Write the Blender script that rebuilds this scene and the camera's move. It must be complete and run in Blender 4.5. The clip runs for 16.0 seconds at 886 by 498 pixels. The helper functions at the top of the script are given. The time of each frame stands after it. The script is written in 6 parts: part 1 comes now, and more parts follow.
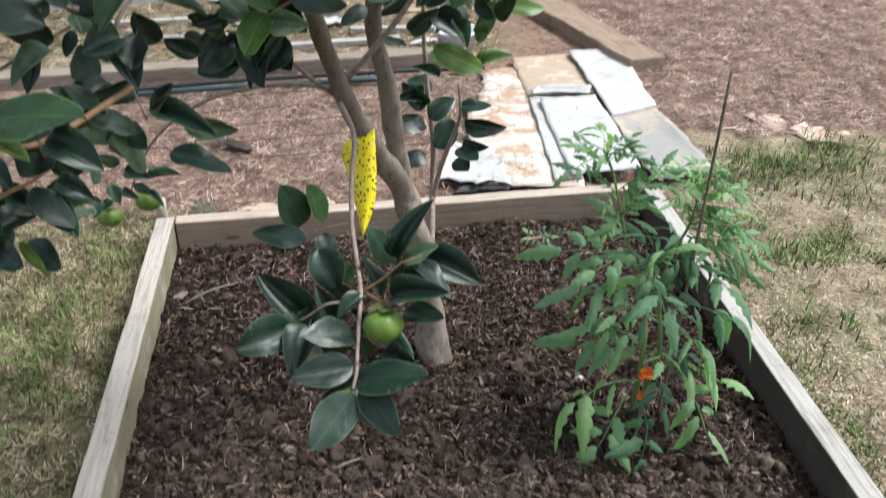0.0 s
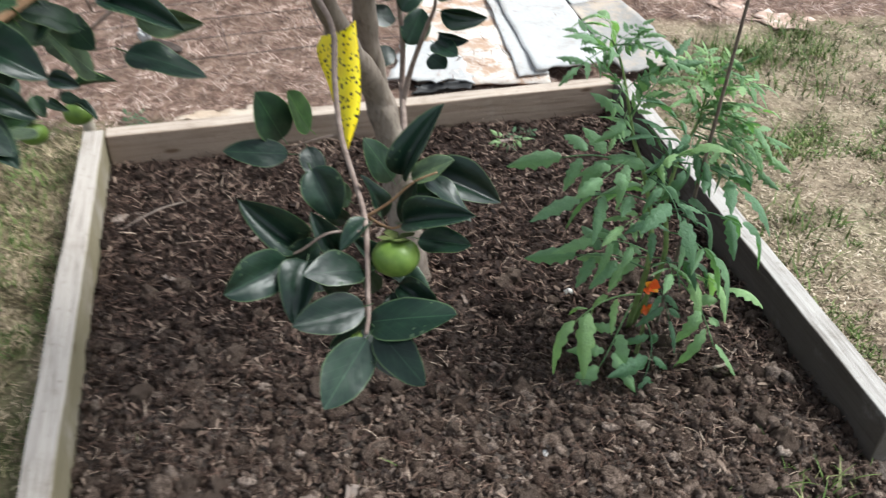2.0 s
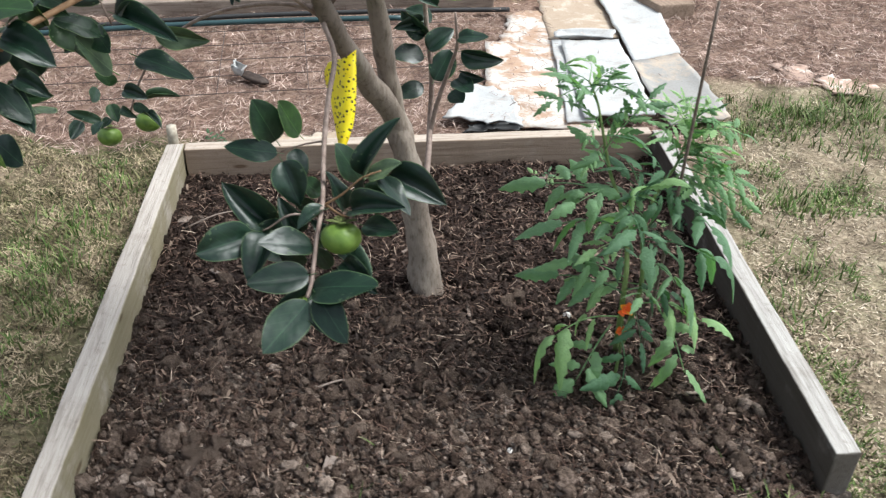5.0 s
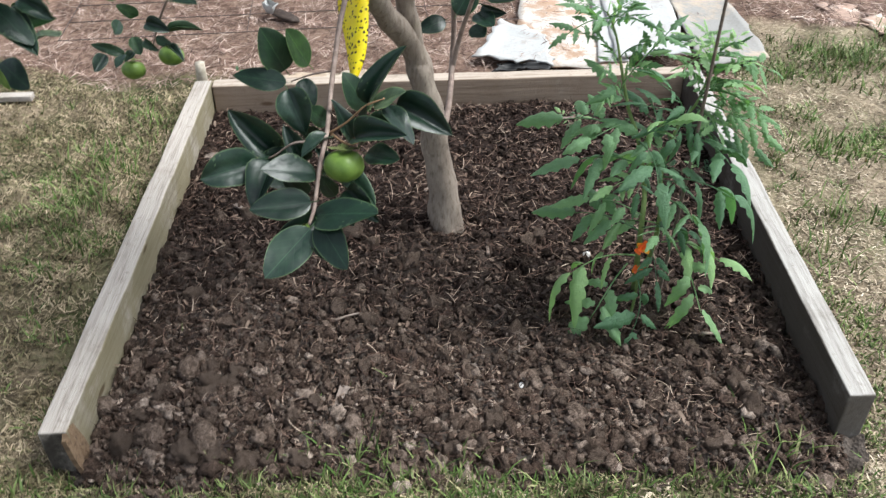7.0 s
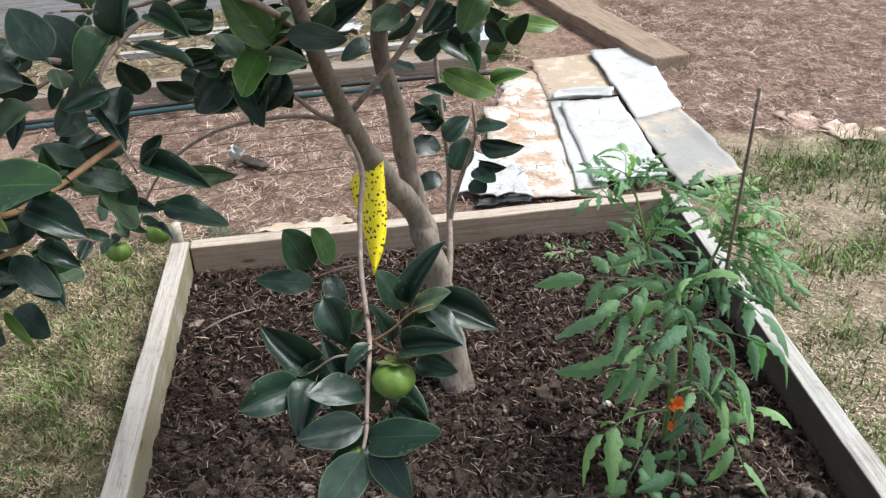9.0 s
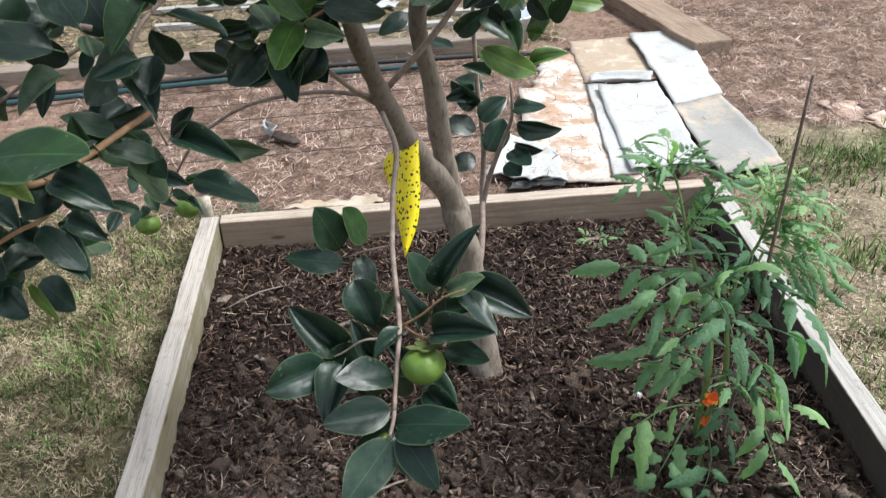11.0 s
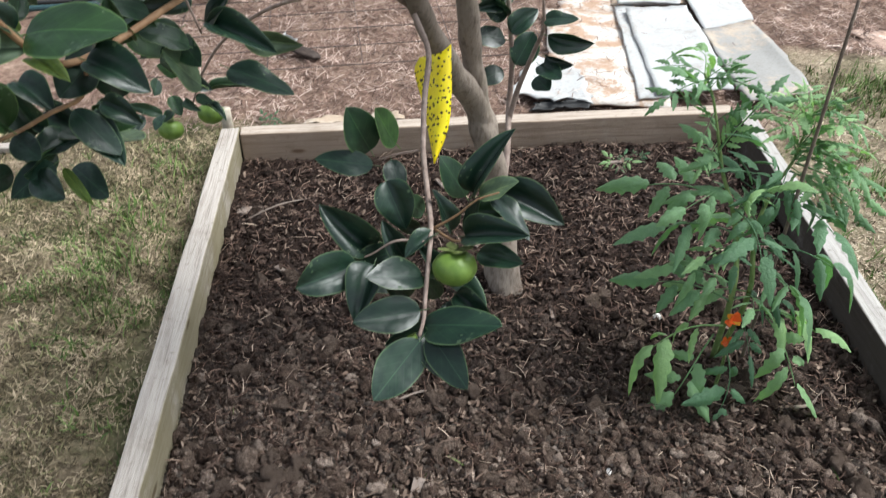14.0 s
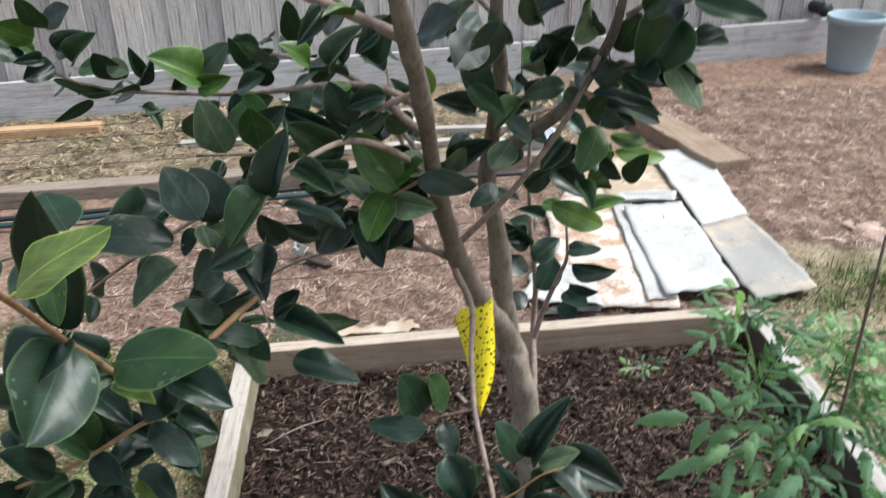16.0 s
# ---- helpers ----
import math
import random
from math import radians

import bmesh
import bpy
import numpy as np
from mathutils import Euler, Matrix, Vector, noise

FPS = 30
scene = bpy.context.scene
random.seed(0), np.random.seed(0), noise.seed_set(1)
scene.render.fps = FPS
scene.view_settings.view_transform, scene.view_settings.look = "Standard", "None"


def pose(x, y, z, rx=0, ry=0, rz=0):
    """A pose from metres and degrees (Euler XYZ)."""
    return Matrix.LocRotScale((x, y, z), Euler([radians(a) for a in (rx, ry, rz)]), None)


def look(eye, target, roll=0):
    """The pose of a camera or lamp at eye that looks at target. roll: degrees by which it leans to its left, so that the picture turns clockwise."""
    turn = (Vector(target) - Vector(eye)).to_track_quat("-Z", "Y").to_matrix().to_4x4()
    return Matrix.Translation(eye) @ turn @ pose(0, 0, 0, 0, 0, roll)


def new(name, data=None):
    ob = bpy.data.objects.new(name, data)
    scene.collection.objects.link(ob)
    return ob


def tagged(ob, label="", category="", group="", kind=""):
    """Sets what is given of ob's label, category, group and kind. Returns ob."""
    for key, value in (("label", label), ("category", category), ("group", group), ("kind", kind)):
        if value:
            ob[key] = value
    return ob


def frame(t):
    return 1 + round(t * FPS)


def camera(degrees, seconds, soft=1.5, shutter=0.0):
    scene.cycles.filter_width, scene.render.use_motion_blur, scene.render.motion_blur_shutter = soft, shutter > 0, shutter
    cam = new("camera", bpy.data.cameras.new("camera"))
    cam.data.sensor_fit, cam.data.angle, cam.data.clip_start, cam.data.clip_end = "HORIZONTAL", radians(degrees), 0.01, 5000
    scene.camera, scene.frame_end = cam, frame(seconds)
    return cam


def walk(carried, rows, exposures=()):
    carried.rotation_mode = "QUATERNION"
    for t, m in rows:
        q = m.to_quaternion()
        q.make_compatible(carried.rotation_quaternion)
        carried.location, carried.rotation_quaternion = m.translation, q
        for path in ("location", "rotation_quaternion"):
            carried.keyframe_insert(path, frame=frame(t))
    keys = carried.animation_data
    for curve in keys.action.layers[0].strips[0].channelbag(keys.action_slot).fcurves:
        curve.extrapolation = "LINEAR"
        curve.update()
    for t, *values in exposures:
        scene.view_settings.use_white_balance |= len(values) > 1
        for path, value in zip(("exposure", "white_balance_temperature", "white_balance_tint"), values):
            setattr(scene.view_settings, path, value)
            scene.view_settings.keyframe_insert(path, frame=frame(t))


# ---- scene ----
EXPOSE, KELVIN, TINT = 0.73, 6200.0, 6.5
cam = camera(54.8, 16.0, 1.25, 0.8)
METRES, EYE, TILT, LEAN, TURN = 1.6, 1.34, -31.3, -0.42, 0.0
ROWS = [
    (0.0, 0.0, 0.0, 0.0, 0.0, 0.0, -0.0),
    (0.5, 0.0051, 0.0023, -0.0128, 0.49, -2.35, -0.49),
    (1.0, -0.0034, 0.0149, -0.0148, 1.17, -3.93, 0.17),
    (1.5, -0.0339, 0.0507, 0.0072, -0.47, -5.04, 1.1),
    (2.0, -0.0724, 0.1212, 0.0123, -5.19, -6.77, 1.85),
    (2.5, -0.0471, 0.1612, 0.0132, -6.26, -7.44, 0.14),
    (3.0, -0.0125, 0.1351, 0.0317, -1.67, -4.56, -1.53),
    (3.5, -0.0127, 0.0813, 0.0168, 0.66, -3.08, -1.42),
    (6.0, 0.1244, -0.0189, -0.0384, 4.42, -3.32, -3.77),
    (6.5, 0.1142, -0.0067, -0.0539, 5.59, -5.98, -3.88),
    (7.0, 0.1158, -0.0073, -0.0478, 5.97, -6.69, -2.84),
    (7.5, 0.0726, -0.0185, -0.0082, 4.06, -3.65, -0.28),
    (8.0, 0.0087, -0.0074, 0.0092, -0.1, -1.17, 1.14),
    (8.5, -0.0011, 0.0184, 0.0201, -0.14, -0.69, 1.06),
    (9.0, 0.0147, 0.0443, 0.0456, 1.88, -0.43, 1.56),
    (11.5, 0.007, 0.0721, 0.0389, 3.92, -2.84, -0.43),
    (12.0, 0.0073, 0.0841, 0.0191, 4.11, -5.18, -0.77),
    (12.5, 0.0031, 0.0816, 0.0034, 5.02, -7.59, -1.74),
    (13.0, -0.0014, 0.0702, 0.0092, 5.44, -7.96, -2.15),
    (13.5, -0.0084, 0.0685, 0.0169, 5.28, -7.02, -2.28),
    (14.0, -0.0114, 0.0722, 0.0218, 4.5, -6.22, -1.92),
    (14.5, -0.0134, 0.0596, 0.0532, 5.35, -3.78, 0.05),
    (15.0, -0.0363, 0.0655, 0.0788, 6.34, -0.25, 1.7),
    (15.5, -0.0701, 0.0669, 0.1038, 4.98, 2.27, 1.66),
    (16.0, -0.0743, 0.064, 0.1138, 3.42, 4.51, -0.19),
]
walk(cam, [(t, pose(0, 0, EYE, TILT, LEAN, TURN) @ pose(METRES * x, METRES * y, METRES * z, 90 + pitch, roll, yaw)) for t, x, y, z, yaw, pitch, roll in ROWS], exposures=[(0.0, EXPOSE, KELVIN, TINT), (16.0, EXPOSE, KELVIN, TINT)])

# ---- world and light ----
SUN_AZ, SUN_EL = radians(78.0), radians(58.0)      # azimuth from +y towards +x
world = bpy.data.worlds.new("overcast_sky")
scene.world = world
world.use_nodes = True
wn, wl = world.node_tree.nodes, world.node_tree.links
sky = wn.new("ShaderNodeTexSky")
sky.sky_type, sky.sun_disc = "NISHITA", False
sky.sun_elevation, sky.sun_rotation = SUN_EL, SUN_AZ
sky.dust_density, sky.ozone_density = 3.0, 2.0
whiten = wn.new("ShaderNodeHueSaturation")
whiten.inputs["Saturation"].default_value = 0.35
wl.new(sky.outputs[0], whiten.inputs["Color"])
wl.new(whiten.outputs[0], wn["Background"].inputs["Color"])
wn["Background"].inputs["Strength"].default_value = 0.16
sun = new("sun", bpy.data.lights.new("sun", "SUN"))
sun.data.energy, sun.data.angle, sun.data.color = 2.8, radians(22), (1.0, 0.98, 0.95)
sun.matrix_world = look((math.sin(SUN_AZ) * math.cos(SUN_EL) * 20, math.cos(SUN_AZ) * math.cos(SUN_EL) * 20, math.sin(SUN_EL) * 20), (0, 0, 0))


# ---- materials ----
class Mat:
    """A small builder for node materials."""

    def __init__(self, name, rough=0.8, spec=0.3):
        self.m = bpy.data.materials.new(name)
        self.m.use_nodes = True
        self.n, self.l = self.m.node_tree.nodes, self.m.node_tree.links
        self.b = self.n["Principled BSDF"]
        self.b.inputs["Roughness"].default_value = rough
        self.b.inputs["Specular IOR Level"].default_value = spec
        self.co = self.n.new("ShaderNodeTexCoord").outputs["Object"]

    def scaled(self, scale, source=None):
        mp = self.n.new("ShaderNodeMapping")
        mp.inputs["Scale"].default_value = scale
        self.l.new(source or self.co, mp.inputs["Vector"])
        return mp.outputs[0]

    def noise(self, scale, detail=4.0, rough=0.6, vec=None, distort=0.0):
        t = self.n.new("ShaderNodeTexNoise")
        t.inputs["Scale"].default_value, t.inputs["Detail"].default_value = scale, detail
        t.inputs["Roughness"].default_value, t.inputs["Distortion"].default_value = rough, distort
        self.l.new(vec or self.co, t.inputs["Vector"])
        return t.outputs["Fac"]

    def voronoi(self, scale, vec=None, feature="F1", out="Distance"):
        t = self.n.new("ShaderNodeTexVoronoi")
        t.feature = feature
        t.inputs["Scale"].default_value = scale
        self.l.new(vec or self.co, t.inputs["Vector"])
        return t.outputs[out]

    def ramp(self, fac, stops):
        r = self.n.new("ShaderNodeValToRGB")
        while len(r.color_ramp.elements) < len(stops):
            r.color_ramp.elements.new(0.5)
        for e, (p, c) in zip(r.color_ramp.elements, stops):
            e.position, e.color = p, (*c, 1) if len(c) == 3 else c
        self.l.new(fac, r.inputs[0])
        return r.outputs[0]

    def mix(self, fac, a, b, kind="MIX"):
        x = self.n.new("ShaderNodeMix")
        x.data_type, x.blend_type = "RGBA", kind
        for key, v in ((0, fac), (6, a), (7, b)):
            if isinstance(v, (int, float)):
                x.inputs[key].default_value = v
            elif isinstance(v, tuple):
                x.inputs[key].default_value = (*v, 1)
            else:
                self.l.new(v, x.inputs[key])
        return x.outputs[2]

    def math(self, op, a, b=0.0, c=0.0):
        x = self.n.new("ShaderNodeMath")
        x.operation = op
        for i, v in enumerate((a, b, c)):
            if isinstance(v, (int, float)):
                x.inputs[i].default_value = v
            else:
                self.l.new(v, x.inputs[i])
        return x.outputs[0]

    def step(self, v, lo, hi):
        x = self.n.new("ShaderNodeMapRange")
        x.interpolation_type = "SMOOTHSTEP"
        x.inputs["From Min"].default_value, x.inputs["From Max"].default_value = lo, hi
        self.l.new(v, x.inputs["Value"])
        return x.outputs[0]

    def axis(self, i, vec=None):
        s = self.n.new("ShaderNodeSeparateXYZ")
        self.l.new(vec or self.co, s.inputs[0])
        return s.outputs[i]

    def island(self):
        return self.n.new("ShaderNodeNewGeometry").outputs["Random Per Island"]

    def each(self):
        return self.n.new("ShaderNodeObjectInfo").outputs["Random"]

    def color(self, v):
        if isinstance(v, tuple):
            self.b.inputs["Base Color"].default_value = (*v, 1)
        else:
            self.l.new(v, self.b.inputs["Base Color"])
        return self

    def rough(self, v):
        self.l.new(v, self.b.inputs["Roughness"])
        return self

    def bump(self, height, strength=0.4, distance=0.01):
        b = self.n.new("ShaderNodeBump")
        b.inputs["Strength"].default_value, b.inputs["Distance"].default_value = strength, distance
        self.l.new(height, b.inputs["Height"])
        self.l.new(b.outputs[0], self.b.inputs["Normal"])
        return self


def dry_and_unshaded(m):
    """0 in the damp mulched rear, with plant shade put into its colour, 1 on the dry open front."""
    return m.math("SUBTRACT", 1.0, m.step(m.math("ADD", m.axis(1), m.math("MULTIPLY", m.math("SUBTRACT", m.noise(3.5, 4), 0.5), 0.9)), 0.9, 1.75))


def soil_material():
    m = Mat("dark_garden_soil", 0.93, 0.15)
    big, fine = m.noise(5, 5), m.noise(90, 6, 0.7)
    # the darker ramp carries damp and the painted shade of tree and tomato
    damp = m.ramp(big, [(0.3, (0.0135, 0.008, 0.0062)), (0.55, (0.025, 0.016, 0.0122)), (0.75, (0.042, 0.028, 0.022))])
    dry = m.ramp(big, [(0.3, (0.046, 0.037, 0.031)), (0.55, (0.092, 0.076, 0.065)), (0.75, (0.155, 0.131, 0.114))])
    c = m.mix(dry_and_unshaded(m), damp, dry)
    c = m.mix(m.step(fine, 0.35, 0.75), m.mix(1.0, c, (0.68, 0.67, 0.66), "MULTIPLY"), m.mix(1.0, c, (1.35, 1.33, 1.3), "MULTIPLY"))
    return m.color(c).bump(m.math("ADD", fine, m.voronoi(160)), 0.6, 0.006).m


def clod_material():
    m = Mat("crumbly_soil_clods", 0.95, 0.12)
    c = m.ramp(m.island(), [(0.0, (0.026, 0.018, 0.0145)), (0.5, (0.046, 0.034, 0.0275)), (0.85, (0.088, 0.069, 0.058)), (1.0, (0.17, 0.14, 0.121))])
    # rear clods darkened for damp and for shade painted in
    c = m.mix(dry_and_unshaded(m), m.mix(1.0, c, (0.7, 0.64, 0.6), "MULTIPLY"), m.mix(1.0, c, (4.3, 4.22, 4.1), "MULTIPLY"))
    f, b = m.noise(150, 6, 0.75), m.noise(38, 5, 0.7)
    c = m.mix(m.step(b, 0.35, 0.68), m.mix(1.0, c, (0.5, 0.48, 0.46), "MULTIPLY"), c)
    return m.color(m.mix(m.step(f, 0.3, 0.7), m.mix(1.0, c, (0.5, 0.49, 0.48), "MULTIPLY"), m.mix(1.0, c, (1.4, 1.4, 1.4), "MULTIPLY"))).bump(m.math("ADD", m.math("ADD", f, b), m.noise(420, 3)), 1.0, 0.009).m


def straw_material(name, stops, rough=0.75, low=(0.62, 0.57, 0.54), high=(1.16, 1.15, 1.13), patch=5.5):
    m = Mat(name, rough, 0.25)
    c = m.ramp(m.island(), stops)
    clump = m.step(m.noise(patch, 5, 0.65), 0.36, 0.64)
    c = m.mix(clump, m.mix(1.0, c, low, "MULTIPLY"), m.mix(1.0, c, high, "MULTIPLY"))
    return m.color(m.mix(m.noise(60, 3), c, m.mix(1.0, c, (0.65, 0.62, 0.6), "MULTIPLY"))).m


def timber_material(name, light, dark, green=0.0, long=0, faces=(), vary=0.0):
    """Weathered timber whose grain runs along one local axis."""
    m = Mat(name, 0.85, 0.2)
    s = [26.0, 26.0, 26.0]
    s[long] = 1.6
    grain = m.noise(3.0, 7, 0.65, m.scaled(tuple(s)), 0.4)
    s2 = [140.0, 140.0, 140.0]
    s2[long] = 4.0
    fibre = m.noise(1.6, 5, 0.7, m.scaled(tuple(s2)))
    stain = m.noise(6.5, 6, 0.7)
    c = m.ramp(grain, [(0.28, dark), (0.5, light), (0.75, tuple(min(1, v * 1.15) for v in light))])
    c = m.mix(m.step(fibre, 0.5, 0.72), c, m.mix(1.0, c, (0.6, 0.57, 0.54), "MULTIPLY"))
    c = m.mix(m.math("MULTIPLY", m.step(stain, 0.5, 0.75), 0.55), c, m.mix(1.0, c, (0.55, 0.5, 0.45), "MULTIPLY"))
    fleck = m.step(m.noise(48, 5, 0.75), 0.56, 0.68)
    c = m.mix(m.math("MULTIPLY", fleck, 0.5), c, m.mix(1.0, c, (0.5, 0.46, 0.42), "MULTIPLY"))
    if green:
        c = m.mix(m.math("MULTIPLY", m.step(m.noise(7, 4), 0.45, 0.7), green), c, (0.17, 0.18, 0.07))
    blotch = m.math("MULTIPLY", m.math("SUBTRACT", m.noise(11, 6, 0.7), 0.5), 0.008)
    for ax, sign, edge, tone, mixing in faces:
        # a long side or an end toned apart from the top: real stain and painted shade
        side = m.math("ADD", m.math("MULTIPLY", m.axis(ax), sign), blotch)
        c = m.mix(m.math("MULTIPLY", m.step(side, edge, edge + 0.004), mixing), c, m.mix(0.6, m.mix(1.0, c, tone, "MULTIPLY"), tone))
    s3 = [3.2, 3.2, 3.2]
    s3[long] = 1.0
    if vary:
        c = m.mix(m.each(), m.mix(1.0, c, (1 - vary, 1 - vary, 1 - vary * 0.9), "MULTIPLY"), m.mix(1.0, c, (1 + vary * 0.3,) * 3, "MULTIPLY"))
    knots = m.step(m.voronoi(4.2, m.scaled(tuple(s3))), 0.05, 0.13)
    c = m.mix(knots, m.mix(1.0, c, (0.45, 0.38, 0.32), "MULTIPLY"), c)
    return m.color(c).bump(m.math("ADD", grain, m.math("MULTIPLY", fibre, 0.7)), 0.6, 0.004).m


def bark_material():
    m = Mat("smooth_grey_brown_bark", 0.75, 0.3)
    v = m.noise(16, 6, 0.65, m.scaled((1, 1, 0.45)))
    f = m.noise(120, 5, 0.7, m.scaled((1, 1, 0.3)))
    c = m.ramp(v, [(0.3, (0.13, 0.104, 0.084)), (0.46, (0.22, 0.18, 0.147)), (0.6, (0.27, 0.225, 0.185)), (0.74, (0.38, 0.33, 0.28))])
    c = m.mix(m.math("MULTIPLY", m.step(m.noise(9, 3), 0.55, 0.75), 0.5), c, (0.17, 0.17, 0.1))
    c = m.mix(m.step(f, 0.45, 0.7), c, m.mix(1.0, c, (0.55, 0.52, 0.5), "MULTIPLY"))
    # upper bark darker: mostly crown shade put into the colour, partly young bark
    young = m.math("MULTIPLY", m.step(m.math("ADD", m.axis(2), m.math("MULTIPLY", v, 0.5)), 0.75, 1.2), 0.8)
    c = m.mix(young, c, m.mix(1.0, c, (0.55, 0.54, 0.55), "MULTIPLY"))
    return m.color(c).bump(m.math("ADD", v, f), 0.6, 0.004).m


def twig_material(name, a, b):
    m = Mat(name, 0.7, 0.3)
    f = m.noise(60, 5, 0.65)
    return m.color(m.ramp(f, [(0.3, a), (0.7, b)])).bump(f, 0.4, 0.002).m


def leaf_material(name, dark, mid, light, rough=0.3, spec=0.5, through_light=0.16):
    """A leaf with a pale midrib and faint side veins, in the leaf's own unit length."""
    m = Mat(name, rough, spec)
    x, y = m.axis(0), m.math("ABSOLUTE", m.axis(1))
    c = m.ramp(m.each(), [(0.0, dark), (0.7, mid), (0.95, light), (1.0, tuple(1.15 * v for v in light))])
    blot = m.noise(2.6, 4, 0.6)
    c = m.mix(m.step(blot, 0.35, 0.75), m.mix(1.0, c, (0.7, 0.74, 0.78), "MULTIPLY"), m.mix(1.0, c, (1.2, 1.2, 1.1), "MULTIPLY"))
    side = m.math("PINGPONG", m.math("MULTIPLY_ADD", y, -0.8, x), 0.085)
    faint = m.math("MULTIPLY", m.math("SUBTRACT", 1.0, m.step(side, 0.0, 0.02)), 0.2)
    rib = m.math("SUBTRACT", 1.0, m.step(y, 0.004, 0.02))
    c = m.mix(m.math("MULTIPLY", m.math("MAXIMUM", faint, rib), 0.6), c, m.mix(1.0, c, (3.0, 2.7, 2.4), "MULTIPLY"))
    at = m.n.new("ShaderNodeAttribute")
    at.attribute_name = "margin"
    rim = m.math("MULTIPLY", m.step(at.outputs["Fac"], 0.9, 0.985), 0.55)
    c = m.mix(rim, c, m.mix(0.5, m.mix(1.0, c, (4.5, 4.2, 3.0), "MULTIPLY"), (0.16, 0.2, 0.09)))
    m.color(c).bump(m.math("SUBTRACT", m.noise(2.5, 2), m.math("MULTIPLY", m.math("MAXIMUM", rib, m.math("MULTIPLY", faint, 0.7)), 0.25)), 0.1, 0.02)
    m.rough(m.ramp(m.noise(4, 3), [(0.3, (rough * 0.92,) * 3), (0.7, (rough * 1.2,) * 3)]))
    tr = m.n.new("ShaderNodeBsdfTranslucent")
    m.l.new(m.mix(1.0, c, (1.9, 2.2, 0.9), "MULTIPLY"), tr.inputs["Color"])
    mx = m.n.new("ShaderNodeMixShader")
    mx.inputs[0].default_value = through_light
    m.l.new(m.b.outputs[0], mx.inputs[1])
    m.l.new(tr.outputs[0], mx.inputs[2])
    m.l.new(mx.outputs[0], m.n["Material Output"].inputs["Surface"])
    return m.m


def ground_material():
    m = Mat("lawn_and_mulch_ground", 0.95, 0.15)
    x, y = m.axis(0), m.axis(1)
    wob = m.math("MULTIPLY", m.math("SUBTRACT", m.noise(2.2, 5), 0.5), 0.9)
    fine, mid = m.noise(70, 6, 0.7), m.noise(9, 5, 0.6)
    dry = m.ramp(mid, [(0.3, (0.085, 0.066, 0.044)), (0.55, (0.22, 0.175, 0.12)), (0.75, (0.42, 0.34, 0.25))])
    green = m.ramp(mid, [(0.3, (0.035, 0.048, 0.015)), (0.7, (0.1, 0.128, 0.042))])
    bare = m.ramp(mid, [(0.3, (0.12, 0.095, 0.067)), (0.55, (0.27, 0.22, 0.16)), (0.75, (0.44, 0.37, 0.28))])
    sere = m.ramp(mid, [(0.3, (0.15, 0.12, 0.085)), (0.55, (0.34, 0.28, 0.205)), (0.75, (0.54, 0.46, 0.35))])
    dry = m.mix(m.math("MULTIPLY", m.step(m.math("ADD", x, m.math("MULTIPLY", wob, 1.6)), 0.2, 1.0), 0.75), dry, sere)
    lawn = m.mix(m.math("MULTIPLY", m.step(m.noise(2.6, 5), 0.4, 0.62), m.math("MULTIPLY_ADD", m.step(x, 0.3, 0.9), -0.65, 1.0)), dry, green)
    mulch = m.ramp(m.mix(0.4, m.noise(26, 6, 0.7), m.noise(5.5, 5, 0.65)), [(0.3, (0.09, 0.055, 0.042)), (0.5, (0.22, 0.148, 0.115)), (0.72, (0.4, 0.3, 0.24))])
    # the mulch starts past a line behind the bed
    edge = m.math("ADD", m.math("MULTIPLY_ADD", m.step(x, 0.7, 1.0), -0.72, y), m.math("MULTIPLY", wob, 0.5))
    beyond = m.math("MULTIPLY", m.step(m.math("ADD", m.math("MULTIPLY_ADD", x, -0.2, y), m.math("MULTIPLY", wob, 0.2)), 3.95, 4.05), m.math("SUBTRACT", 1.0, m.step(x, 0.1, 0.5)))
    c = m.mix(m.step(edge, 2.36, 2.5), lawn, mulch)
    c = m.mix(m.math("MULTIPLY", beyond, 0.8), c, m.mix(m.math("MULTIPLY", m.step(m.noise(3.4, 5), 0.45, 0.62), 0.5), bare, green))
    c = m.mix(m.step(fine, 0.3, 0.75), m.mix(1.0, c, (0.6, 0.58, 0.55), "MULTIPLY"), m.mix(1.0, c, (1.3, 1.28, 1.25), "MULTIPLY"))
    return m.color(c).bump(m.math("ADD", fine, mid), 0.8, 0.012).m


def card_material(name, base, patch, amount, scale=7.0, stain=0.5):
    """Weathered card: torn paler patches, brown water stains and fine crumpling."""
    m = Mat(name, 0.88, 0.15)
    a, b, f = m.noise(scale, 8, 0.72, None, 0.3), m.noise(17, 6, 0.65, None, 0.5), m.noise(130, 4, 0.7)
    c = m.mix(m.step(a, 0.58 - amount * 0.3, 0.7 - amount * 0.3), base, patch)
    c = m.mix(m.math("MULTIPLY", m.step(b, 0.5, 0.8), stain), c, m.mix(1.0, c, (0.68, 0.58, 0.5), "MULTIPLY"))
    c = m.mix(m.step(f, 0.45, 0.75), c, m.mix(1.0, c, (0.82, 0.8, 0.78), "MULTIPLY"))
    return m.color(c).bump(m.math("ADD", m.math("ADD", a, b), m.math("MULTIPLY", f, 0.5)), 0.18, 0.006).m


def plain_material(name, col, rough=0.5, spec=0.4, var=0.25, scale=20):
    m = Mat(name, rough, spec)
    f = m.noise(scale, 5, 0.6)
    c = m.mix(f, tuple(v * (1 - var) for v in col), tuple(min(1, v * (1 + var)) for v in col))
    return m.color(c).bump(f, 0.15, 0.003).m


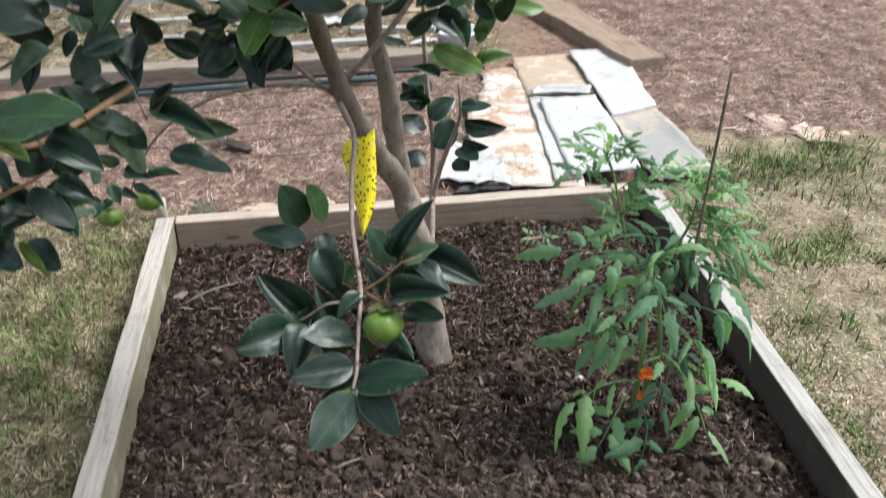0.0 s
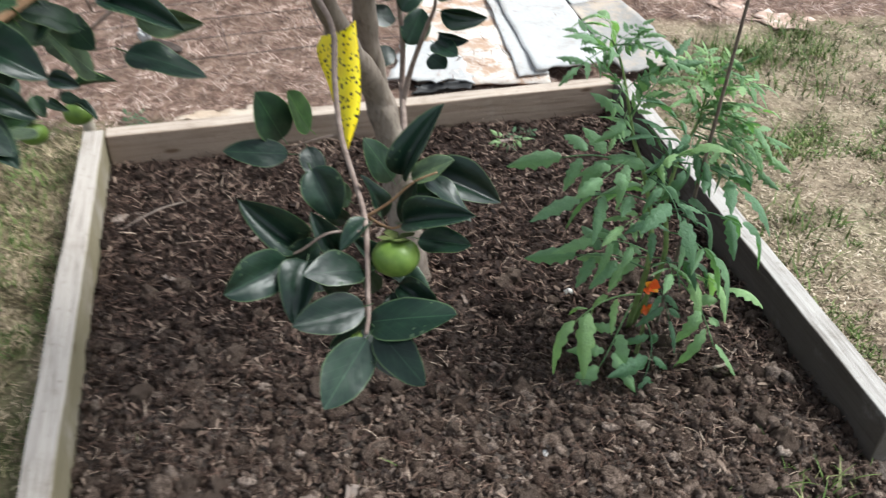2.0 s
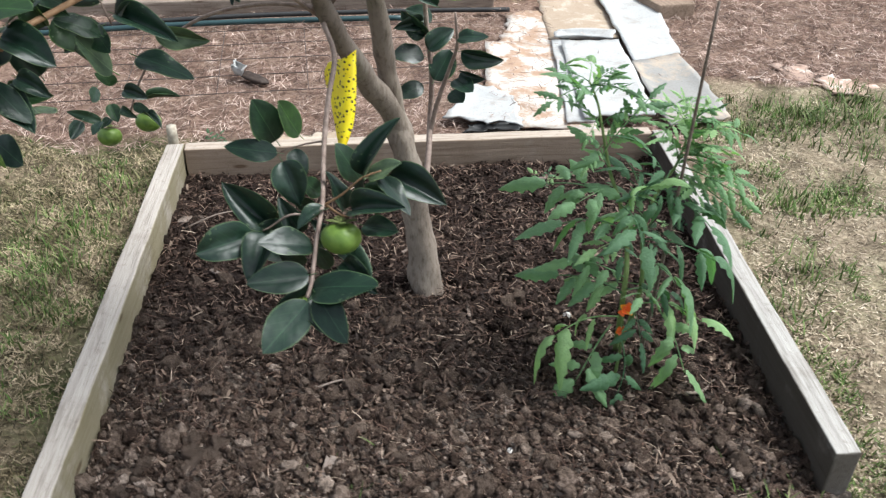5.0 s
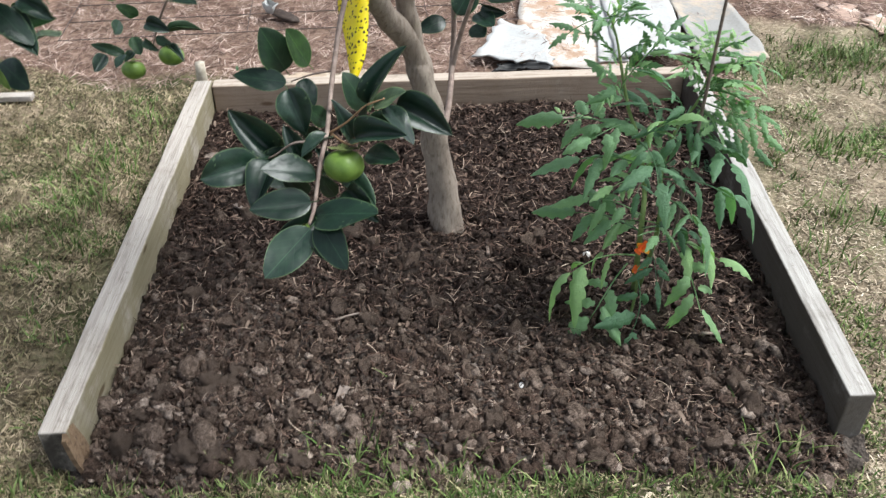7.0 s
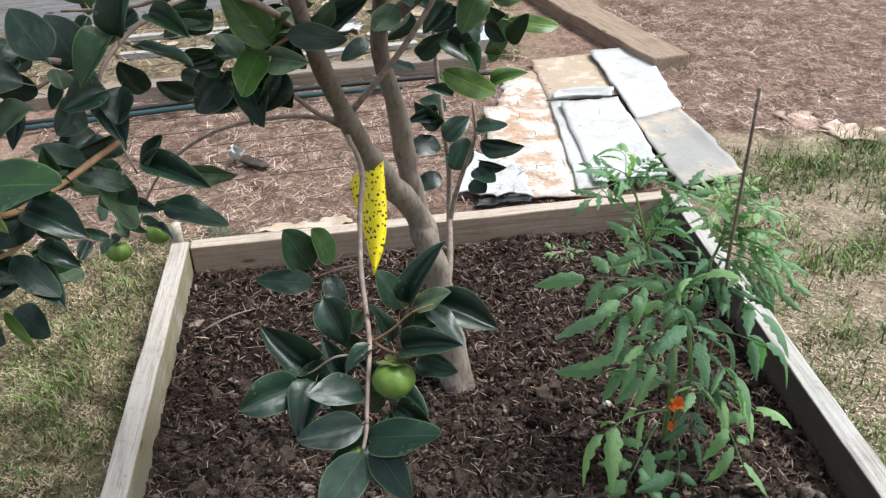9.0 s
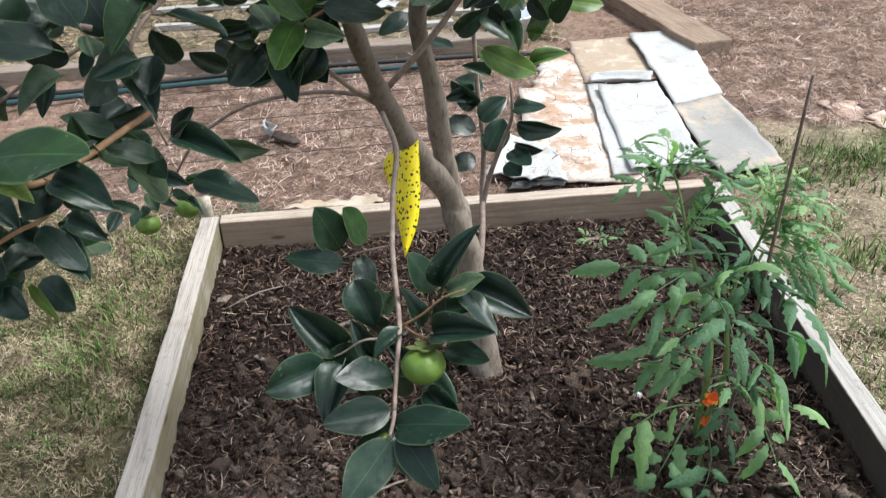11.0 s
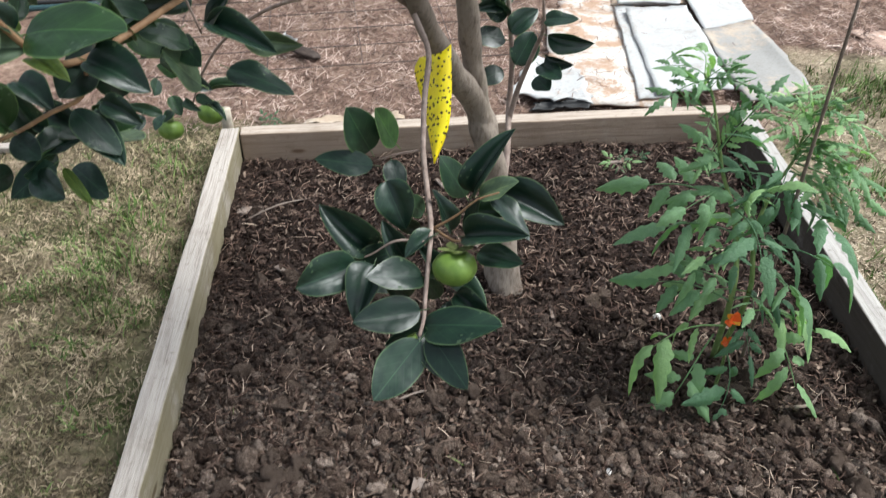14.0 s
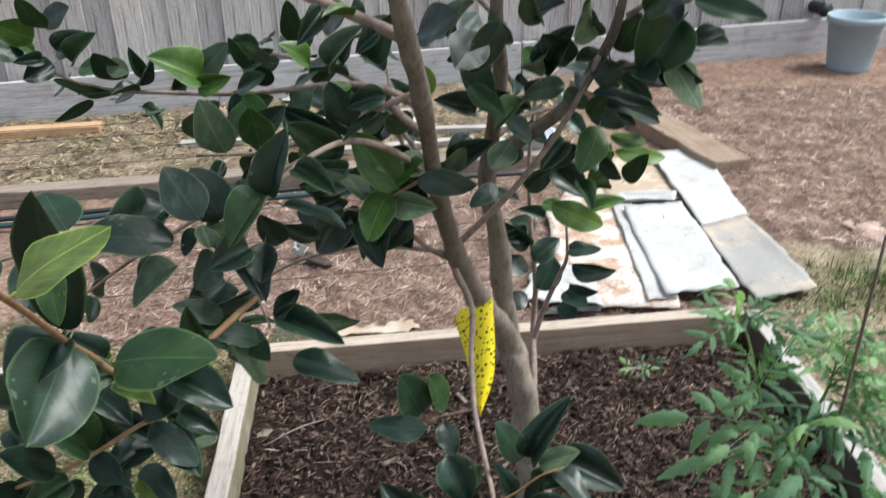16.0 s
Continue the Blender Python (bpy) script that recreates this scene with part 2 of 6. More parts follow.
SOIL, CLOD = soil_material(), clod_material()
SOIL_STRAW = straw_material("straw_bits_in_soil", [(0, (0.02, 0.0115, 0.0085)), (0.5, (0.06, 0.034, 0.025)), (0.8, (0.17, 0.106, 0.08)), (0.93, (0.34, 0.25, 0.195)), (1, (0.56, 0.46, 0.37))])
MULCH_STRAW = straw_material("reddish_pine_straw", [(0, (0.06, 0.034, 0.028)), (0.3, (0.2, 0.125, 0.1)), (0.62, (0.45, 0.32, 0.268)), (1, (0.84, 0.71, 0.62))], 0.75, (0.42, 0.38, 0.36), (1.22, 1.2, 1.18), 10.0)
DRY_GRASS = straw_material("dry_lawn_blades", [(0, (0.09, 0.068, 0.046)), (0.3, (0.3, 0.24, 0.168)), (0.7, (0.58, 0.49, 0.365)), (0.9, (0.7, 0.62, 0.49)), (1, (0.25, 0.27, 0.12))])
BARK_BITS = straw_material("dark_bark_shreds", [(0, (0.02, 0.0118, 0.009)), (0.5, (0.05, 0.032, 0.024)), (0.85, (0.15, 0.105, 0.08)), (1, (0.28, 0.215, 0.17))])
THATCH = straw_material("olive_lawn_thatch", [(0, (0.075, 0.06, 0.038)), (0.3, (0.22, 0.183, 0.12)), (0.65, (0.39, 0.325, 0.225)), (0.88, (0.54, 0.46, 0.335)), (1, (0.2, 0.225, 0.095))], 0.75, (0.45, 0.43, 0.34), (1.3, 1.25, 1.2), 11.0)
OLIVE_GRASS = straw_material("olive_lawn_blades", [(0, (0.06, 0.06, 0.03)), (0.4, (0.15, 0.148, 0.075)), (0.75, (0.28, 0.262, 0.14)), (1, (0.45, 0.4, 0.25))], 0.7, (0.55, 0.55, 0.5), (1.3, 1.3, 1.2))
TUFT_GRASS = straw_material("fresh_green_grass", [(0, (0.06, 0.115, 0.026)), (0.5, (0.13, 0.22, 0.056)), (0.85, (0.22, 0.31, 0.1)), (1, (0.38, 0.35, 0.2))], 0.6)
GREEN_GRASS = straw_material("green_lawn_blades", [(0, (0.06, 0.105, 0.028)), (0.4, (0.13, 0.21, 0.057)), (0.8, (0.22, 0.305, 0.1)), (1, (0.4, 0.36, 0.21))], 0.6)
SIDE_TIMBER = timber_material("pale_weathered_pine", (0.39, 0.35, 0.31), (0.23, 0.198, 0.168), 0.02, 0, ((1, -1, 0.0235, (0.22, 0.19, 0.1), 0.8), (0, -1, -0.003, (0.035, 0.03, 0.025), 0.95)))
BACK_TIMBER = timber_material("brown_weathered_pine", (0.41, 0.345, 0.285), (0.22, 0.168, 0.13), 0.0, 0, ((1, -1, 0.0205, (0.32, 0.23, 0.165), 0.7),))
PALE_STAKE = twig_material("pale_split_stake", (0.3, 0.26, 0.2), (0.48, 0.43, 0.35))
# its inner side faces away from the sun; that shade is put into the colour
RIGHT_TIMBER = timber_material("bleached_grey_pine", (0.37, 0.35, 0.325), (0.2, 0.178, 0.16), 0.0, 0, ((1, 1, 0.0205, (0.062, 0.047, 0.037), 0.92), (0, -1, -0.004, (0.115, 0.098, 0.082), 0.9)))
BEAM_TIMBER = timber_material("brown_hardwood_sleeper", (0.27, 0.2, 0.15), (0.13, 0.09, 0.065))
FENCE_TIMBER = timber_material("silver_grey_fence_timber", (0.5, 0.475, 0.46), (0.25, 0.23, 0.22), 0.0, 2, (), 0.35)
RAIL_TIMBER = timber_material("grey_plinth_board", (0.46, 0.45, 0.46), (0.28, 0.265, 0.265))
EDGE_TIMBER = timber_material("dull_brown_edging_timber", (0.24, 0.195, 0.16), (0.12, 0.092, 0.074))
SPLIT_TIMBER = timber_material("rusty_split_timber", (0.2, 0.135, 0.085), (0.08, 0.052, 0.035))
ORANGE_TIMBER = timber_material("raw_orange_board", (0.46, 0.3, 0.17), (0.3, 0.18, 0.09))
PALE_LEAF = leaf_material("pale_new_leaf", (0.13, 0.2, 0.05), (0.17, 0.24, 0.065), (0.22, 0.29, 0.085), 0.42, 0.5, 0.25)
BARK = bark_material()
TWIG = twig_material("grey_brown_twig", (0.16, 0.11, 0.09), (0.33, 0.26, 0.22))
SHOOT = twig_material("orange_brown_young_shoot", (0.17, 0.095, 0.05), (0.3, 0.185, 0.1))
LEAF = leaf_material("dark_glossy_leaf", (0.008, 0.021, 0.0135), (0.0145, 0.036, 0.0225), (0.024, 0.052, 0.027), 0.34, 0.4)
YOUNG_LEAF = leaf_material("bright_young_leaf", (0.04, 0.095, 0.015), (0.058, 0.122, 0.018), (0.1, 0.17, 0.032), 0.42, 0.5, 0.24)
MID_LEAF = leaf_material("mid_green_leaf", (0.013, 0.036, 0.011), (0.019, 0.05, 0.015), (0.032, 0.072, 0.021), 0.38, 0.38)
# colour of true undersides, also painted on crown leaves in place of sheen
UNDER_SHEEN_LEAF = leaf_material("matt_grey_green_underside_and_sheen", (0.045, 0.075, 0.04), (0.07, 0.11, 0.06), (0.12, 0.165, 0.095), 0.5, 0.4, 0.12)
TOMATO_STEM = twig_material("pale_green_tomato_stem", (0.11, 0.17, 0.05), (0.2, 0.27, 0.1))
STAKE = twig_material("dark_weathered_stake", (0.08, 0.063, 0.05), (0.2, 0.155, 0.125))
WHITE_CARD = card_material("sun_bleached_card", (0.43, 0.432, 0.425), (0.37, 0.355, 0.335), 0.2, 6.0, 0.4)
GREY_CARD = card_material("grey_damp_card", (0.29, 0.283, 0.268), (0.42, 0.35, 0.28), 0.2, 4.0)
BROWN_CARD = card_material("torn_brown_card", (0.4, 0.275, 0.195), (0.56, 0.52, 0.475), 0.5, 6.5, 0.75)
TAN_CARD = card_material("tan_card", (0.38, 0.3, 0.225), (0.47, 0.4, 0.325), 0.3, 8.0)
SCRAP_CARD = card_material("muddy_pinkish_card", (0.42, 0.3, 0.24), (0.64, 0.57, 0.51), 0.3, 10.0)
WIRE = plain_material("rusty_wire", (0.06, 0.045, 0.04), 0.7)
PALE_WIRE = plain_material("pale_galvanised_wire", (0.3, 0.33, 0.35), 0.5)
PIPE = plain_material("dark_teal_pipe", (0.02, 0.05, 0.054), 0.4)
BUCKET = plain_material("pale_blue_grey_plastic", (0.28, 0.35, 0.39), 0.45, 0.4, 0.1)
BLUE = plain_material("pale_blue_plastic", (0.4, 0.5, 0.66), 0.4, 0.4, 0.15)
ORANGE_TAG = plain_material("orange_plastic", (0.75, 0.13, 0.02), 0.45, 0.4, 0.15, 60)
BLACK = plain_material("black_plastic", (0.02, 0.02, 0.02), 0.5)


# ---- mesh helpers ----
def from_data(name, verts, faces, material, parent=None, label="", smooth=True, kind=""):
    me = bpy.data.meshes.new(name)
    me.from_pydata(verts if isinstance(verts, list) else verts.tolist(), [], faces if isinstance(faces, list) else faces.tolist())
    if smooth:
        me.polygons.foreach_set("use_smooth", [True] * len(me.polygons))
    me.materials.append(material)
    ob = new(name, me)
    ob.parent = parent
    return tagged(ob, label, "", "", kind)


def part(name, bm, material, parent=None, label="", smooth=False):
    me = bpy.data.meshes.new(name)
    bm.to_mesh(me)
    bm.free()
    if smooth:
        me.polygons.foreach_set("use_smooth", [True] * len(me.polygons))
    me.materials.append(material)
    ob = new(name, me)
    ob.parent = parent
    return tagged(ob, label)


def thing(name, label, category, group="", at=(0, 0, 0)):
    ob = new(name)
    ob.location = at
    ob.empty_display_size = 0.1
    return tagged(ob, label, category, group)


def curve_points(points, steps=6):
    """A smooth line through the points (Catmull-Rom)."""
    p = [Vector(v) for v in points]
    p = [p[0] * 2 - p[1]] + p + [p[-1] * 2 - p[-2]]
    out = []
    for i in range(1, len(p) - 2):
        for k in range(steps):
            t = k / steps
            a, b, c, d = p[i - 1], p[i], p[i + 1], p[i + 2]
            out.append(0.5 * ((2 * b) + (c - a) * t + (2 * a - 5 * b + 4 * c - d) * t * t + (3 * b - 3 * c + d - a) * t ** 3))
    return out + [p[-2]]


def tube_data(points, r0, r1, seg=8, steps=6, rough=0.0, radii=None):
    pts = curve_points(points, steps) if steps > 1 else [Vector(v) for v in points]
    verts, faces, n = [], [], len(pts)
    side = None
    for i, c in enumerate(pts):
        d = (pts[min(i + 1, n - 1)] - pts[max(i - 1, 0)]).normalized()
        side = (d.orthogonal() if side is None else side - d * side.dot(d)).normalized()
        other = d.cross(side)
        r = r0 + (r1 - r0) * i / (n - 1)
        if radii:
            r = float(np.interp(i / steps, range(len(radii)), radii))
        for k in range(seg):
            a = 2 * math.pi * k / seg
            q = c + (side * math.cos(a) + other * math.sin(a)) * r
            if rough:
                q += (q - c) * rough * noise.noise(q * 18)
            verts.append(tuple(q))
    for i in range(n - 1):
        for k in range(seg):
            a, b = i * seg + k, i * seg + (k + 1) % seg
            faces.append((a, b, b + seg, a + seg))
    faces += [tuple(range(seg))[::-1], tuple(range((n - 1) * seg, n * seg))]
    return verts, faces


def tube(name, points, r0, r1, material, parent=None, label="", seg=8, steps=6, rough=0.0, radii=None):
    return from_data(name, *tube_data(points, r0, r1, seg, steps, rough, radii), material, parent, label)


def board_mesh(name, length, width, height, material, bevel=0.004, cuts=24, wob=0.003, seed=0):
    """A sawn board along x from 0 to length, its top at z = 0, with slightly worn edges."""
    bm = bmesh.new()
    bmesh.ops.create_cube(bm, size=1.0, matrix=Matrix.Diagonal((length, width, height, 1)))
    bmesh.ops.translate(bm, verts=bm.verts, vec=(length / 2, 0, -height / 2))
    bmesh.ops.bevel(bm, geom=[e for e in bm.edges], offset=bevel, segments=2, affect="EDGES", profile=0.6)
    for i in range(1, cuts):
        bmesh.ops.bisect_plane(bm, geom=bm.verts[:] + bm.edges[:] + bm.faces[:], plane_co=(length * i / cuts, 0, 0), plane_no=(1, 0, 0))
    for v in bm.verts:
        q = v.co * 7 + Vector((seed * 9.1, 0, 0))
        v.co += Vector((0, noise.noise(q), noise.noise(q + Vector((0, 5, 9))))) * wob
    me = bpy.data.meshes.new(name)
    bm.to_mesh(me)
    bm.free()
    me.materials.append(material)
    return me


def board(name, start, end, width, height, material, parent=None, label="", seed=0, bevel=0.004, wob=0.003, roll=0.0):
    """A board whose top centre line runs from start to end."""
    a, b = Vector(start), Vector(end)
    ob = new(name, board_mesh(name, (b - a).length, width, height, material, bevel, 24, wob, seed))
    d = (b - a).normalized()
    ob.matrix_world = Matrix.Translation(a) @ d.to_track_quat("X", "Z").to_matrix().to_4x4() @ pose(0, 0, 0, roll)
    ob.parent = parent
    return tagged(ob, label)


# ---- ground ----
def spread(lo, hi, step, far):
    """Fine steps from lo to hi and growing ones out to far on both ends."""
    mid = list(np.arange(lo, hi + 1e-6, step))
    out, s = [], step
    x = hi
    while x < far:
        s *= 1.5
        x += s
        out.append(x)
    left, s, x = [], step, lo
    while x > -far:
        s *= 1.5
        x -= s
        left.append(x)
    return left[::-1] + mid + out


def in_bed(x, y):
    """How far inside the bed's soil a place lies (metres, negative outside)."""
    right = (0.66 - 0.122 * (y - 2.44)) - x
    left = x - (-0.79 - 0.139 * (y - 2.2))
    back = (2.2 + 0.169 * (x + 0.79)) - y
    front = y - (0.93 + 0.14 * x + 0.03 * noise.noise(Vector((x * 6, 0, 3))))
    return min(right, left, back, front)


def ground_height(x, y):
    h = -0.025 + 0.02 * noise.noise(Vector((x * 1.3, y * 1.3, 2))) + 0.008 * noise.noise(Vector((x * 9, y * 9, 5)))
    if y > 2.5:
        h += 0.015 * abs(noise.noise(Vector((x * 4, y * 4, 8)))) + 0.012 * noise.noise(Vector((x * 22, y * 22, 1)))
    inside = in_bed(x, y)
    if inside > -0.03:
        h -= 0.05 * min(1, (inside + 0.03) / 0.06)
    return h


def ground():
    xs, ys = spread(-3.4, 3.4, 0.025, 400), spread(0.3, 6.2, 0.025, 400)
    nx = len(xs)
    verts = [(x, y, ground_height(x, y) if abs(x) < 6 and -3 < y < 9 else -0.025) for y in ys for x in xs]
    faces = [(j * nx + i, j * nx + i + 1, (j + 1) * nx + i + 1, (j + 1) * nx + i) for j in range(len(ys) - 1) for i in range(nx - 1)]
    return tagged(from_data("ground", verts, faces, ground_material()), "dry patchy lawn and reddish pine mulch", "ground", "", "structure")


ground()


SOIL_STEP, SOIL_GRID = 0.0055, {}


def soil_height(x, y):
    known = SOIL_GRID.get((round((x + 0.86) / SOIL_STEP), round((y - 0.76) / SOIL_STEP)))
    if known is not None:
        return known
    h = 0.012 * noise.noise(Vector((x * 3, y * 3, 1))) + 0.012 * noise.noise(Vector((x * 17, y * 17, 4)))
    h += 0.009 * noise.noise(Vector((x * 45, y * 45, 7))) + 0.005 * noise.noise(Vector((x * 95, y * 95, 9)))
    crumb = max(0.25, min(1.0, 1.9 - 0.75 * y))
    h += crumb * (0.016 * (0.42 - noise.voronoi(Vector((x * 30, y * 30, 0.3)))[0][0]) + 0.008 * (0.42 - noise.voronoi(Vector((x * 75, y * 75, 2.3)))[0][0]))
    inside = in_bed(x, y)
    front = y - (0.93 + 0.14 * x)
    h -= 0.03 * max(0, 1 - max(0, front) / 0.12) + (0.04 if inside < 0.0 and front < 0 else 0)
    return h - 0.004


def soil():
    step = SOIL_STEP
    xs, ys = np.arange(-0.86, 0.92, step).tolist(), np.arange(0.76, 2.5, step).tolist()
    index, verts, faces = {}, [], []
    for j, y in enumerate(ys):
        for i, x in enumerate(xs):
            if in_bed(x, y) > -0.035:
                index[i, j] = len(verts)
                verts.append((x, y, soil_height(x, y)))
                SOIL_GRID[i, j] = verts[-1][2]
    for (i, j), a in index.items():
        q = [index.get(k) for k in ((i + 1, j), (i + 1, j + 1), (i, j + 1))]
        if None not in q:
            faces.append((a, *q))
    return tagged(from_data("soil", verts, faces, SOIL), "dark crumbly soil mixed with straw and bark", "soil", "", "stuff")


soil()
rng = np.random.default_rng(5)


def bed_edge(x, y):
    """As in_bed(), but earth has spilled some way out over the open front."""
    right, left = (0.66 - 0.122 * (y - 2.44)) - x, x - (-0.79 - 0.139 * (y - 2.2))
    front = y - (0.93 + 0.14 * x - (0.16 if x > 0.6 or x < -0.3 else 0.06) * rng.random() ** 1.6)
    return min(right, left, (2.2 + 0.169 * (x + 0.79)) - y, front)


def lumps(name, label, count, sub, low, high, power):
    """Clods of earth, thicker towards the open front of the bed."""
    bm = bmesh.new()
    bmesh.ops.create_icosphere(bm, subdivisions=sub, radius=1.0)
    base = np.array([v.co[:] for v in bm.verts])
    tri = np.array([[v.index for v in f.verts] for f in bm.faces])
    bm.free()
    shapes = []
    for k in range(24):
        s = np.array([1.15 + 0.6 * noise.noise(Vector(v) * 1.3 + Vector((k * 7, 0, 0))) + 0.55 * noise.noise(Vector(v) * 3.4 + Vector((0, k * 5, 0))) - 0.55 * noise.voronoi(Vector(v) * 1.9 + Vector((k, 3, 0)))[0][0] for v in base.tolist()])
        shapes.append(base * s[:, None])
    vs, fs, n = [], [], 0
    while n < count:
        x, y = rng.uniform(-0.83, 0.88), rng.uniform(0.74, 2.45)
        if bed_edge(x, y) < 0.008:
            continue
        near = max(0.0, 1.7 - y)
        if rng.random() > 0.28 + 1.0 * near:
            continue
        size = low + (high - low) * rng.random() ** power * (0.6 + near * 0.5)
        turn = np.array(Euler(rng.uniform(0, 6.28, 3).tolist()).to_matrix())
        q = (shapes[n % 24] * rng.uniform(0.55, 1.35, 3)) @ turn.T * size + (x, y, max(soil_height(x, y) if in_bed(x, y) > -0.03 else -1, ground_height(x, y)) + size * 0.28)
        vs.append(q)
        fs.append(tri + n * len(base))
        n += 1
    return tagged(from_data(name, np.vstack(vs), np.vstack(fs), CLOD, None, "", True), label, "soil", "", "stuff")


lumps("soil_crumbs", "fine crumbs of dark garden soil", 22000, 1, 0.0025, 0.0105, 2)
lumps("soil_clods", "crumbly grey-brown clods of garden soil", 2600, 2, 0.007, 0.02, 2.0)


def strips(name, label, category, count, place, length, width, material, lift=0.35, bend=0.3, rise=0.004, parent=None):
    """Narrow bent blades or straws: place(rng) gives x, y, z or None."""
    vs, fs, n = [], [], 0
    while n < count:
        spot = place()
        if spot is None:
            continue
        x, y, z = spot
        l, w = length * rng.uniform(0.4, 1.4), width * rng.uniform(0.6, 1.4)
        a, up, b = rng.uniform(0, 6.28), rng.normal(0, lift), rng.normal(0, bend)
        if lift > 0.8:
            up = abs(rng.normal(0.9, 0.35))
        p = []
        for k in range(4):
            t = k / 3 - (0.0 if lift > 0.8 else 0.5)
            aa = a + b * t
            p.append(np.array((x + math.cos(aa) * math.cos(up) * l * t, y + math.sin(aa) * math.cos(up) * l * t, z + rise + abs(math.sin(up)) * l * (t if lift > 0.8 else t + 0.5) * (1 - 0.25 * t))))
        s = np.array((-math.sin(a), math.cos(a), rng.uniform(-0.5, 0.5))) * w / 2
        for k, q in enumerate(p):
            taper = (1, 0.95, 0.7, 0.15)[k] if lift > 0.8 else (0.6, 1, 1, 0.6)[k]
            vs += [q - s * taper, q + s * taper]
        m = n * 8
        fs += [(m, m + 1, m + 3, m + 2), (m + 2, m + 3, m + 5, m + 4), (m + 4, m + 5, m + 7, m + 6)]
        n += 1
    return tagged(from_data(name, np.array(vs), fs, material, parent), label, category, "", "stuff")


def on_soil():
    x, y = rng.uniform(-0.83, 0.88), rng.uniform(0.78, 2.45)
    return (x, y, max(soil_height(x, y) if in_bed(x, y) > -0.03 else -1, ground_height(x, y))) if bed_edge(x, y) > 0.012 and rng.random() < 0.6 + 0.4 * (y - 0.9) else None


def mulched(x, y):
    return y + 0.25 * (noise.noise(Vector((x * 2.2, y * 2.2, 3)))) - (0.72 if x > 0.85 else 0) > 2.42


def on_lawn():
    side = 0.6 + 1.35 * rng.beta(1.0, 1.6) * (1.45 if rng.random() < 0.4 else 1.0)
    x, y = (-side if rng.random() < 0.5 else side, 3.2 - 3.0 * rng.beta(1.4, 1.5)) if rng.random() < 0.76 else (rng.uniform(-0.8, 0.9), rng.uniform(0.6, 1.12))
    if in_bed(x, y) > -0.02 or mulched(x, y) or (abs(x) < 0.85 and y > 0.8 and rng.random() < 0.6) or rng.random() < max(0, y - 1.6) * 0.3 or rng.random() < 0.5 * max(0, min(1, 0.35 + 2.2 * noise.noise(Vector((x * 7, y * 7, 21))))):
        return None
    return x, y, ground_height(x, y)


def on_left():
    spot = on_lawn()
    return spot if spot and spot[0] < 0.25 + 0.5 * noise.noise(Vector((spot[0] * 5, spot[1] * 5, 31))) else None


def on_right():
    spot = on_lawn()
    return spot if spot and spot[0] > 0.1 else None


def on_clumps():
    """Upright blades of the left lawn, in clumps."""
    spot = on_left()
    return spot if spot and noise.noise(Vector((spot[0] * 9, spot[1] * 9, 17))) > rng.uniform(-0.35, 0.35) else None


def on_sprigs():
    spot = on_lawn()
    return spot if spot and noise.noise(Vector((spot[0] * 13, spot[1] * 13, 71))) > (0.42 if spot[0] > 0.6 else 0.3) else None


def on_green():
    spot = on_lawn()
    if spot is None:
        return None
    x, y, z = spot
    front = 0.45 if y < 1.08 and abs(x) < 0.85 else 0.0
    front += 0.9 * math.exp(-((x - 1.4) ** 2 + (y - 2.62) ** 2) / 0.34) + 0.25 * math.exp(-((x + 0.95) ** 2 / 0.03 + (y - 1.5) ** 2 / 0.3)) - (0.42 if x > 0.6 else 0.3 if x < -0.6 else -0.1)
    return spot if noise.noise(Vector((x * 1.9, y * 1.9, 11))) + front + 0.9 * noise.noise(Vector((x * 6, y * 6, 1))) > 0.16 else None


def on_mulch():
    far = rng.random() < 0.5
    x, y = (rng.uniform(-1.7, 0.9), rng.uniform(2.3, 3.8)) if far else (rng.uniform(0.8, 2.6), rng.uniform(3.0, 5.2))
    return (x, y, ground_height(x, y)) if in_bed(x, y) < -0.05 and mulched(x, y) else None


def on_front():
    """The mown edge of grass along the open front of the bed."""
    x, d = rng.uniform(-0.75, 0.9), rng.random() ** 1.3 * 0.32
    y = 0.95 + 0.14 * x - d
    thin = 0.25 * (x > 0.6) + 0.3 * (x < -0.3)
    if noise.noise(Vector((x * 8, y * 8, 51))) + 0.35 - thin < rng.uniform(-0.3, 0.4):
        return None
    return x, y, ground_height(x, y)


def on_litter():
    x, y = rng.uniform(-3.0, 0.3), rng.uniform(3.5, 5.2)
    return (x, y, ground_height(x, y)) if 3.98 + 0.2 * x < y < 5.4 + 0.29 * x and noise.noise(Vector((x * 3, y * 3, 41))) > rng.uniform(-0.5, 0.4) else None


strips("soil_straw", "short brown straw and bark shreds on the soil", "straw", 13000, on_soil, 0.028, 0.0013, SOIL_STRAW, 0.3, 0.3, 0.011)
strips("root_fibres", "thin curly root fibres on the soil", "straw", 420, on_soil, 0.085, 0.001, SOIL_STRAW, 0.2, 1.5, 0.016)
strips("bark_shreds", "flat brown bark shreds on the soil", "bark", 7500, on_soil, 0.015, 0.005, BARK_BITS, 0.45, 0.15, 0.01)
strips("lawn_thatch", "matted olive-brown thatch of the lawn", "grass", 78000, on_left, 0.019, 0.0022, THATCH, 0.45, 0.6, 0.002)
strips("olive_grass", "short olive-green lawn grass in clumps", "grass", 12000, on_clumps, 0.02, 0.0032, OLIVE_GRASS, 0.95, 0.6, 0.0)
strips("lawn_sprigs", "fresh green sprigs scattered in the lawn", "grass", 4200, on_sprigs, 0.034, 0.0036, TUFT_GRASS, 0.95, 0.5, 0.0)
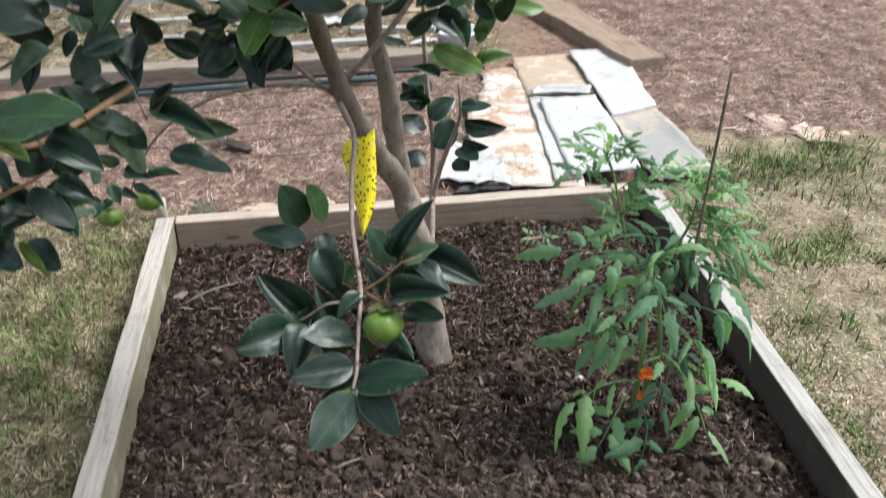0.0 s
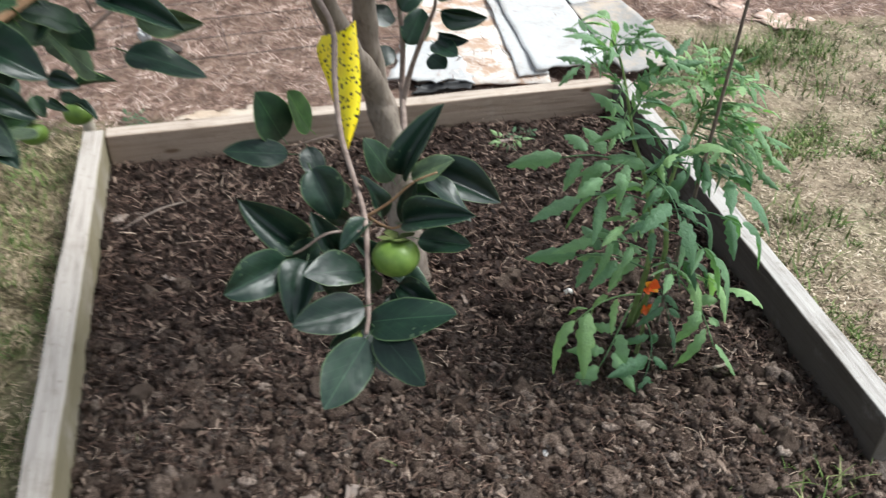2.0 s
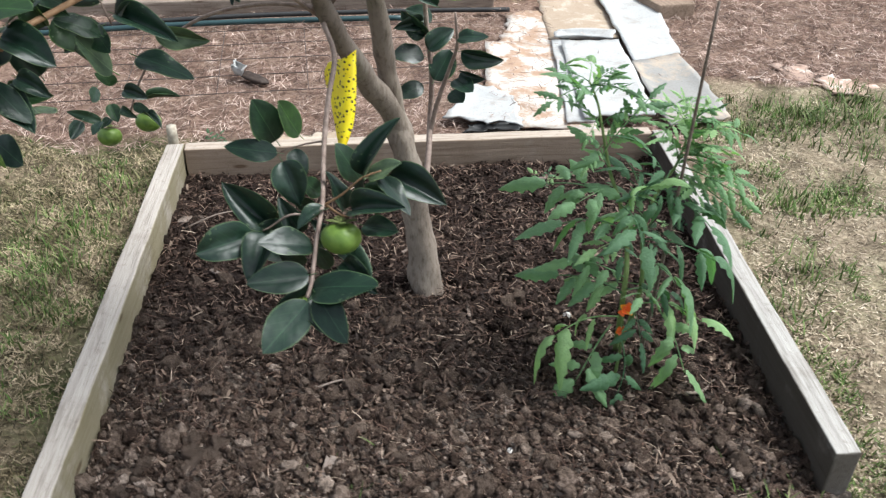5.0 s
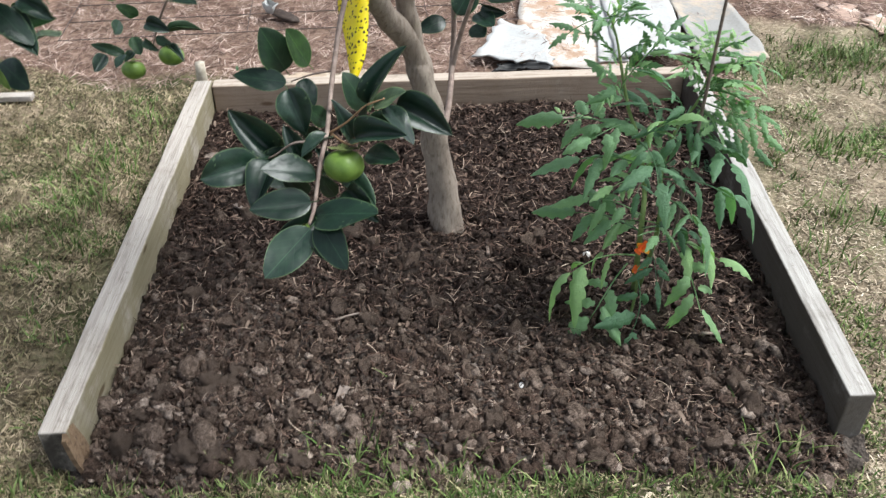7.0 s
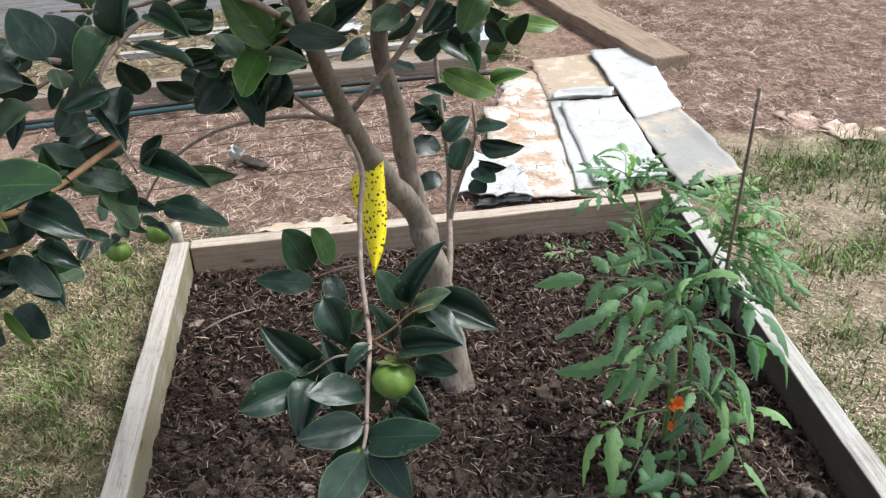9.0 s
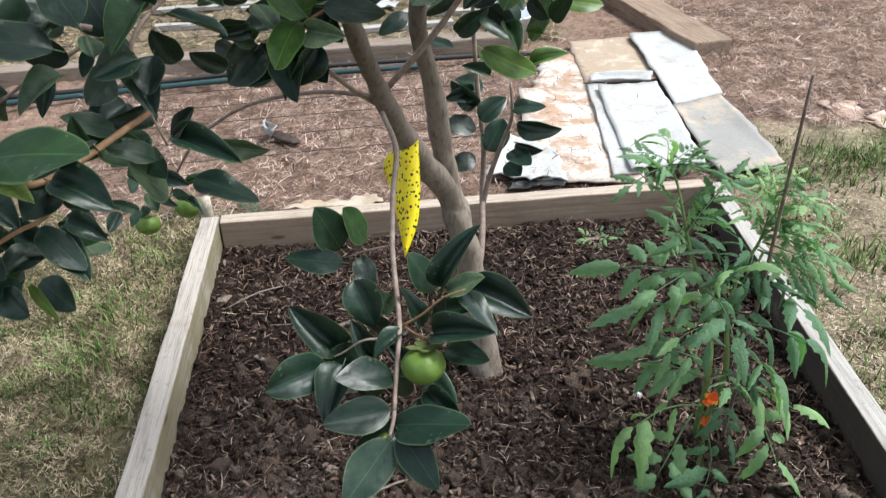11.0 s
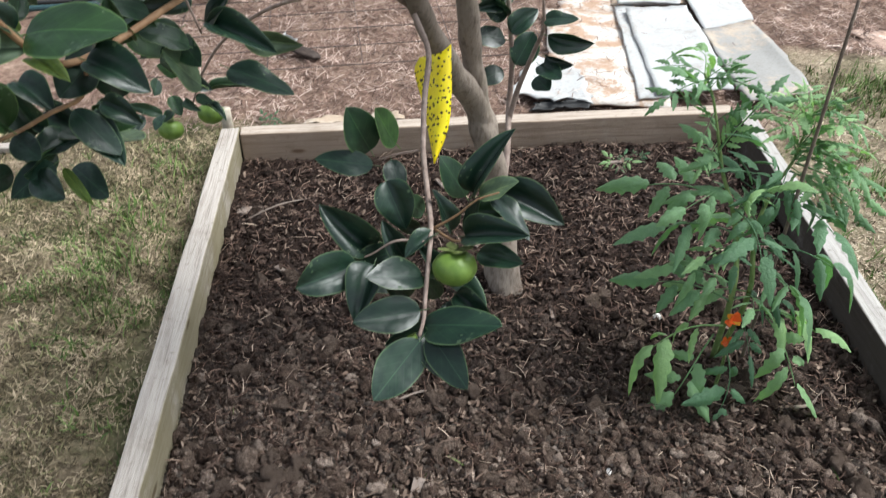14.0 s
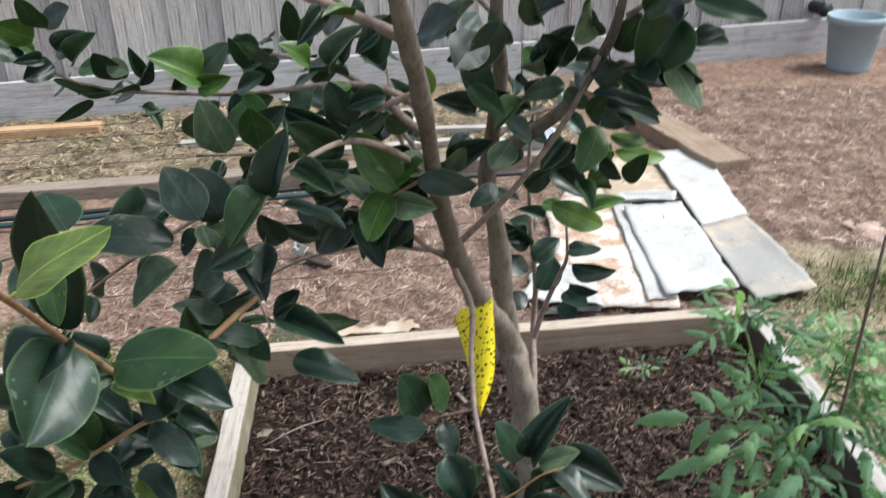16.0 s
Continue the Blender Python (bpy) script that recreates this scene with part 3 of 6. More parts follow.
strips("dry_grass", "short dry tan grass of the lawn", "grass", 46000, on_right, 0.0135, 0.0024, DRY_GRASS, 0.4, 0.4, 0.002)
strips("green_grass", "green blades of patchy lawn grass", "grass", 19000, on_green, 0.023, 0.0032, GREEN_GRASS, 0.9, 0.5, 0.0)
strips("bed_edge_grass", "short olive grass along the open front of the bed", "grass", 6500, on_front, 0.03, 0.003, OLIVE_GRASS, 0.95, 0.6, 0.0)
strips("bed_edge_green_grass", "short green grass along the open front of the bed", "grass", 3800, on_front, 0.036, 0.0034, TUFT_GRASS, 0.95, 0.6, 0.0)
strips("dry_litter", "pale dry litter between the edging and the fence", "straw", 9000, on_litter, 0.05, 0.005, THATCH, 0.25, 0.5, 0.004)
strips("pine_straw", "reddish brown pine straw mulch", "mulch", 56000, on_mulch, 0.046, 0.0017, MULCH_STRAW, 0.22, 0.16, 0.007)

# ---- raised bed ----
bed = thing("raised_garden_bed", "weathered timber garden bed open at its front, filled with dark soil", "garden bed")
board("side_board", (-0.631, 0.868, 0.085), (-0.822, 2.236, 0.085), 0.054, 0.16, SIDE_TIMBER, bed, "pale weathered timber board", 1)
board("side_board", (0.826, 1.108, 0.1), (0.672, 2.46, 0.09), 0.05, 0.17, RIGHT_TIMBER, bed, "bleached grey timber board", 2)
board("back_board", (-0.79, 2.228, 0.083), (0.645, 2.472, 0.083), 0.05, 0.16, BACK_TIMBER, bed, "brown timber board", 3)

# ---- behind the bed ----
def sheet(name, corners, z, thick, material, label, seed=0, wob=0.008, curl=0.0, ragged=0.012):
    """A stiff card sheet with ragged edges; corners in order round it."""
    c = [Vector(v) for v in corners]
    nu = nv = 14
    top = []
    for j in range(nv + 1):
        for i in range(nu + 1):
            u, v = i / nu, j / nv
            p = c[0] * (1 - u) * (1 - v) + c[1] * u * (1 - v) + c[2] * u * v + c[3] * (1 - u) * v
            e = min(u, v, 1 - u, 1 - v) == 0
            q = Vector((p.x * 9 + seed * 3.7, p.y * 9, seed))
            if e:
                p = p + Vector((noise.noise(q * 3), noise.noise(q * 3 + Vector((9, 9, 9))))) * ragged
            h = z + wob * noise.noise(q * 0.6) + curl * max(0, 0.22 - min(u, 1 - u, v, 1 - v)) * (0.5 + noise.noise(q * 0.3))
            top.append((p.x, p.y, h))
    n = len(top)
    verts = top + [(x, y, h - thick) for x, y, h in top]
    faces = []
    for j in range(nv):
        for i in range(nu):
            a = j * (nu + 1) + i
            f = (a, a + 1, a + nu + 2, a + nu + 1)
            faces += [f, tuple(k + n for k in f[::-1])]
    ring = [i for i in range(nu + 1)] + [(j + 1) * (nu + 1) - 1 for j in range(1, nv + 1)] + [nv * (nu + 1) + i for i in range(nu - 1, -1, -1)] + [j * (nu + 1) for j in range(nv - 1, 0, -1)]
    for a, b in zip(ring, ring[1:] + ring[:1]):
        faces.append((b, a, a + n, b + n))
    ob = from_data(name, verts, faces, material)
    return tagged(ob, label, "cardboard", "weathered card sheets on the ground")


sheet("card_sheet", [(0.12, 2.62), (0.5, 2.62), (0.46, 3.42), (0.1, 3.4)], 0.004, 0.006, BROWN_CARD, "torn brown card sheet with pale peeled patches", 1, 0.012)
sheet("card_sheet", [(0.16, 3.38), (0.46, 3.42), (0.62, 3.98), (0.2, 3.78)], 0.0, 0.006, BROWN_CARD, "torn brown card sheet strewn with straw", 2, 0.012, 0.0, 0.03)
sheet("card_sheet", [(0.37, 3.46), (0.68, 3.5), (0.62, 4.02), (0.33, 3.95)], 0.008, 0.006, TAN_CARD, "tan card sheet lying on the mulch", 3, 0.01)
sheet("card_sheet", [(0.40, 2.64), (0.50, 2.66), (0.45, 3.44), (0.375, 3.42)], 0.016, 0.006, WHITE_CARD, "narrow sun-bleached white card sheet", 4, 0.008)
sheet("card_sheet", [(0.455, 2.655), (0.705, 2.72), (0.65, 3.42), (0.41, 3.36)], 0.026, 0.008, WHITE_CARD, "sun-bleached white card sheet", 5, 0.008, 0.05)
sheet("card_sheet", [(0.38, 3.42), (0.63, 3.43), (0.65, 3.52), (0.4, 3.5)], 0.02, 0.007, WHITE_CARD, "small curled strip of white card", 6, 0.006, 0.1)
sheet("card_sheet", [(0.69, 3.2), (0.885, 3.31), (0.875, 4.08), (0.61, 4.0)], 0.018, 0.008, WHITE_CARD, "sun-bleached white card sheet", 7, 0.014, 0.06)
sheet("card_sheet", [(0.745, 2.65), (0.97, 2.74), (0.875, 3.3), (0.675, 3.2)], 0.016, 0.008, GREY_CARD, "damp grey card sheet with a tan edge", 8, 0.01, 0.09)
sheet("card_sheet", [(-0.02, 2.62), (0.24, 2.6), (0.22, 2.82), (0.05, 2.92)], 0.016, 0.006, WHITE_CARD, "curled white card scrap", 9, 0.01, 0.1, 0.03)

beam = tagged(board("timber_sleeper", (0.955, 3.82, 0.052), (0.42, 5.2, 0.052), 0.185, 0.09, BEAM_TIMBER, None, "", 6, 0.01, 0.006), "brown weathered timber sleeper on the ground", "timber")

# fence at the back
FA, FB = Vector((-3.4, 4.45, 0)), Vector((3.4, 6.45, 0))
fdir = (FB - FA).normalized()
fence = thing("paling_fence", "silver-grey weathered timber paling fence", "fence")
fturn = Matrix.Rotation(math.atan2(fdir.y, fdir.x), 4, "Z")


def paling_mesh(seed):
    bm = bmesh.new()
    bmesh.ops.create_cube(bm, size=1, matrix=Matrix.Diagonal((0.158, 0.016, 1.75, 1)))
    bmesh.ops.bevel(bm, geom=bm.edges[:], offset=0.003, segments=1, affect="EDGES")
    me = bpy.data.meshes.new("paling")
    bm.to_mesh(me)
    bm.free()
    me.materials.append(FENCE_TIMBER)
    return me


pal = [paling_mesh(k) for k in range(2)]
for k in range(int((FB - FA).length / 0.15)):
    ob = new("paling", pal[k % 2])
    ob.parent = fence
    r = random.Random(k)
    ob.matrix_world = Matrix.Translation(FA + fdir * (0.15 * k + 0.07) + Vector((0.03, 0.09, 0.87 + r.uniform(-0.02, 0.02)))) @ fturn @ pose(0, r.uniform(-0.006, 0.006), 0, 0, r.uniform(-0.6, 0.6), 0) @ Matrix.Translation((0, 0.018 if k % 2 else 0, 0))
board("plinth_board", FA + Vector((0, 0, 0.2)), FA + fdir * 3.6 + Vector((0, 0, 0.2)), 0.04, 0.24, RAIL_TIMBER, fence, "grey plinth board", 7)
board("plinth_board", FA + fdir * 3.61 + Vector((0, 0, 0.2)), FB + Vector((0, 0, 0.2)), 0.04, 0.24, RAIL_TIMBER, fence, "grey plinth board", 8)
board("rail", FA + Vector((0.03, 0.14, 1.5)), FB + Vector((0.03, 0.14, 1.5)), 0.04, 0.08, FENCE_TIMBER, fence, "", 9)


def bucket(x, y, z):
    prof = [(0.0, 0.012), (0.118, 0.012), (0.12, 0.0), (0.126, 0.0), (0.128, 0.02), (0.158, 0.29), (0.17, 0.292), (0.172, 0.33), (0.165, 0.335), (0.158, 0.33), (0.123, 0.03), (0.0, 0.026)]
    seg, verts, faces = 32, [], []
    for r, h in prof:
        verts += [(r * math.cos(2 * math.pi * k / seg), r * math.sin(2 * math.pi * k / seg), h) for k in range(seg)]
    for i in range(len(prof) - 1):
        faces += [(i * seg + k, i * seg + (k + 1) % seg, (i + 1) * seg + (k + 1) % seg, (i + 1) * seg + k) for k in range(seg)]
    ob = thing("bucket", "pale blue-grey plastic bucket standing on mulch by the fence", "bucket", "", (x, y, z))
    from_data("body", verts, faces, BUCKET, ob)
    arc = [(0.172 * math.cos(a), -0.02 - 0.12 * math.sin(a), 0.31 - 0.1 * math.sin(a)) for a in np.linspace(0, math.pi, 13)]
    tube("handle", arc, 0.002, 0.002, PALE_WIRE, ob, "thin wire handle", 6, 1)
    return ob


bucket(2.11, 5.62, -0.02)

# ---- the tree ----
tree = thing("persimmon_tree", "young persimmon tree with dark glossy leaves and green fruit", "tree")
FORK = (-0.083, 1.688, 0.475)
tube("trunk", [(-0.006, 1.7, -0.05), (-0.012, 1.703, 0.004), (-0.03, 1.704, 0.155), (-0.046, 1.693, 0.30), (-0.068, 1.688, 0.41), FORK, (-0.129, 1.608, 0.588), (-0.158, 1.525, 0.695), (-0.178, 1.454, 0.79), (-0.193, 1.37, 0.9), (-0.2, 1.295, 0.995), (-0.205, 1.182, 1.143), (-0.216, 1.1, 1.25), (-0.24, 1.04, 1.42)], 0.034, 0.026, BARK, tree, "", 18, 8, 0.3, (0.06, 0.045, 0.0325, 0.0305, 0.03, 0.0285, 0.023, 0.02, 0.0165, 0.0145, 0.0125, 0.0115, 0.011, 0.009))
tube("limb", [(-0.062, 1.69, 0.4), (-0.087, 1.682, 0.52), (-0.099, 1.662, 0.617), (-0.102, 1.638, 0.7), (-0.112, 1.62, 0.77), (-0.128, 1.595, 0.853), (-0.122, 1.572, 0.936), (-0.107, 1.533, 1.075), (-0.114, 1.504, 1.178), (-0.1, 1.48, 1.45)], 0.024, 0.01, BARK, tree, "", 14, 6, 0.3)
stake = tube("garden_stake", [(0.497, 1.47, -0.05), (0.508, 1.46, 0.35), (0.513, 1.45, 0.83)], 0.0044, 0.0028, STAKE, None, "", 6)
tagged(stake, "thin dark weathered stake leaning beside the tomato", "stake")

# ---- leaves ----
def leaf_mesh(k, fold=0.3, droop=0.2):
    """An ovate leaf along x from 0 to 1, at most 1 wide, cupped and rippled, drawn out to a point."""
    r = random.Random(k)
    nu, nv = 13, 7
    fold, droop, twist = fold * r.uniform(-0.3, 1.9), droop * r.uniform(-0.6, 2.2), r.uniform(-0.5, 0.5)
    wave, phase, lean = r.uniform(0.025, 0.06), r.uniform(0, 6), r.uniform(-0.05, 0.05)
    rise_a, fall_b = r.uniform(0.5, 0.62), r.uniform(0.68, 0.86)
    wide = rise_a / (rise_a + fall_b)
    full = wide ** rise_a * (1 - wide) ** fall_b
    verts, faces, edge = [], [], []
    for i in range(nu + 1):
        x = 0.5 - 0.5 * math.cos(math.pi * i / nu) if i else 0.0
        w = 0.5 * x ** rise_a * (1 - x) ** fall_b / full if 0 < i < nu else 0.004
        w *= 0.72 if i == nu - 1 else 1.0
        for j in range(nv):
            v = (j - 3) / 3
            y = w * v * (1 + 0.03 * math.sin(11 * x + k + 2 * v)) + lean * math.sin(math.pi * x)
            z = (abs(v) ** 1.2 - 0.62 * v * v) * fold * w * 3.4 - droop * x * x * (1.6 - 0.6 * x) + twist * x * y
            z += wave * v * v * math.sin(8 * x + phase + (1.9 if v > 0 else 0)) * math.sin(math.pi * x)
            verts.append((x, y, z))
            edge.append(abs(v))
    for i in range(nu):
        for j in range(nv - 1):
            a = i * nv + j
            faces.append((a, a + nv, a + nv + 1, a + 1))
    n = len(verts)
    for x, z in ((-0.13, 0.03), (0.02, 0.0)):
        verts += [(x, -0.014, z), (x, 0.014, z), (x, 0.0, z + 0.018)]
        edge += [1.0] * 3
    faces += [(n, n + 3, n + 4, n + 1), (n + 1, n + 4, n + 5, n + 2), (n + 2, n + 5, n + 3, n)]
    # the paler underside, a hair below the blade
    top = len(faces) - 3
    n = len(verts)
    verts += [(x, y, z - 0.006) for x, y, z in verts[:nv * (nu + 1)]]
    edge += edge[:nv * (nu + 1)]
    faces += [tuple(n + i for i in f[::-1]) for f in faces[:top]]
    me = bpy.data.meshes.new("leaf")
    me.from_pydata(verts, [], faces)
    me.polygons.foreach_set("material_index", [0] * (top + 3) + [1] * top)
    me.attributes.new("margin", "FLOAT", "POINT").data.foreach_set("value", edge)
    me.polygons.foreach_set("use_smooth", [True] * len(me.polygons))
    return me


def leaf_set(material, under, fold=0.3):
    out = []
    for k in range(10):
        me = leaf_mesh(k, fold)
        me.materials.append(material)
        me.materials.append(under)
        out.append(me)
    return out


LEAVES = {LEAF: leaf_set(LEAF, UNDER_SHEEN_LEAF), YOUNG_LEAF: leaf_set(YOUNG_LEAF, YOUNG_LEAF, 0.3), PALE_LEAF: leaf_set(PALE_LEAF, PALE_LEAF, 0.4), MID_LEAF: leaf_set(MID_LEAF, UNDER_SHEEN_LEAF), UNDER_SHEEN_LEAF: leaf_set(UNDER_SHEEN_LEAF, UNDER_SHEEN_LEAF)}
count = [0]
FACE = Vector((0.1, -0.5, 0.85))


def aligned(base, tip, ratio, roll, face=FACE):
    b, e = Vector(base), Vector(tip)
    d = e - b
    length = d.length
    d.normalize()
    n = face - d * face.dot(d)
    if n.length < 0.05:
        n = d.orthogonal()
    n = Matrix.Rotation(radians(roll), 3, d) @ n.normalized()
    s = n.cross(d)
    m = Matrix.Identity(4)
    for i in range(3):
        m[i][0], m[i][1], m[i][2], m[i][3] = d[i] * length, s[i] * length * ratio, n[i] * length, b[i]
    return m


def leaf(base, tip, ratio=0.55, roll=0, material=None):
    count[0] += 1
    # some crown leaves take the underside colour to paint in sky sheen
    if material is None and base[2] > 0.85:
        material = UNDER_SHEEN_LEAF if count[0] % 7 == 4 else MID_LEAF if count[0] % 6 == 2 else None
    kinds = LEAVES[material or LEAF]
    ob = new("leaf", kinds[count[0] * 7 % 10])
    ob.parent = tree
    ob.matrix_world = aligned(base, Vector(base).lerp(Vector(tip), 0.93), ratio * 1.1, roll)
    return ob


def spray(points, r0, r1, n, size, seed, young=0.06, start=0.15):
    """A twig with leaves to both sides of it."""
    tube("twig", points, r0, r1, TWIG, tree, "", 6, 5)
    pts, r = curve_points(points, 8), random.Random(seed)
    for k in range(n):
        t = start + (1 - start) * (k + r.random() * 0.6) / n
        i = min(len(pts) - 2, int(t * (len(pts) - 1)))
        p, d = pts[i], (pts[i + 1] - pts[i]).normalized()
        out = d.cross(Vector((0, 0, 1))).normalized() * (1 if k % 2 else -1)
        way = (d * r.uniform(0.2, 0.8) + out * r.uniform(0.5, 1.0) + Vector((0, 0, r.uniform(-0.7, 0.45)))).normalized()
        b = p + way * 0.012
        leaf(b, b + way * size * r.uniform(0.65, 1.25), r.uniform(0.45, 0.65), r.uniform(-45, 45), YOUNG_LEAF if r.random() < young else LEAF)


def fruit(at, radius):
    """A green persimmon with its four-lobed calyx."""
    bm = bmesh.new()
    bmesh.ops.create_uvsphere(bm, u_segments=24, v_segments=16, radius=radius)
    for v in bm.verts:
        a = math.atan2(v.co.y, v.co.x)
        v.co.z *= 0.84
        v.co.x *= 1 + 0.03 * math.cos(4 * a)
        v.co.y *= 1 + 0.03 * math.cos(4 * a)
        v.co.z -= 0.18 * radius * math.exp(-((v.co.x ** 2 + v.co.y ** 2) / (0.16 * radius * radius))) * (1 if v.co.z > 0 else 0)
    ob = part("fruit", bm, FRUIT, tree, "round unripe green persimmon fruit", True)
    ob.matrix_world = Matrix.Translation(at) @ pose(0, 0, 0, -18, 8, 20)
    bm = bmesh.new()
    for k in range(4):
        a = k * math.pi / 2
        ring = []
        for u, w in ((0.1, 0.12), (0.45, 0.3), (0.8, 0.24), (1.0, 0.02)):
            c = Vector((math.cos(a), math.sin(a), 0)) * radius * u * 0.85
            s = Vector((-math.sin(a), math.cos(a), 0)) * radius * w
            z = Vector((0, 0, radius * (0.74 + 0.15 * math.sin(u * 2.5) + (0.1 if u == 1 else 0))))
            ring.append((bm.verts.new(c - s + z), bm.verts.new(c + s + z)))
        for p, q in zip(ring, ring[1:]):
            bm.faces.new((p[0], p[1], q[1], q[0]))
    bmesh.ops.solidify(bm, geom=bm.faces[:], thickness=radius * 0.04)
    part("calyx", bm, CALYX, ob, "pale green dry calyx", True)


def fruit_material():
    m = Mat("unripe_green_fruit_skin", 0.42, 0.35)
    c = m.ramp(m.noise(40, 4), [(0.3, (0.085, 0.15, 0.025)), (0.7, (0.155, 0.24, 0.045))])
    return m.color(c).bump(m.noise(90, 3), 0.1, 0.002).m


FRUIT = fruit_material()
CALYX = plain_material("dry_green_calyx", (0.2, 0.25, 0.08), 0.7)

# the low branch that hangs towards the camera, leaves placed to fit its view
tube("branch", [(-0.179, 1.440, 0.768), (-0.151, 1.380, 0.732), (-0.150, 1.303, 0.691), (-0.143, 1.209, 0.656), (-0.129, 1.119, 0.650), (-0.115, 1.033, 0.644), (-0.113, 0.975, 0.625), (-0.114, 0.941, 0.597), (-0.114, 0.918, 0.580), (-0.118, 0.900, 0.567)], 0.0052, 0.0025, TWIG, tree, "", 6, 5)
tube("twig", [(-0.142, 1.216, 0.650), (-0.181, 1.216, 0.641), (-0.219, 1.216, 0.626)], 0.002, 0.0012, TWIG, tree, "", 6, 5)
tube("twig", [(-0.115, 1.033, 0.643), (-0.096, 1.033, 0.627), (-0.079, 1.025, 0.626), (-0.062, 1.025, 0.634)], 0.0022, 0.0015, SHOOT, tree, "", 6, 5)
tube("twig", [(-0.112, 1.033, 0.639), (-0.084, 1.033, 0.659), (-0.055, 1.033, 0.687), (-0.026, 1.033, 0.701)], 0.002, 0.0012, SHOOT, tree, "", 6, 5)
tube("twig", [(-0.116, 1.008, 0.635), (-0.159, 1.008, 0.634), (-0.194, 1.008, 0.609), (-0.228, 1.008, 0.594)], 0.002, 0.0012, TWIG, tree, "", 6, 5)
leaf((-0.221, 1.200, 0.655), (-0.253, 1.184, 0.740), 0.62, -12)
leaf((-0.184, 1.210, 0.661), (-0.215, 1.189, 0.735), 0.57, 14, MID_LEAF)
leaf((-0.213, 1.170, 0.648), (-0.289, 1.138, 0.674), 0.43, -30)
leaf((-0.189, 1.190, 0.646), (-0.171, 1.148, 0.626), 0.68, 5)
leaf((-0.177, 1.060, 0.693), (-0.146, 1.018, 0.643), 0.71, 12)
leaf((-0.200, 1.030, 0.602), (-0.246, 1.009, 0.678), 0.53, -20)
leaf((-0.206, 0.975, 0.618), (-0.276, 0.912, 0.625), 0.55, -14)
leaf((-0.184, 0.975, 0.618), (-0.203, 0.896, 0.600), 0.58, 16)
leaf((-0.119, 0.965, 0.610), (-0.180, 0.918, 0.655), 0.51, 10)
leaf((-0.108, 1.020, 0.638), (-0.147, 0.983, 0.637), 0.46, 20)
leaf((-0.119, 0.925, 0.588), (-0.207, 0.893, 0.588), 0.50, -12)
leaf((-0.117, 0.900, 0.560), (-0.173, 0.826, 0.515), 0.54, -8)
leaf((-0.105, 0.905, 0.568), (-0.058, 0.831, 0.563), 0.51, 10)
leaf((-0.115, 0.920, 0.567), (-0.042, 0.867, 0.630), 0.47, 14)
leaf((-0.076, 0.965, 0.584), (-0.026, 0.907, 0.582), 0.43, 18)
leaf((-0.062, 1.120, 0.642), (-0.031, 1.104, 0.745), 0.42, -14)
leaf((-0.053, 1.085, 0.659), (-0.001, 1.069, 0.698), 0.49, 10, UNDER_SHEEN_LEAF)
leaf((-0.025, 1.120, 0.644), (0.065, 1.073, 0.636), 0.55, 12)
leaf((-0.033, 1.085, 0.661), (0.022, 1.017, 0.647), 0.42, -16)
leaf((-0.067, 1.010, 0.645), (-0.000, 0.963, 0.695), 0.44, 12)
leaf((-0.050, 1.000, 0.627), (0.013, 0.947, 0.652), 0.38, 8)
leaf((-0.069, 1.050, 0.616), (-0.045, 1.029, 0.697), 0.41, -24)
leaf((-0.075, 1.140, 0.621), (-0.101, 1.124, 0.688), 0.57, -20)
leaf((-0.078, 1.000, 0.627), (-0.105, 0.958, 0.625), 0.45, -10, MID_LEAF)
leaf((-0.092, 1.080, 0.603), (-0.103, 1.069, 0.674), 0.46, 20)
leaf((-0.151, 1.020, 0.597), (-0.169, 1.009, 0.655), 0.52, -16)
leaf((-0.141, 0.980, 0.562), (-0.167, 0.959, 0.614), 0.48, -30)
leaf((-0.084, 0.960, 0.577), (-0.066, 0.928, 0.545), 0.79, 24)
leaf((-0.131, 0.950, 0.560), (-0.147, 0.918, 0.527), 0.62, -22)
leaf((-0.103, 1.020, 0.567), (-0.120, 1.009, 0.627), 0.43, 12)
leaf((-0.163, 1.014, 0.573), (-0.199, 0.962, 0.586), 0.6, -26)
leaf((-0.132, 1.100, 0.616), (-0.160, 1.082, 0.655), 0.6, -12)
leaf((-0.113, 1.052, 0.584), (-0.064, 0.999, 0.589), 0.5, -28)
leaf((-0.172, 1.032, 0.597), (-0.208, 0.979, 0.608), 0.6, -35)
leaf((-0.112, 0.943, 0.549), (-0.147, 0.881, 0.558), 0.6, -54)
leaf((-0.095, 1.014, 0.576), (-0.040, 0.963, 0.582), 0.55, -2)
leaf((-0.138, 1.075, 0.604), (-0.165, 1.057, 0.635), 0.55, -46)
leaf((-0.061, 1.100, 0.618), (-0.015, 1.073, 0.648), 0.5, 16)
leaf((-0.116, 0.912, 0.539), (-0.084, 0.862, 0.541), 0.55, -20)
leaf((-0.192, 1.068, 0.588), (-0.224, 1.045, 0.632), 0.6, -72)
leaf((-0.101, 0.991, 0.555), (-0.122, 0.984, 0.599), 0.5, -26)
fruit((-0.079, 0.975, 0.621), 0.029)
fruit((-0.130, 0.915, 0.549), 0.008)
# the spray that reaches towards the camera, leaves placed to fit its view
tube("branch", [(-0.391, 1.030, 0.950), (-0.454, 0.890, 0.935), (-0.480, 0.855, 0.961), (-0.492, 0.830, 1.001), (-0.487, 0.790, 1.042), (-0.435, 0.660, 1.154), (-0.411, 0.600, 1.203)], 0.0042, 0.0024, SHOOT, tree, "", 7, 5)
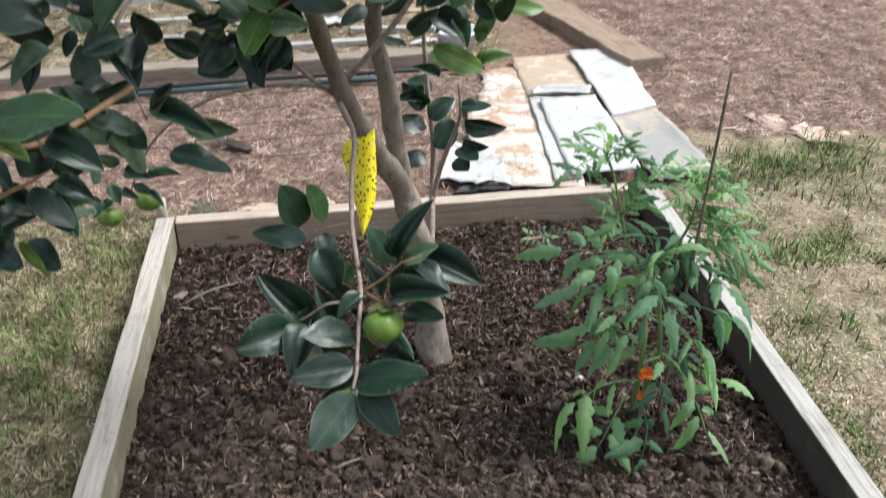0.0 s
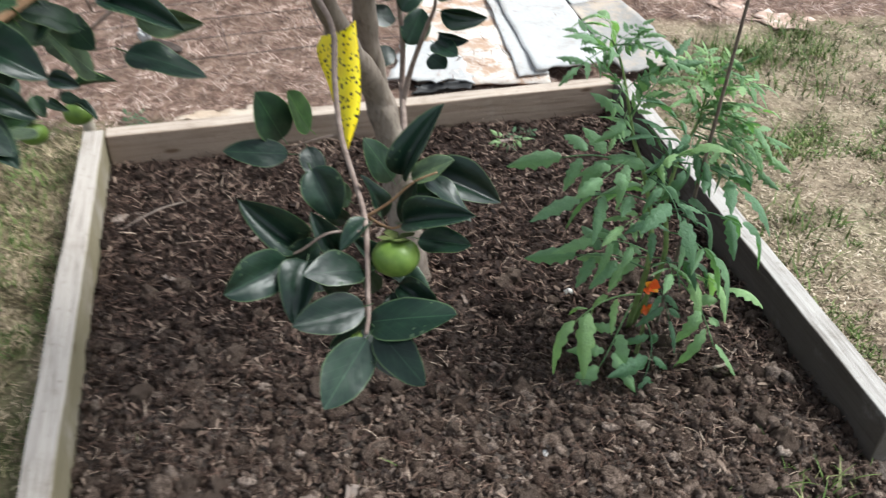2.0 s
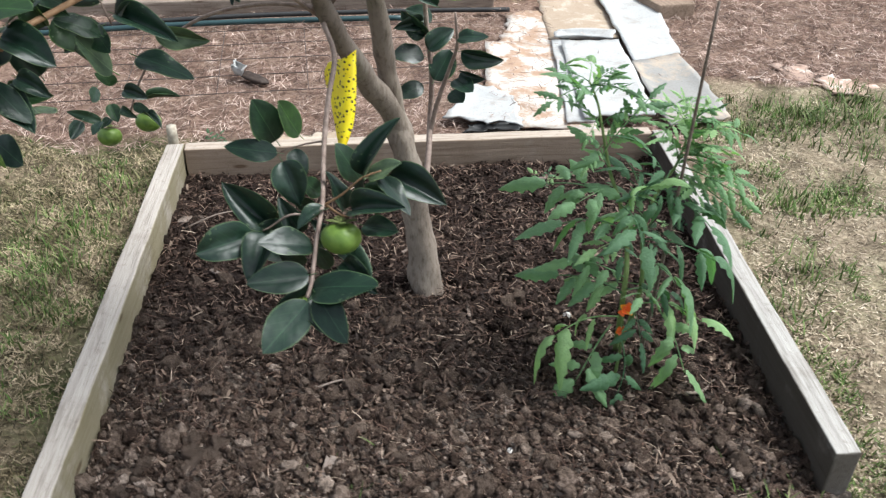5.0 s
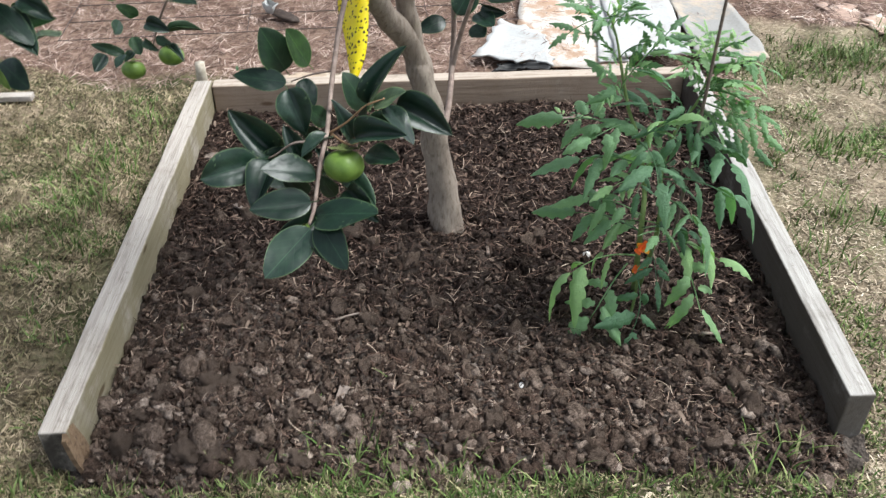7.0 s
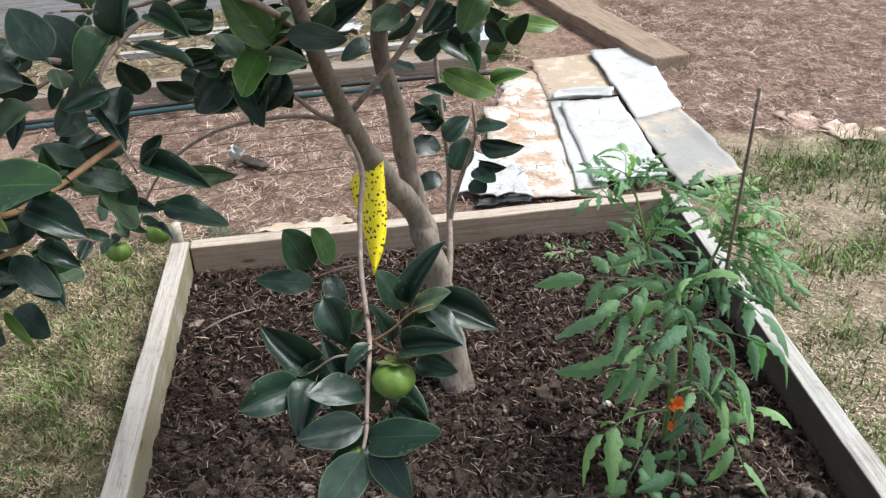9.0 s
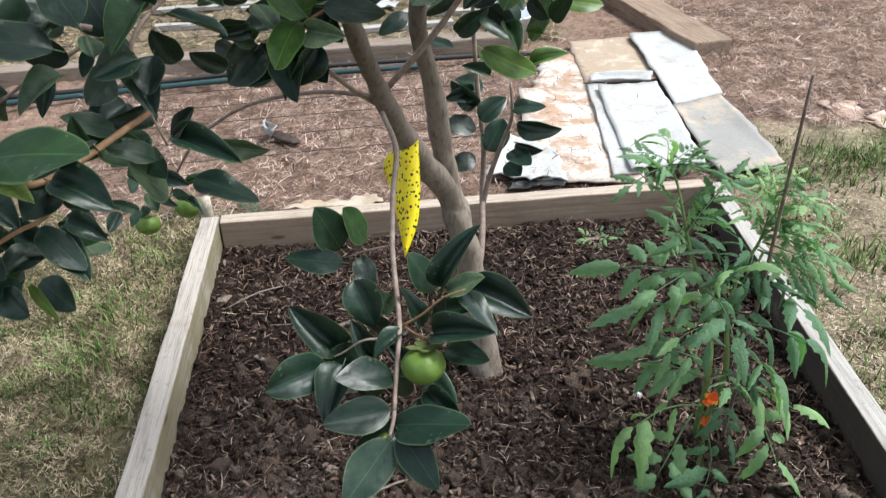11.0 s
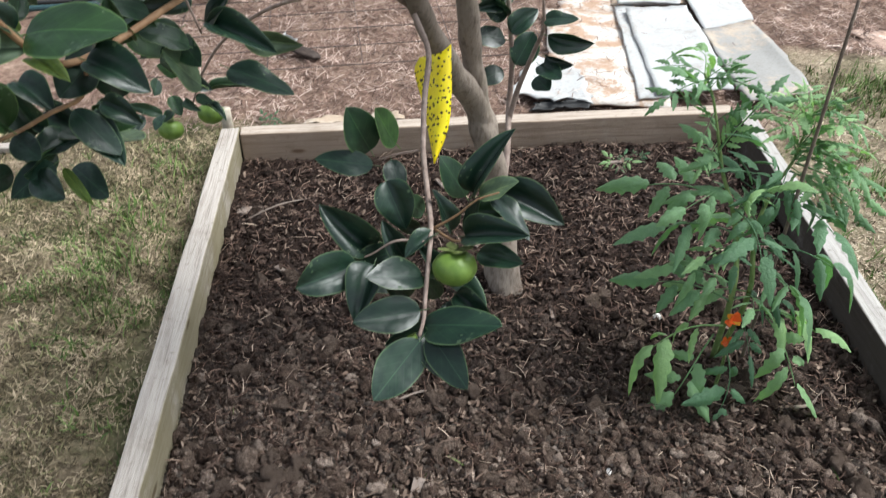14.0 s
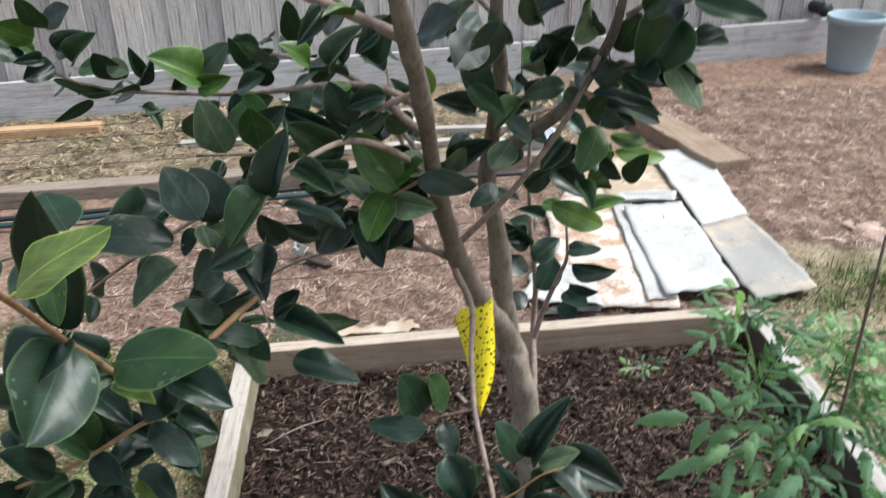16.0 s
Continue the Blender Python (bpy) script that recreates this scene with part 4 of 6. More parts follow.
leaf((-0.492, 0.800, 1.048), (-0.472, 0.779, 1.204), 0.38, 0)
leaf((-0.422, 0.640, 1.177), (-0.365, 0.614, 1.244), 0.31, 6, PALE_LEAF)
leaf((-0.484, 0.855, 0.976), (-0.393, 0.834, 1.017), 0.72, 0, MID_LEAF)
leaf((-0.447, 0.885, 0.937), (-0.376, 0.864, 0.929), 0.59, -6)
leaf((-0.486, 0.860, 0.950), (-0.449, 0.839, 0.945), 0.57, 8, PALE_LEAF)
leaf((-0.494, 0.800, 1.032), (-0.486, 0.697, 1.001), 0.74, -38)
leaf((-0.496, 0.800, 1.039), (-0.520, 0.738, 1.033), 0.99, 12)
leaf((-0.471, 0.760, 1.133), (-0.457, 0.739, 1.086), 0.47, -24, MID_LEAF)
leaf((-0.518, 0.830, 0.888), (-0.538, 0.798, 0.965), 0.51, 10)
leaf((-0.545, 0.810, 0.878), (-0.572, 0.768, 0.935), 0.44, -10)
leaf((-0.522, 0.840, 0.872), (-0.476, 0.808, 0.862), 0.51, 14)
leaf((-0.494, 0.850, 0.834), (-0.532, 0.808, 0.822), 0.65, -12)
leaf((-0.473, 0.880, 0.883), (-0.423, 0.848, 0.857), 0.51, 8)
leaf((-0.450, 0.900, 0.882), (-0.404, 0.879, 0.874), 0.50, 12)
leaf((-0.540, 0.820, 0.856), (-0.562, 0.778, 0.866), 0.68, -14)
leaf((-0.484, 0.855, 0.964), (-0.560, 0.797, 0.988), 0.39, -18, UNDER_SHEEN_LEAF)
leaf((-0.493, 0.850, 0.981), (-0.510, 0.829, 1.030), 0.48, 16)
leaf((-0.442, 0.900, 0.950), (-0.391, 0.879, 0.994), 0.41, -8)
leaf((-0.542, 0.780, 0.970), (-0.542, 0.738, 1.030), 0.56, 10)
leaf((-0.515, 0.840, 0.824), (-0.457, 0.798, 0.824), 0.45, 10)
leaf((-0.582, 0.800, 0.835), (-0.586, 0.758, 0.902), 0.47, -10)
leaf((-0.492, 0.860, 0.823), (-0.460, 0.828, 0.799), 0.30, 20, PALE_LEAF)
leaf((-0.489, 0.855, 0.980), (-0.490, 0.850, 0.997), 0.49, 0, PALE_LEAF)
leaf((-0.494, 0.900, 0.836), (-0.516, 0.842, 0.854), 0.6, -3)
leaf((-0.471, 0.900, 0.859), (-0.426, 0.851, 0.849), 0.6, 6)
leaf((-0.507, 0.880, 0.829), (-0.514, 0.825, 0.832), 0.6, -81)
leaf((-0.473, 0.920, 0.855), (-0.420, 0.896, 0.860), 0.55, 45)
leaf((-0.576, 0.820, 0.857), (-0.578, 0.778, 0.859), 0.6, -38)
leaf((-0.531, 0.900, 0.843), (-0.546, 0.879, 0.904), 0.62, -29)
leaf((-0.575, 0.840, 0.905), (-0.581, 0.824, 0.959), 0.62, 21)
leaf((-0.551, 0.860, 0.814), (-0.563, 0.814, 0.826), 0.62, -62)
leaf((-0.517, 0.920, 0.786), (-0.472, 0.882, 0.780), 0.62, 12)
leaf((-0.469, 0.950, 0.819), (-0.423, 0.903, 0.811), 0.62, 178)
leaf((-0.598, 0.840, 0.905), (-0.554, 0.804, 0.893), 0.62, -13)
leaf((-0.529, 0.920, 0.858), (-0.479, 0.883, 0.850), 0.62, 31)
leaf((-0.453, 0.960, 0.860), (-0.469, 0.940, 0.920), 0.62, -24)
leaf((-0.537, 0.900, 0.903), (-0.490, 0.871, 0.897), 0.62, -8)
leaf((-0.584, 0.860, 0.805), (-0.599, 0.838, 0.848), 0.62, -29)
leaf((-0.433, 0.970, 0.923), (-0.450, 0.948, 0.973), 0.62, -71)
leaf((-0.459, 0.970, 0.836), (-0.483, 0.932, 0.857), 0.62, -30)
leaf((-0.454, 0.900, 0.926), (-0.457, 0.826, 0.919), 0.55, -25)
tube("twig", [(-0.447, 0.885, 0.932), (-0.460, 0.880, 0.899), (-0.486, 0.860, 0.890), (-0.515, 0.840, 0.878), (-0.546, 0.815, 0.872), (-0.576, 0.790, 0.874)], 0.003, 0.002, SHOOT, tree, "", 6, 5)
# the middle sprays
tube("branch", [(-0.198, 1.330, 0.964), (-0.249, 1.260, 1.042), (-0.304, 1.200, 1.079), (-0.354, 1.120, 1.074), (-0.383, 1.050, 1.052), (-0.396, 1.020, 1.018), (-0.393, 1.030, 0.961), (-0.383, 1.040, 0.902)], 0.0055, 0.0012, TWIG, tree, "", 6, 5)
leaf((-0.429, 0.990, 1.068), (-0.464, 1.001, 1.128), 0.68, -10)
leaf((-0.458, 0.980, 1.043), (-0.530, 0.948, 1.092), 0.53, 12)
leaf((-0.361, 1.030, 1.077), (-0.345, 1.019, 1.155), 0.46, -8)
leaf((-0.365, 1.030, 1.075), (-0.405, 0.977, 1.057), 0.54, 14, MID_LEAF)
leaf((-0.351, 1.040, 1.061), (-0.270, 0.998, 1.057), 0.35, -12)
leaf((-0.467, 1.000, 1.006), (-0.504, 0.947, 0.997), 0.58, 10)
leaf((-0.361, 1.050, 0.853), (-0.271, 1.018, 0.849), 0.45, -8)
leaf((-0.378, 1.050, 0.911), (-0.291, 1.018, 0.902), 0.38, 10)
leaf((-0.380, 1.050, 0.907), (-0.341, 1.050, 0.950), 0.51, -14)
leaf((-0.395, 1.040, 0.834), (-0.424, 0.998, 0.900), 0.57, 8, UNDER_SHEEN_LEAF)
leaf((-0.423, 1.000, 0.940), (-0.456, 0.968, 0.980), 0.51, -10)
leaf((-0.396, 1.030, 0.889), (-0.420, 0.998, 0.936), 0.48, 12)
leaf((-0.426, 1.000, 1.028), (-0.437, 1.021, 1.052), 0.78, 20)
leaf((-0.390, 1.020, 1.018), (-0.417, 0.978, 1.024), 0.78, -16)
leaf((-0.376, 1.040, 1.015), (-0.377, 0.998, 0.984), 0.67, 10)
leaf((-0.469, 1.020, 0.944), (-0.422, 0.985, 0.935), 0.6, 35)
leaf((-0.413, 1.050, 0.891), (-0.383, 1.005, 0.877), 0.55, 37)
leaf((-0.407, 1.050, 0.995), (-0.370, 0.997, 0.973), 0.6, -5)
leaf((-0.451, 1.080, 0.979), (-0.460, 1.013, 0.963), 0.6, -58)
leaf((-0.421, 1.080, 1.002), (-0.446, 1.045, 1.033), 0.6, -60)
leaf((-0.506, 1.100, 1.022), (-0.526, 1.064, 1.067), 0.6, -36)
leaf((-0.343, 1.120, 1.051), (-0.303, 1.103, 1.079), 0.6, 3)
leaf((-0.450, 1.100, 0.930), (-0.475, 1.022, 0.927), 0.6, -16)
leaf((-0.401, 1.060, 0.952), (-0.419, 0.996, 0.944), 0.6, -82)
leaf((-0.373, 1.100, 0.985), (-0.389, 1.076, 1.033), 0.6, -52)
leaf((-0.527, 1.080, 0.858), (-0.550, 1.008, 0.864), 0.6, -3)
leaf((-0.418, 1.080, 0.859), (-0.444, 1.022, 0.864), 0.6, 143)
leaf((-0.349, 1.100, 1.081), (-0.297, 1.063, 1.075), 0.5, 8)
tube("branch", [(-0.173, 1.500, 0.744), (-0.221, 1.430, 0.812), (-0.266, 1.360, 0.891), (-0.299, 1.330, 0.923), (-0.331, 1.300, 0.941)], 0.005, 0.002, TWIG, tree, "", 6, 5)
leaf((-0.248, 1.270, 0.984), (-0.314, 1.287, 1.068), 0.5, -32, YOUNG_LEAF)
leaf((-0.253, 1.280, 0.997), (-0.205, 1.252, 1.033), 0.6, 4, YOUNG_LEAF)
leaf((-0.220, 1.250, 1.004), (-0.133, 1.250, 1.001), 0.42, 31)
leaf((-0.262, 1.280, 0.976), (-0.293, 1.209, 0.957), 0.6, 15, YOUNG_LEAF)
leaf((-0.300, 1.330, 0.914), (-0.282, 1.258, 0.873), 0.65, 21)
leaf((-0.249, 1.270, 0.967), (-0.205, 1.233, 0.967), 0.65, 59)
leaf((-0.335, 1.320, 0.927), (-0.367, 1.249, 0.894), 0.7, -28)
leaf((-0.315, 1.350, 0.909), (-0.347, 1.274, 0.890), 0.6, -34)
leaf((-0.264, 1.350, 0.909), (-0.242, 1.289, 0.883), 0.6, 46)
leaf((-0.305, 1.200, 1.041), (-0.345, 1.153, 1.060), 0.4, -50)
leaf((-0.314, 1.200, 1.064), (-0.374, 1.170, 1.116), 0.5, -62, MID_LEAF)
leaf((-0.400, 1.150, 1.090), (-0.398, 1.120, 1.156), 0.6, -26)
leaf((-0.443, 1.150, 1.083), (-0.459, 1.110, 1.146), 0.6, -86)
leaf((-0.301, 1.220, 1.080), (-0.312, 1.187, 1.146), 0.6, -56)
leaf((-0.262, 1.300, 1.010), (-0.296, 1.267, 1.039), 0.6, -29, YOUNG_LEAF)
leaf((-0.334, 1.280, 0.967), (-0.359, 1.241, 0.967), 0.5, -59)
leaf((-0.365, 1.250, 0.920), (-0.401, 1.211, 0.956), 0.5, -63)
tube("twig", [(-0.198, 1.290, 1.006), (-0.225, 1.270, 0.993), (-0.253, 1.270, 0.976), (-0.271, 1.280, 0.950)], 0.003, 0.0018, SHOOT, tree, "", 6, 5)
# the right-hand boughs
tube("branch", [(-0.122, 1.560, 0.920), (-0.063, 1.550, 0.964), (-0.001, 1.540, 1.016), (0.033, 1.500, 1.083), (0.058, 1.460, 1.153), (0.070, 1.440, 1.228)], 0.016, 0.006, BARK, tree, "", 6, 5)
tube("branch", [(-0.175, 1.500, 0.788), (-0.110, 1.480, 0.866), (-0.065, 1.470, 0.925), (-0.007, 1.460, 1.018), (0.037, 1.440, 1.124)], 0.006, 0.004, TWIG, tree, "", 6, 5)
leaf((0.144, 1.400, 1.186), (0.082, 1.369, 1.116), 0.87, -8, MID_LEAF)
leaf((0.138, 1.420, 1.120), (0.186, 1.379, 1.064), 0.64, 10, UNDER_SHEEN_LEAF)
leaf((0.166, 1.420, 1.149), (0.211, 1.399, 1.162), 0.81, 10, UNDER_SHEEN_LEAF)
leaf((0.135, 1.300, 1.230), (0.225, 1.267, 1.210), 0.35, 20)
leaf((0.160, 1.400, 1.157), (0.197, 1.351, 1.174), 0.6, 17)
leaf((0.051, 1.500, 0.996), (0.033, 1.430, 0.951), 0.6, -24, YOUNG_LEAF)
leaf((0.070, 1.500, 0.981), (0.135, 1.445, 0.975), 0.3, 220, YOUNG_LEAF)
leaf((0.055, 1.480, 1.035), (0.146, 1.461, 1.033), 0.5, -3)
leaf((-0.002, 1.500, 0.972), (-0.040, 1.450, 0.953), 0.6, -5)
leaf((0.013, 1.550, 0.934), (0.054, 1.492, 0.926), 0.6, -3, MID_LEAF)
leaf((-0.010, 1.600, 0.884), (0.050, 1.545, 0.859), 0.6, 25)
leaf((-0.022, 1.700, 0.775), (0.052, 1.659, 0.776), 0.4, 4, YOUNG_LEAF)
leaf((0.061, 1.600, 0.852), (0.095, 1.568, 0.878), 0.6, 248, YOUNG_LEAF)
leaf((-0.216, 1.300, 1.191), (-0.156, 1.255, 1.225), 0.7, 21)
leaf((-0.137, 1.400, 1.168), (-0.175, 1.334, 1.129), 0.7, -19)
leaf((-0.154, 1.450, 1.115), (-0.128, 1.382, 1.074), 0.6, 40, MID_LEAF)
leaf((-0.096, 1.450, 1.140), (-0.129, 1.419, 1.180), 0.7, -121)
leaf((-0.120, 1.450, 1.062), (-0.071, 1.400, 1.060), 0.4, 58)
leaf((-0.078, 1.450, 1.106), (-0.024, 1.401, 1.135), 0.5, 241)
leaf((-0.003, 1.450, 1.114), (-0.048, 1.414, 1.164), 0.6, -69)
leaf((0.000, 1.420, 1.162), (0.040, 1.375, 1.202), 0.6, 258)
leaf((-0.056, 1.500, 0.972), (-0.094, 1.468, 1.030), 0.5, -8)
leaf((-0.146, 1.450, 1.036), (-0.195, 1.408, 1.075), 0.5, -28)
leaf((-0.204, 1.300, 1.108), (-0.215, 1.272, 1.161), 0.5, -37, YOUNG_LEAF)
leaf((-0.153, 1.400, 1.094), (-0.096, 1.350, 1.055), 0.4, 19)
leaf((0.074, 1.450, 1.079), (0.027, 1.422, 1.112), 0.6, -63)
leaf((-0.006, 1.500, 1.065), (-0.060, 1.458, 1.069), 0.5, -26)
leaf((0.138, 1.450, 1.113), (0.169, 1.390, 1.095), 0.6, 82)
leaf((0.030, 1.400, 1.166), (-0.014, 1.365, 1.212), 0.6, 173)
leaf((0.087, 1.380, 1.201), (0.120, 1.336, 1.238), 0.6, 69, MID_LEAF)
leaf((-0.048, 1.420, 1.179), (-0.082, 1.386, 1.224), 0.6, -126)
leaf((-0.252, 1.300, 1.052), (-0.232, 1.276, 1.107), 0.6, 254)
leaf((-0.180, 1.400, 0.972), (-0.128, 1.363, 1.021), 0.5, 47)
leaf((-0.155, 1.450, 0.999), (-0.188, 1.380, 0.970), 0.5, -22)
leaf((-0.716, 1.300, 1.210), (-0.663, 1.288, 1.233), 0.6, 32)
leaf((-0.703, 1.280, 1.207), (-0.718, 1.236, 1.238), 0.6, -139, MID_LEAF)
leaf((-0.722, 1.280, 1.193), (-0.738, 1.236, 1.217), 0.7, -78, YOUNG_LEAF)
leaf((-0.737, 1.300, 1.171), (-0.745, 1.274, 1.193), 0.6, -40, YOUNG_LEAF)
leaf((-0.716, 1.320, 1.168), (-0.670, 1.309, 1.191), 0.7, 51)
leaf((-0.714, 1.300, 1.154), (-0.731, 1.246, 1.149), 0.55, -39)
leaf((-0.717, 1.280, 1.166), (-0.731, 1.244, 1.174), 0.5, -50)
leaf((-0.689, 1.320, 1.143), (-0.629, 1.305, 1.154), 0.55, 5, MID_LEAF)
leaf((-0.686, 1.300, 1.156), (-0.652, 1.283, 1.202), 0.6, 26)
leaf((-0.632, 1.320, 1.128), (-0.646, 1.275, 1.180), 0.6, -119)
leaf((-0.639, 1.300, 1.155), (-0.599, 1.282, 1.145), 0.6, 37)
leaf((-0.636, 1.300, 1.112), (-0.708, 1.262, 1.118), 0.22, -111)
leaf((-0.669, 1.300, 1.102), (-0.685, 1.243, 1.093), 0.3, -64)
leaf((-0.605, 1.300, 1.126), (-0.563, 1.286, 1.158), 0.5, 126)
leaf((-0.612, 1.320, 1.087), (-0.576, 1.299, 1.074), 0.6, -15)
leaf((-0.572, 1.300, 1.092), (-0.589, 1.262, 1.092), 0.5, -122)
leaf((-0.509, 1.280, 1.138), (-0.541, 1.235, 1.189), 0.78, -18, YOUNG_LEAF)
leaf((-0.516, 1.300, 1.134), (-0.470, 1.279, 1.189), 0.62, 30)
leaf((-0.512, 1.280, 1.127), (-0.466, 1.263, 1.143), 0.55, 58, YOUNG_LEAF)
leaf((-0.446, 1.300, 1.148), (-0.459, 1.262, 1.202), 0.25, -93)
leaf((-0.420, 1.320, 1.149), (-0.452, 1.271, 1.189), 0.3, 94, MID_LEAF)
leaf((-0.386, 1.350, 1.162), (-0.402, 1.308, 1.220), 0.45, -127, MID_LEAF)
leaf((-0.395, 1.360, 1.154), (-0.370, 1.332, 1.209), 0.6, 38)
leaf((-0.365, 1.300, 1.153), (-0.384, 1.268, 1.191), 0.7, -25, YOUNG_LEAF)
leaf((-0.331, 1.300, 1.146), (-0.305, 1.269, 1.209), 0.6, 19)
leaf((-0.327, 1.340, 1.140), (-0.299, 1.311, 1.197), 0.5, 24)
leaf((-0.285, 1.300, 1.162), (-0.249, 1.269, 1.214), 0.6, 80)
leaf((-0.294, 1.320, 1.186), (-0.257, 1.294, 1.220), 0.6, 21)
leaf((-0.469, 1.350, 1.133), (-0.425, 1.330, 1.165), 0.5, 46)
leaf((-0.465, 1.300, 1.117), (-0.415, 1.280, 1.144), 0.5, 13)
leaf((-0.455, 1.280, 1.098), (-0.399, 1.257, 1.122), 0.4, 57)
leaf((-0.486, 1.200, 1.080), (-0.475, 1.172, 1.149), 0.62, 203)
leaf((-0.467, 1.220, 1.063), (-0.445, 1.211, 1.134), 0.5, -13)
leaf((-0.413, 1.180, 1.074), (-0.382, 1.161, 1.140), 0.55, 6)
leaf((-0.380, 1.200, 1.123), (-0.315, 1.194, 1.085), 0.42, 53)
leaf((-0.319, 1.260, 1.128), (-0.296, 1.203, 1.092), 0.55, 24)
leaf((-0.295, 1.300, 1.124), (-0.282, 1.262, 1.099), 0.7, 193)
leaf((-0.491, 1.250, 1.044), (-0.461, 1.229, 1.106), 0.5, 14, MID_LEAF)
leaf((-0.377, 1.400, 1.096), (-0.336, 1.374, 1.144), 0.5, 48)
leaf((-0.412, 1.400, 1.087), (-0.372, 1.380, 1.118), 0.4, -1)
leaf((-0.445, 1.400, 1.096), (-0.464, 1.366, 1.139), 0.5, -80)
leaf((-0.295, 1.400, 1.070), (-0.257, 1.375, 1.110), 0.5, 249)
leaf((-0.263, 1.400, 1.052), (-0.291, 1.355, 1.041), 0.55, 76)
leaf((-0.575, 1.340, 1.106), (-0.540, 1.326, 1.142), 0.5, 124)
leaf((-0.603, 1.340, 1.130), (-0.611, 1.313, 1.165), 0.5, -89)
leaf((-0.308, 1.360, 1.040), (-0.263, 1.335, 1.073), 0.5, 49)
leaf((-0.377, 1.380, 1.059), (-0.330, 1.356, 1.083), 0.4, 223)
leaf((-0.375, 1.280, 1.043), (-0.323, 1.240, 1.033), 0.45, 206)
leaf((-0.292, 1.346, 0.952), (-0.336, 1.309, 0.991), 0.6, -13, MID_LEAF)
leaf((-0.251, 1.338, 0.927), (-0.292, 1.281, 0.923), 0.6, -69)
leaf((-0.250, 1.364, 0.967), (-0.164, 1.378, 0.971), 0.4, 2)
leaf((-0.211, 1.314, 1.011), (-0.250, 1.264, 1.019), 0.6, -34, YOUNG_LEAF)
leaf((-0.203, 1.295, 0.992), (-0.148, 1.265, 1.019), 0.5, 122)
leaf((-0.314, 1.418, 0.842), (-0.326, 1.373, 0.827), 0.6, 23)
leaf((-0.337, 1.412, 0.922), (-0.368, 1.370, 0.946), 0.6, 3)
leaf((-0.235, 1.325, 0.966), (-0.207, 1.283, 0.942), 0.5, 44)
leaf((-0.331, 1.290, 0.947), (-0.358, 1.253, 0.973), 0.6, -66)
leaf((-0.395, 1.362, 0.976), (-0.341, 1.341, 1.010), 0.6, 106)
leaf((-0.261, 1.315, 0.953), (-0.219, 1.294, 0.992), 0.6, 61)
leaf((-0.328, 1.308, 0.991), (-0.290, 1.264, 0.963), 0.6, -27)
leaf((-0.419, 1.372, 0.910), (-0.360, 1.337, 0.894), 0.5, 56)
leaf((-0.113, 1.286, 0.984), (-0.142, 1.243, 0.975), 0.5, -21)
leaf((-0.014, 1.572, 0.831), (0.081, 1.548, 0.781), 0.42, 52, YOUNG_LEAF)
leaf((-0.059, 1.593, 0.851), (-0.005, 1.572, 0.898), 0.5, 58)
leaf((-0.075, 1.661, 0.914), (-0.112, 1.621, 0.862), 0.6, -69)
leaf((-0.034, 1.533, 0.926), (0.026, 1.502, 0.959), 0.5, 55)
leaf((-0.106, 1.696, 0.859), (-0.143, 1.682, 0.922), 0.5, 12, MID_LEAF)
leaf((0.099, 1.503, 0.903), (0.124, 1.472, 0.959), 0.5, 36, MID_LEAF)
leaf((0.023, 1.519, 0.894), (0.050, 1.469, 0.872), 0.55, -6)
leaf((0.062, 1.552, 0.922), (0.098, 1.499, 0.904), 0.5, 66)
leaf((-0.119, 1.683, 0.811), (-0.063, 1.633, 0.805), 0.4, 1)
leaf((-0.434, 1.074, 1.028), (-0.455, 1.063, 1.094), 0.8, -14)
leaf((-0.504, 1.092, 0.990), (-0.560, 1.062, 1.019), 0.55, -49)
leaf((-0.368, 1.145, 0.854), (-0.290, 1.146, 0.834), 0.45, 54)
leaf((-0.529, 1.172, 0.861), (-0.467, 1.161, 0.810), 0.6, 41)
leaf((-0.480, 1.200, 0.926), (-0.488, 1.179, 0.979), 0.6, 15)
leaf((-0.474, 1.199, 0.838), (-0.522, 1.151, 0.820), 0.6, -17)
leaf((-0.395, 1.258, 1.036), (-0.359, 1.236, 1.035), 0.5, 49, MID_LEAF)
leaf((-0.249, 1.321, 0.930), (-0.281, 1.285, 0.869), 0.6, -46)
leaf((-0.364, 1.505, 0.834), (-0.443, 1.472, 0.807), 0.6, -47)
leaf((-0.405, 1.211, 1.094), (-0.427, 1.175, 1.149), 0.6, -11, MID_LEAF)
leaf((-0.361, 1.439, 0.910), (-0.417, 1.397, 0.916), 0.5, -98)
leaf((-0.109, 1.400, 1.183), (-0.136, 1.357, 1.121), 0.7, -42)
leaf((-0.096, 1.460, 1.152), (-0.137, 1.414, 1.136), 0.6, 22)
leaf((-0.045, 1.450, 1.104), (-0.015, 1.412, 1.168), 0.6, 53)
leaf((0.028, 1.420, 1.074), (0.134, 1.379, 1.058), 0.45, -8)
leaf((0.066, 1.400, 1.101), (0.100, 1.351, 1.094), 0.5, 25)
leaf((-0.005, 1.500, 1.056), (0.028, 1.451, 1.042), 0.5, 51)
leaf((-0.070, 1.420, 1.061), (-0.120, 1.366, 1.050), 0.5, 19, YOUNG_LEAF)
leaf((-0.088, 1.500, 0.972), (-0.122, 1.438, 0.946), 0.6, 172)
leaf((0.026, 1.450, 1.031), (0.054, 1.418, 1.075), 0.5, 60, MID_LEAF)
leaf((-0.051, 1.550, 1.027), (-0.018, 1.515, 1.079), 0.55, 263, MID_LEAF)
leaf((0.067, 1.480, 1.123), (0.091, 1.443, 1.172), 0.6, 92)
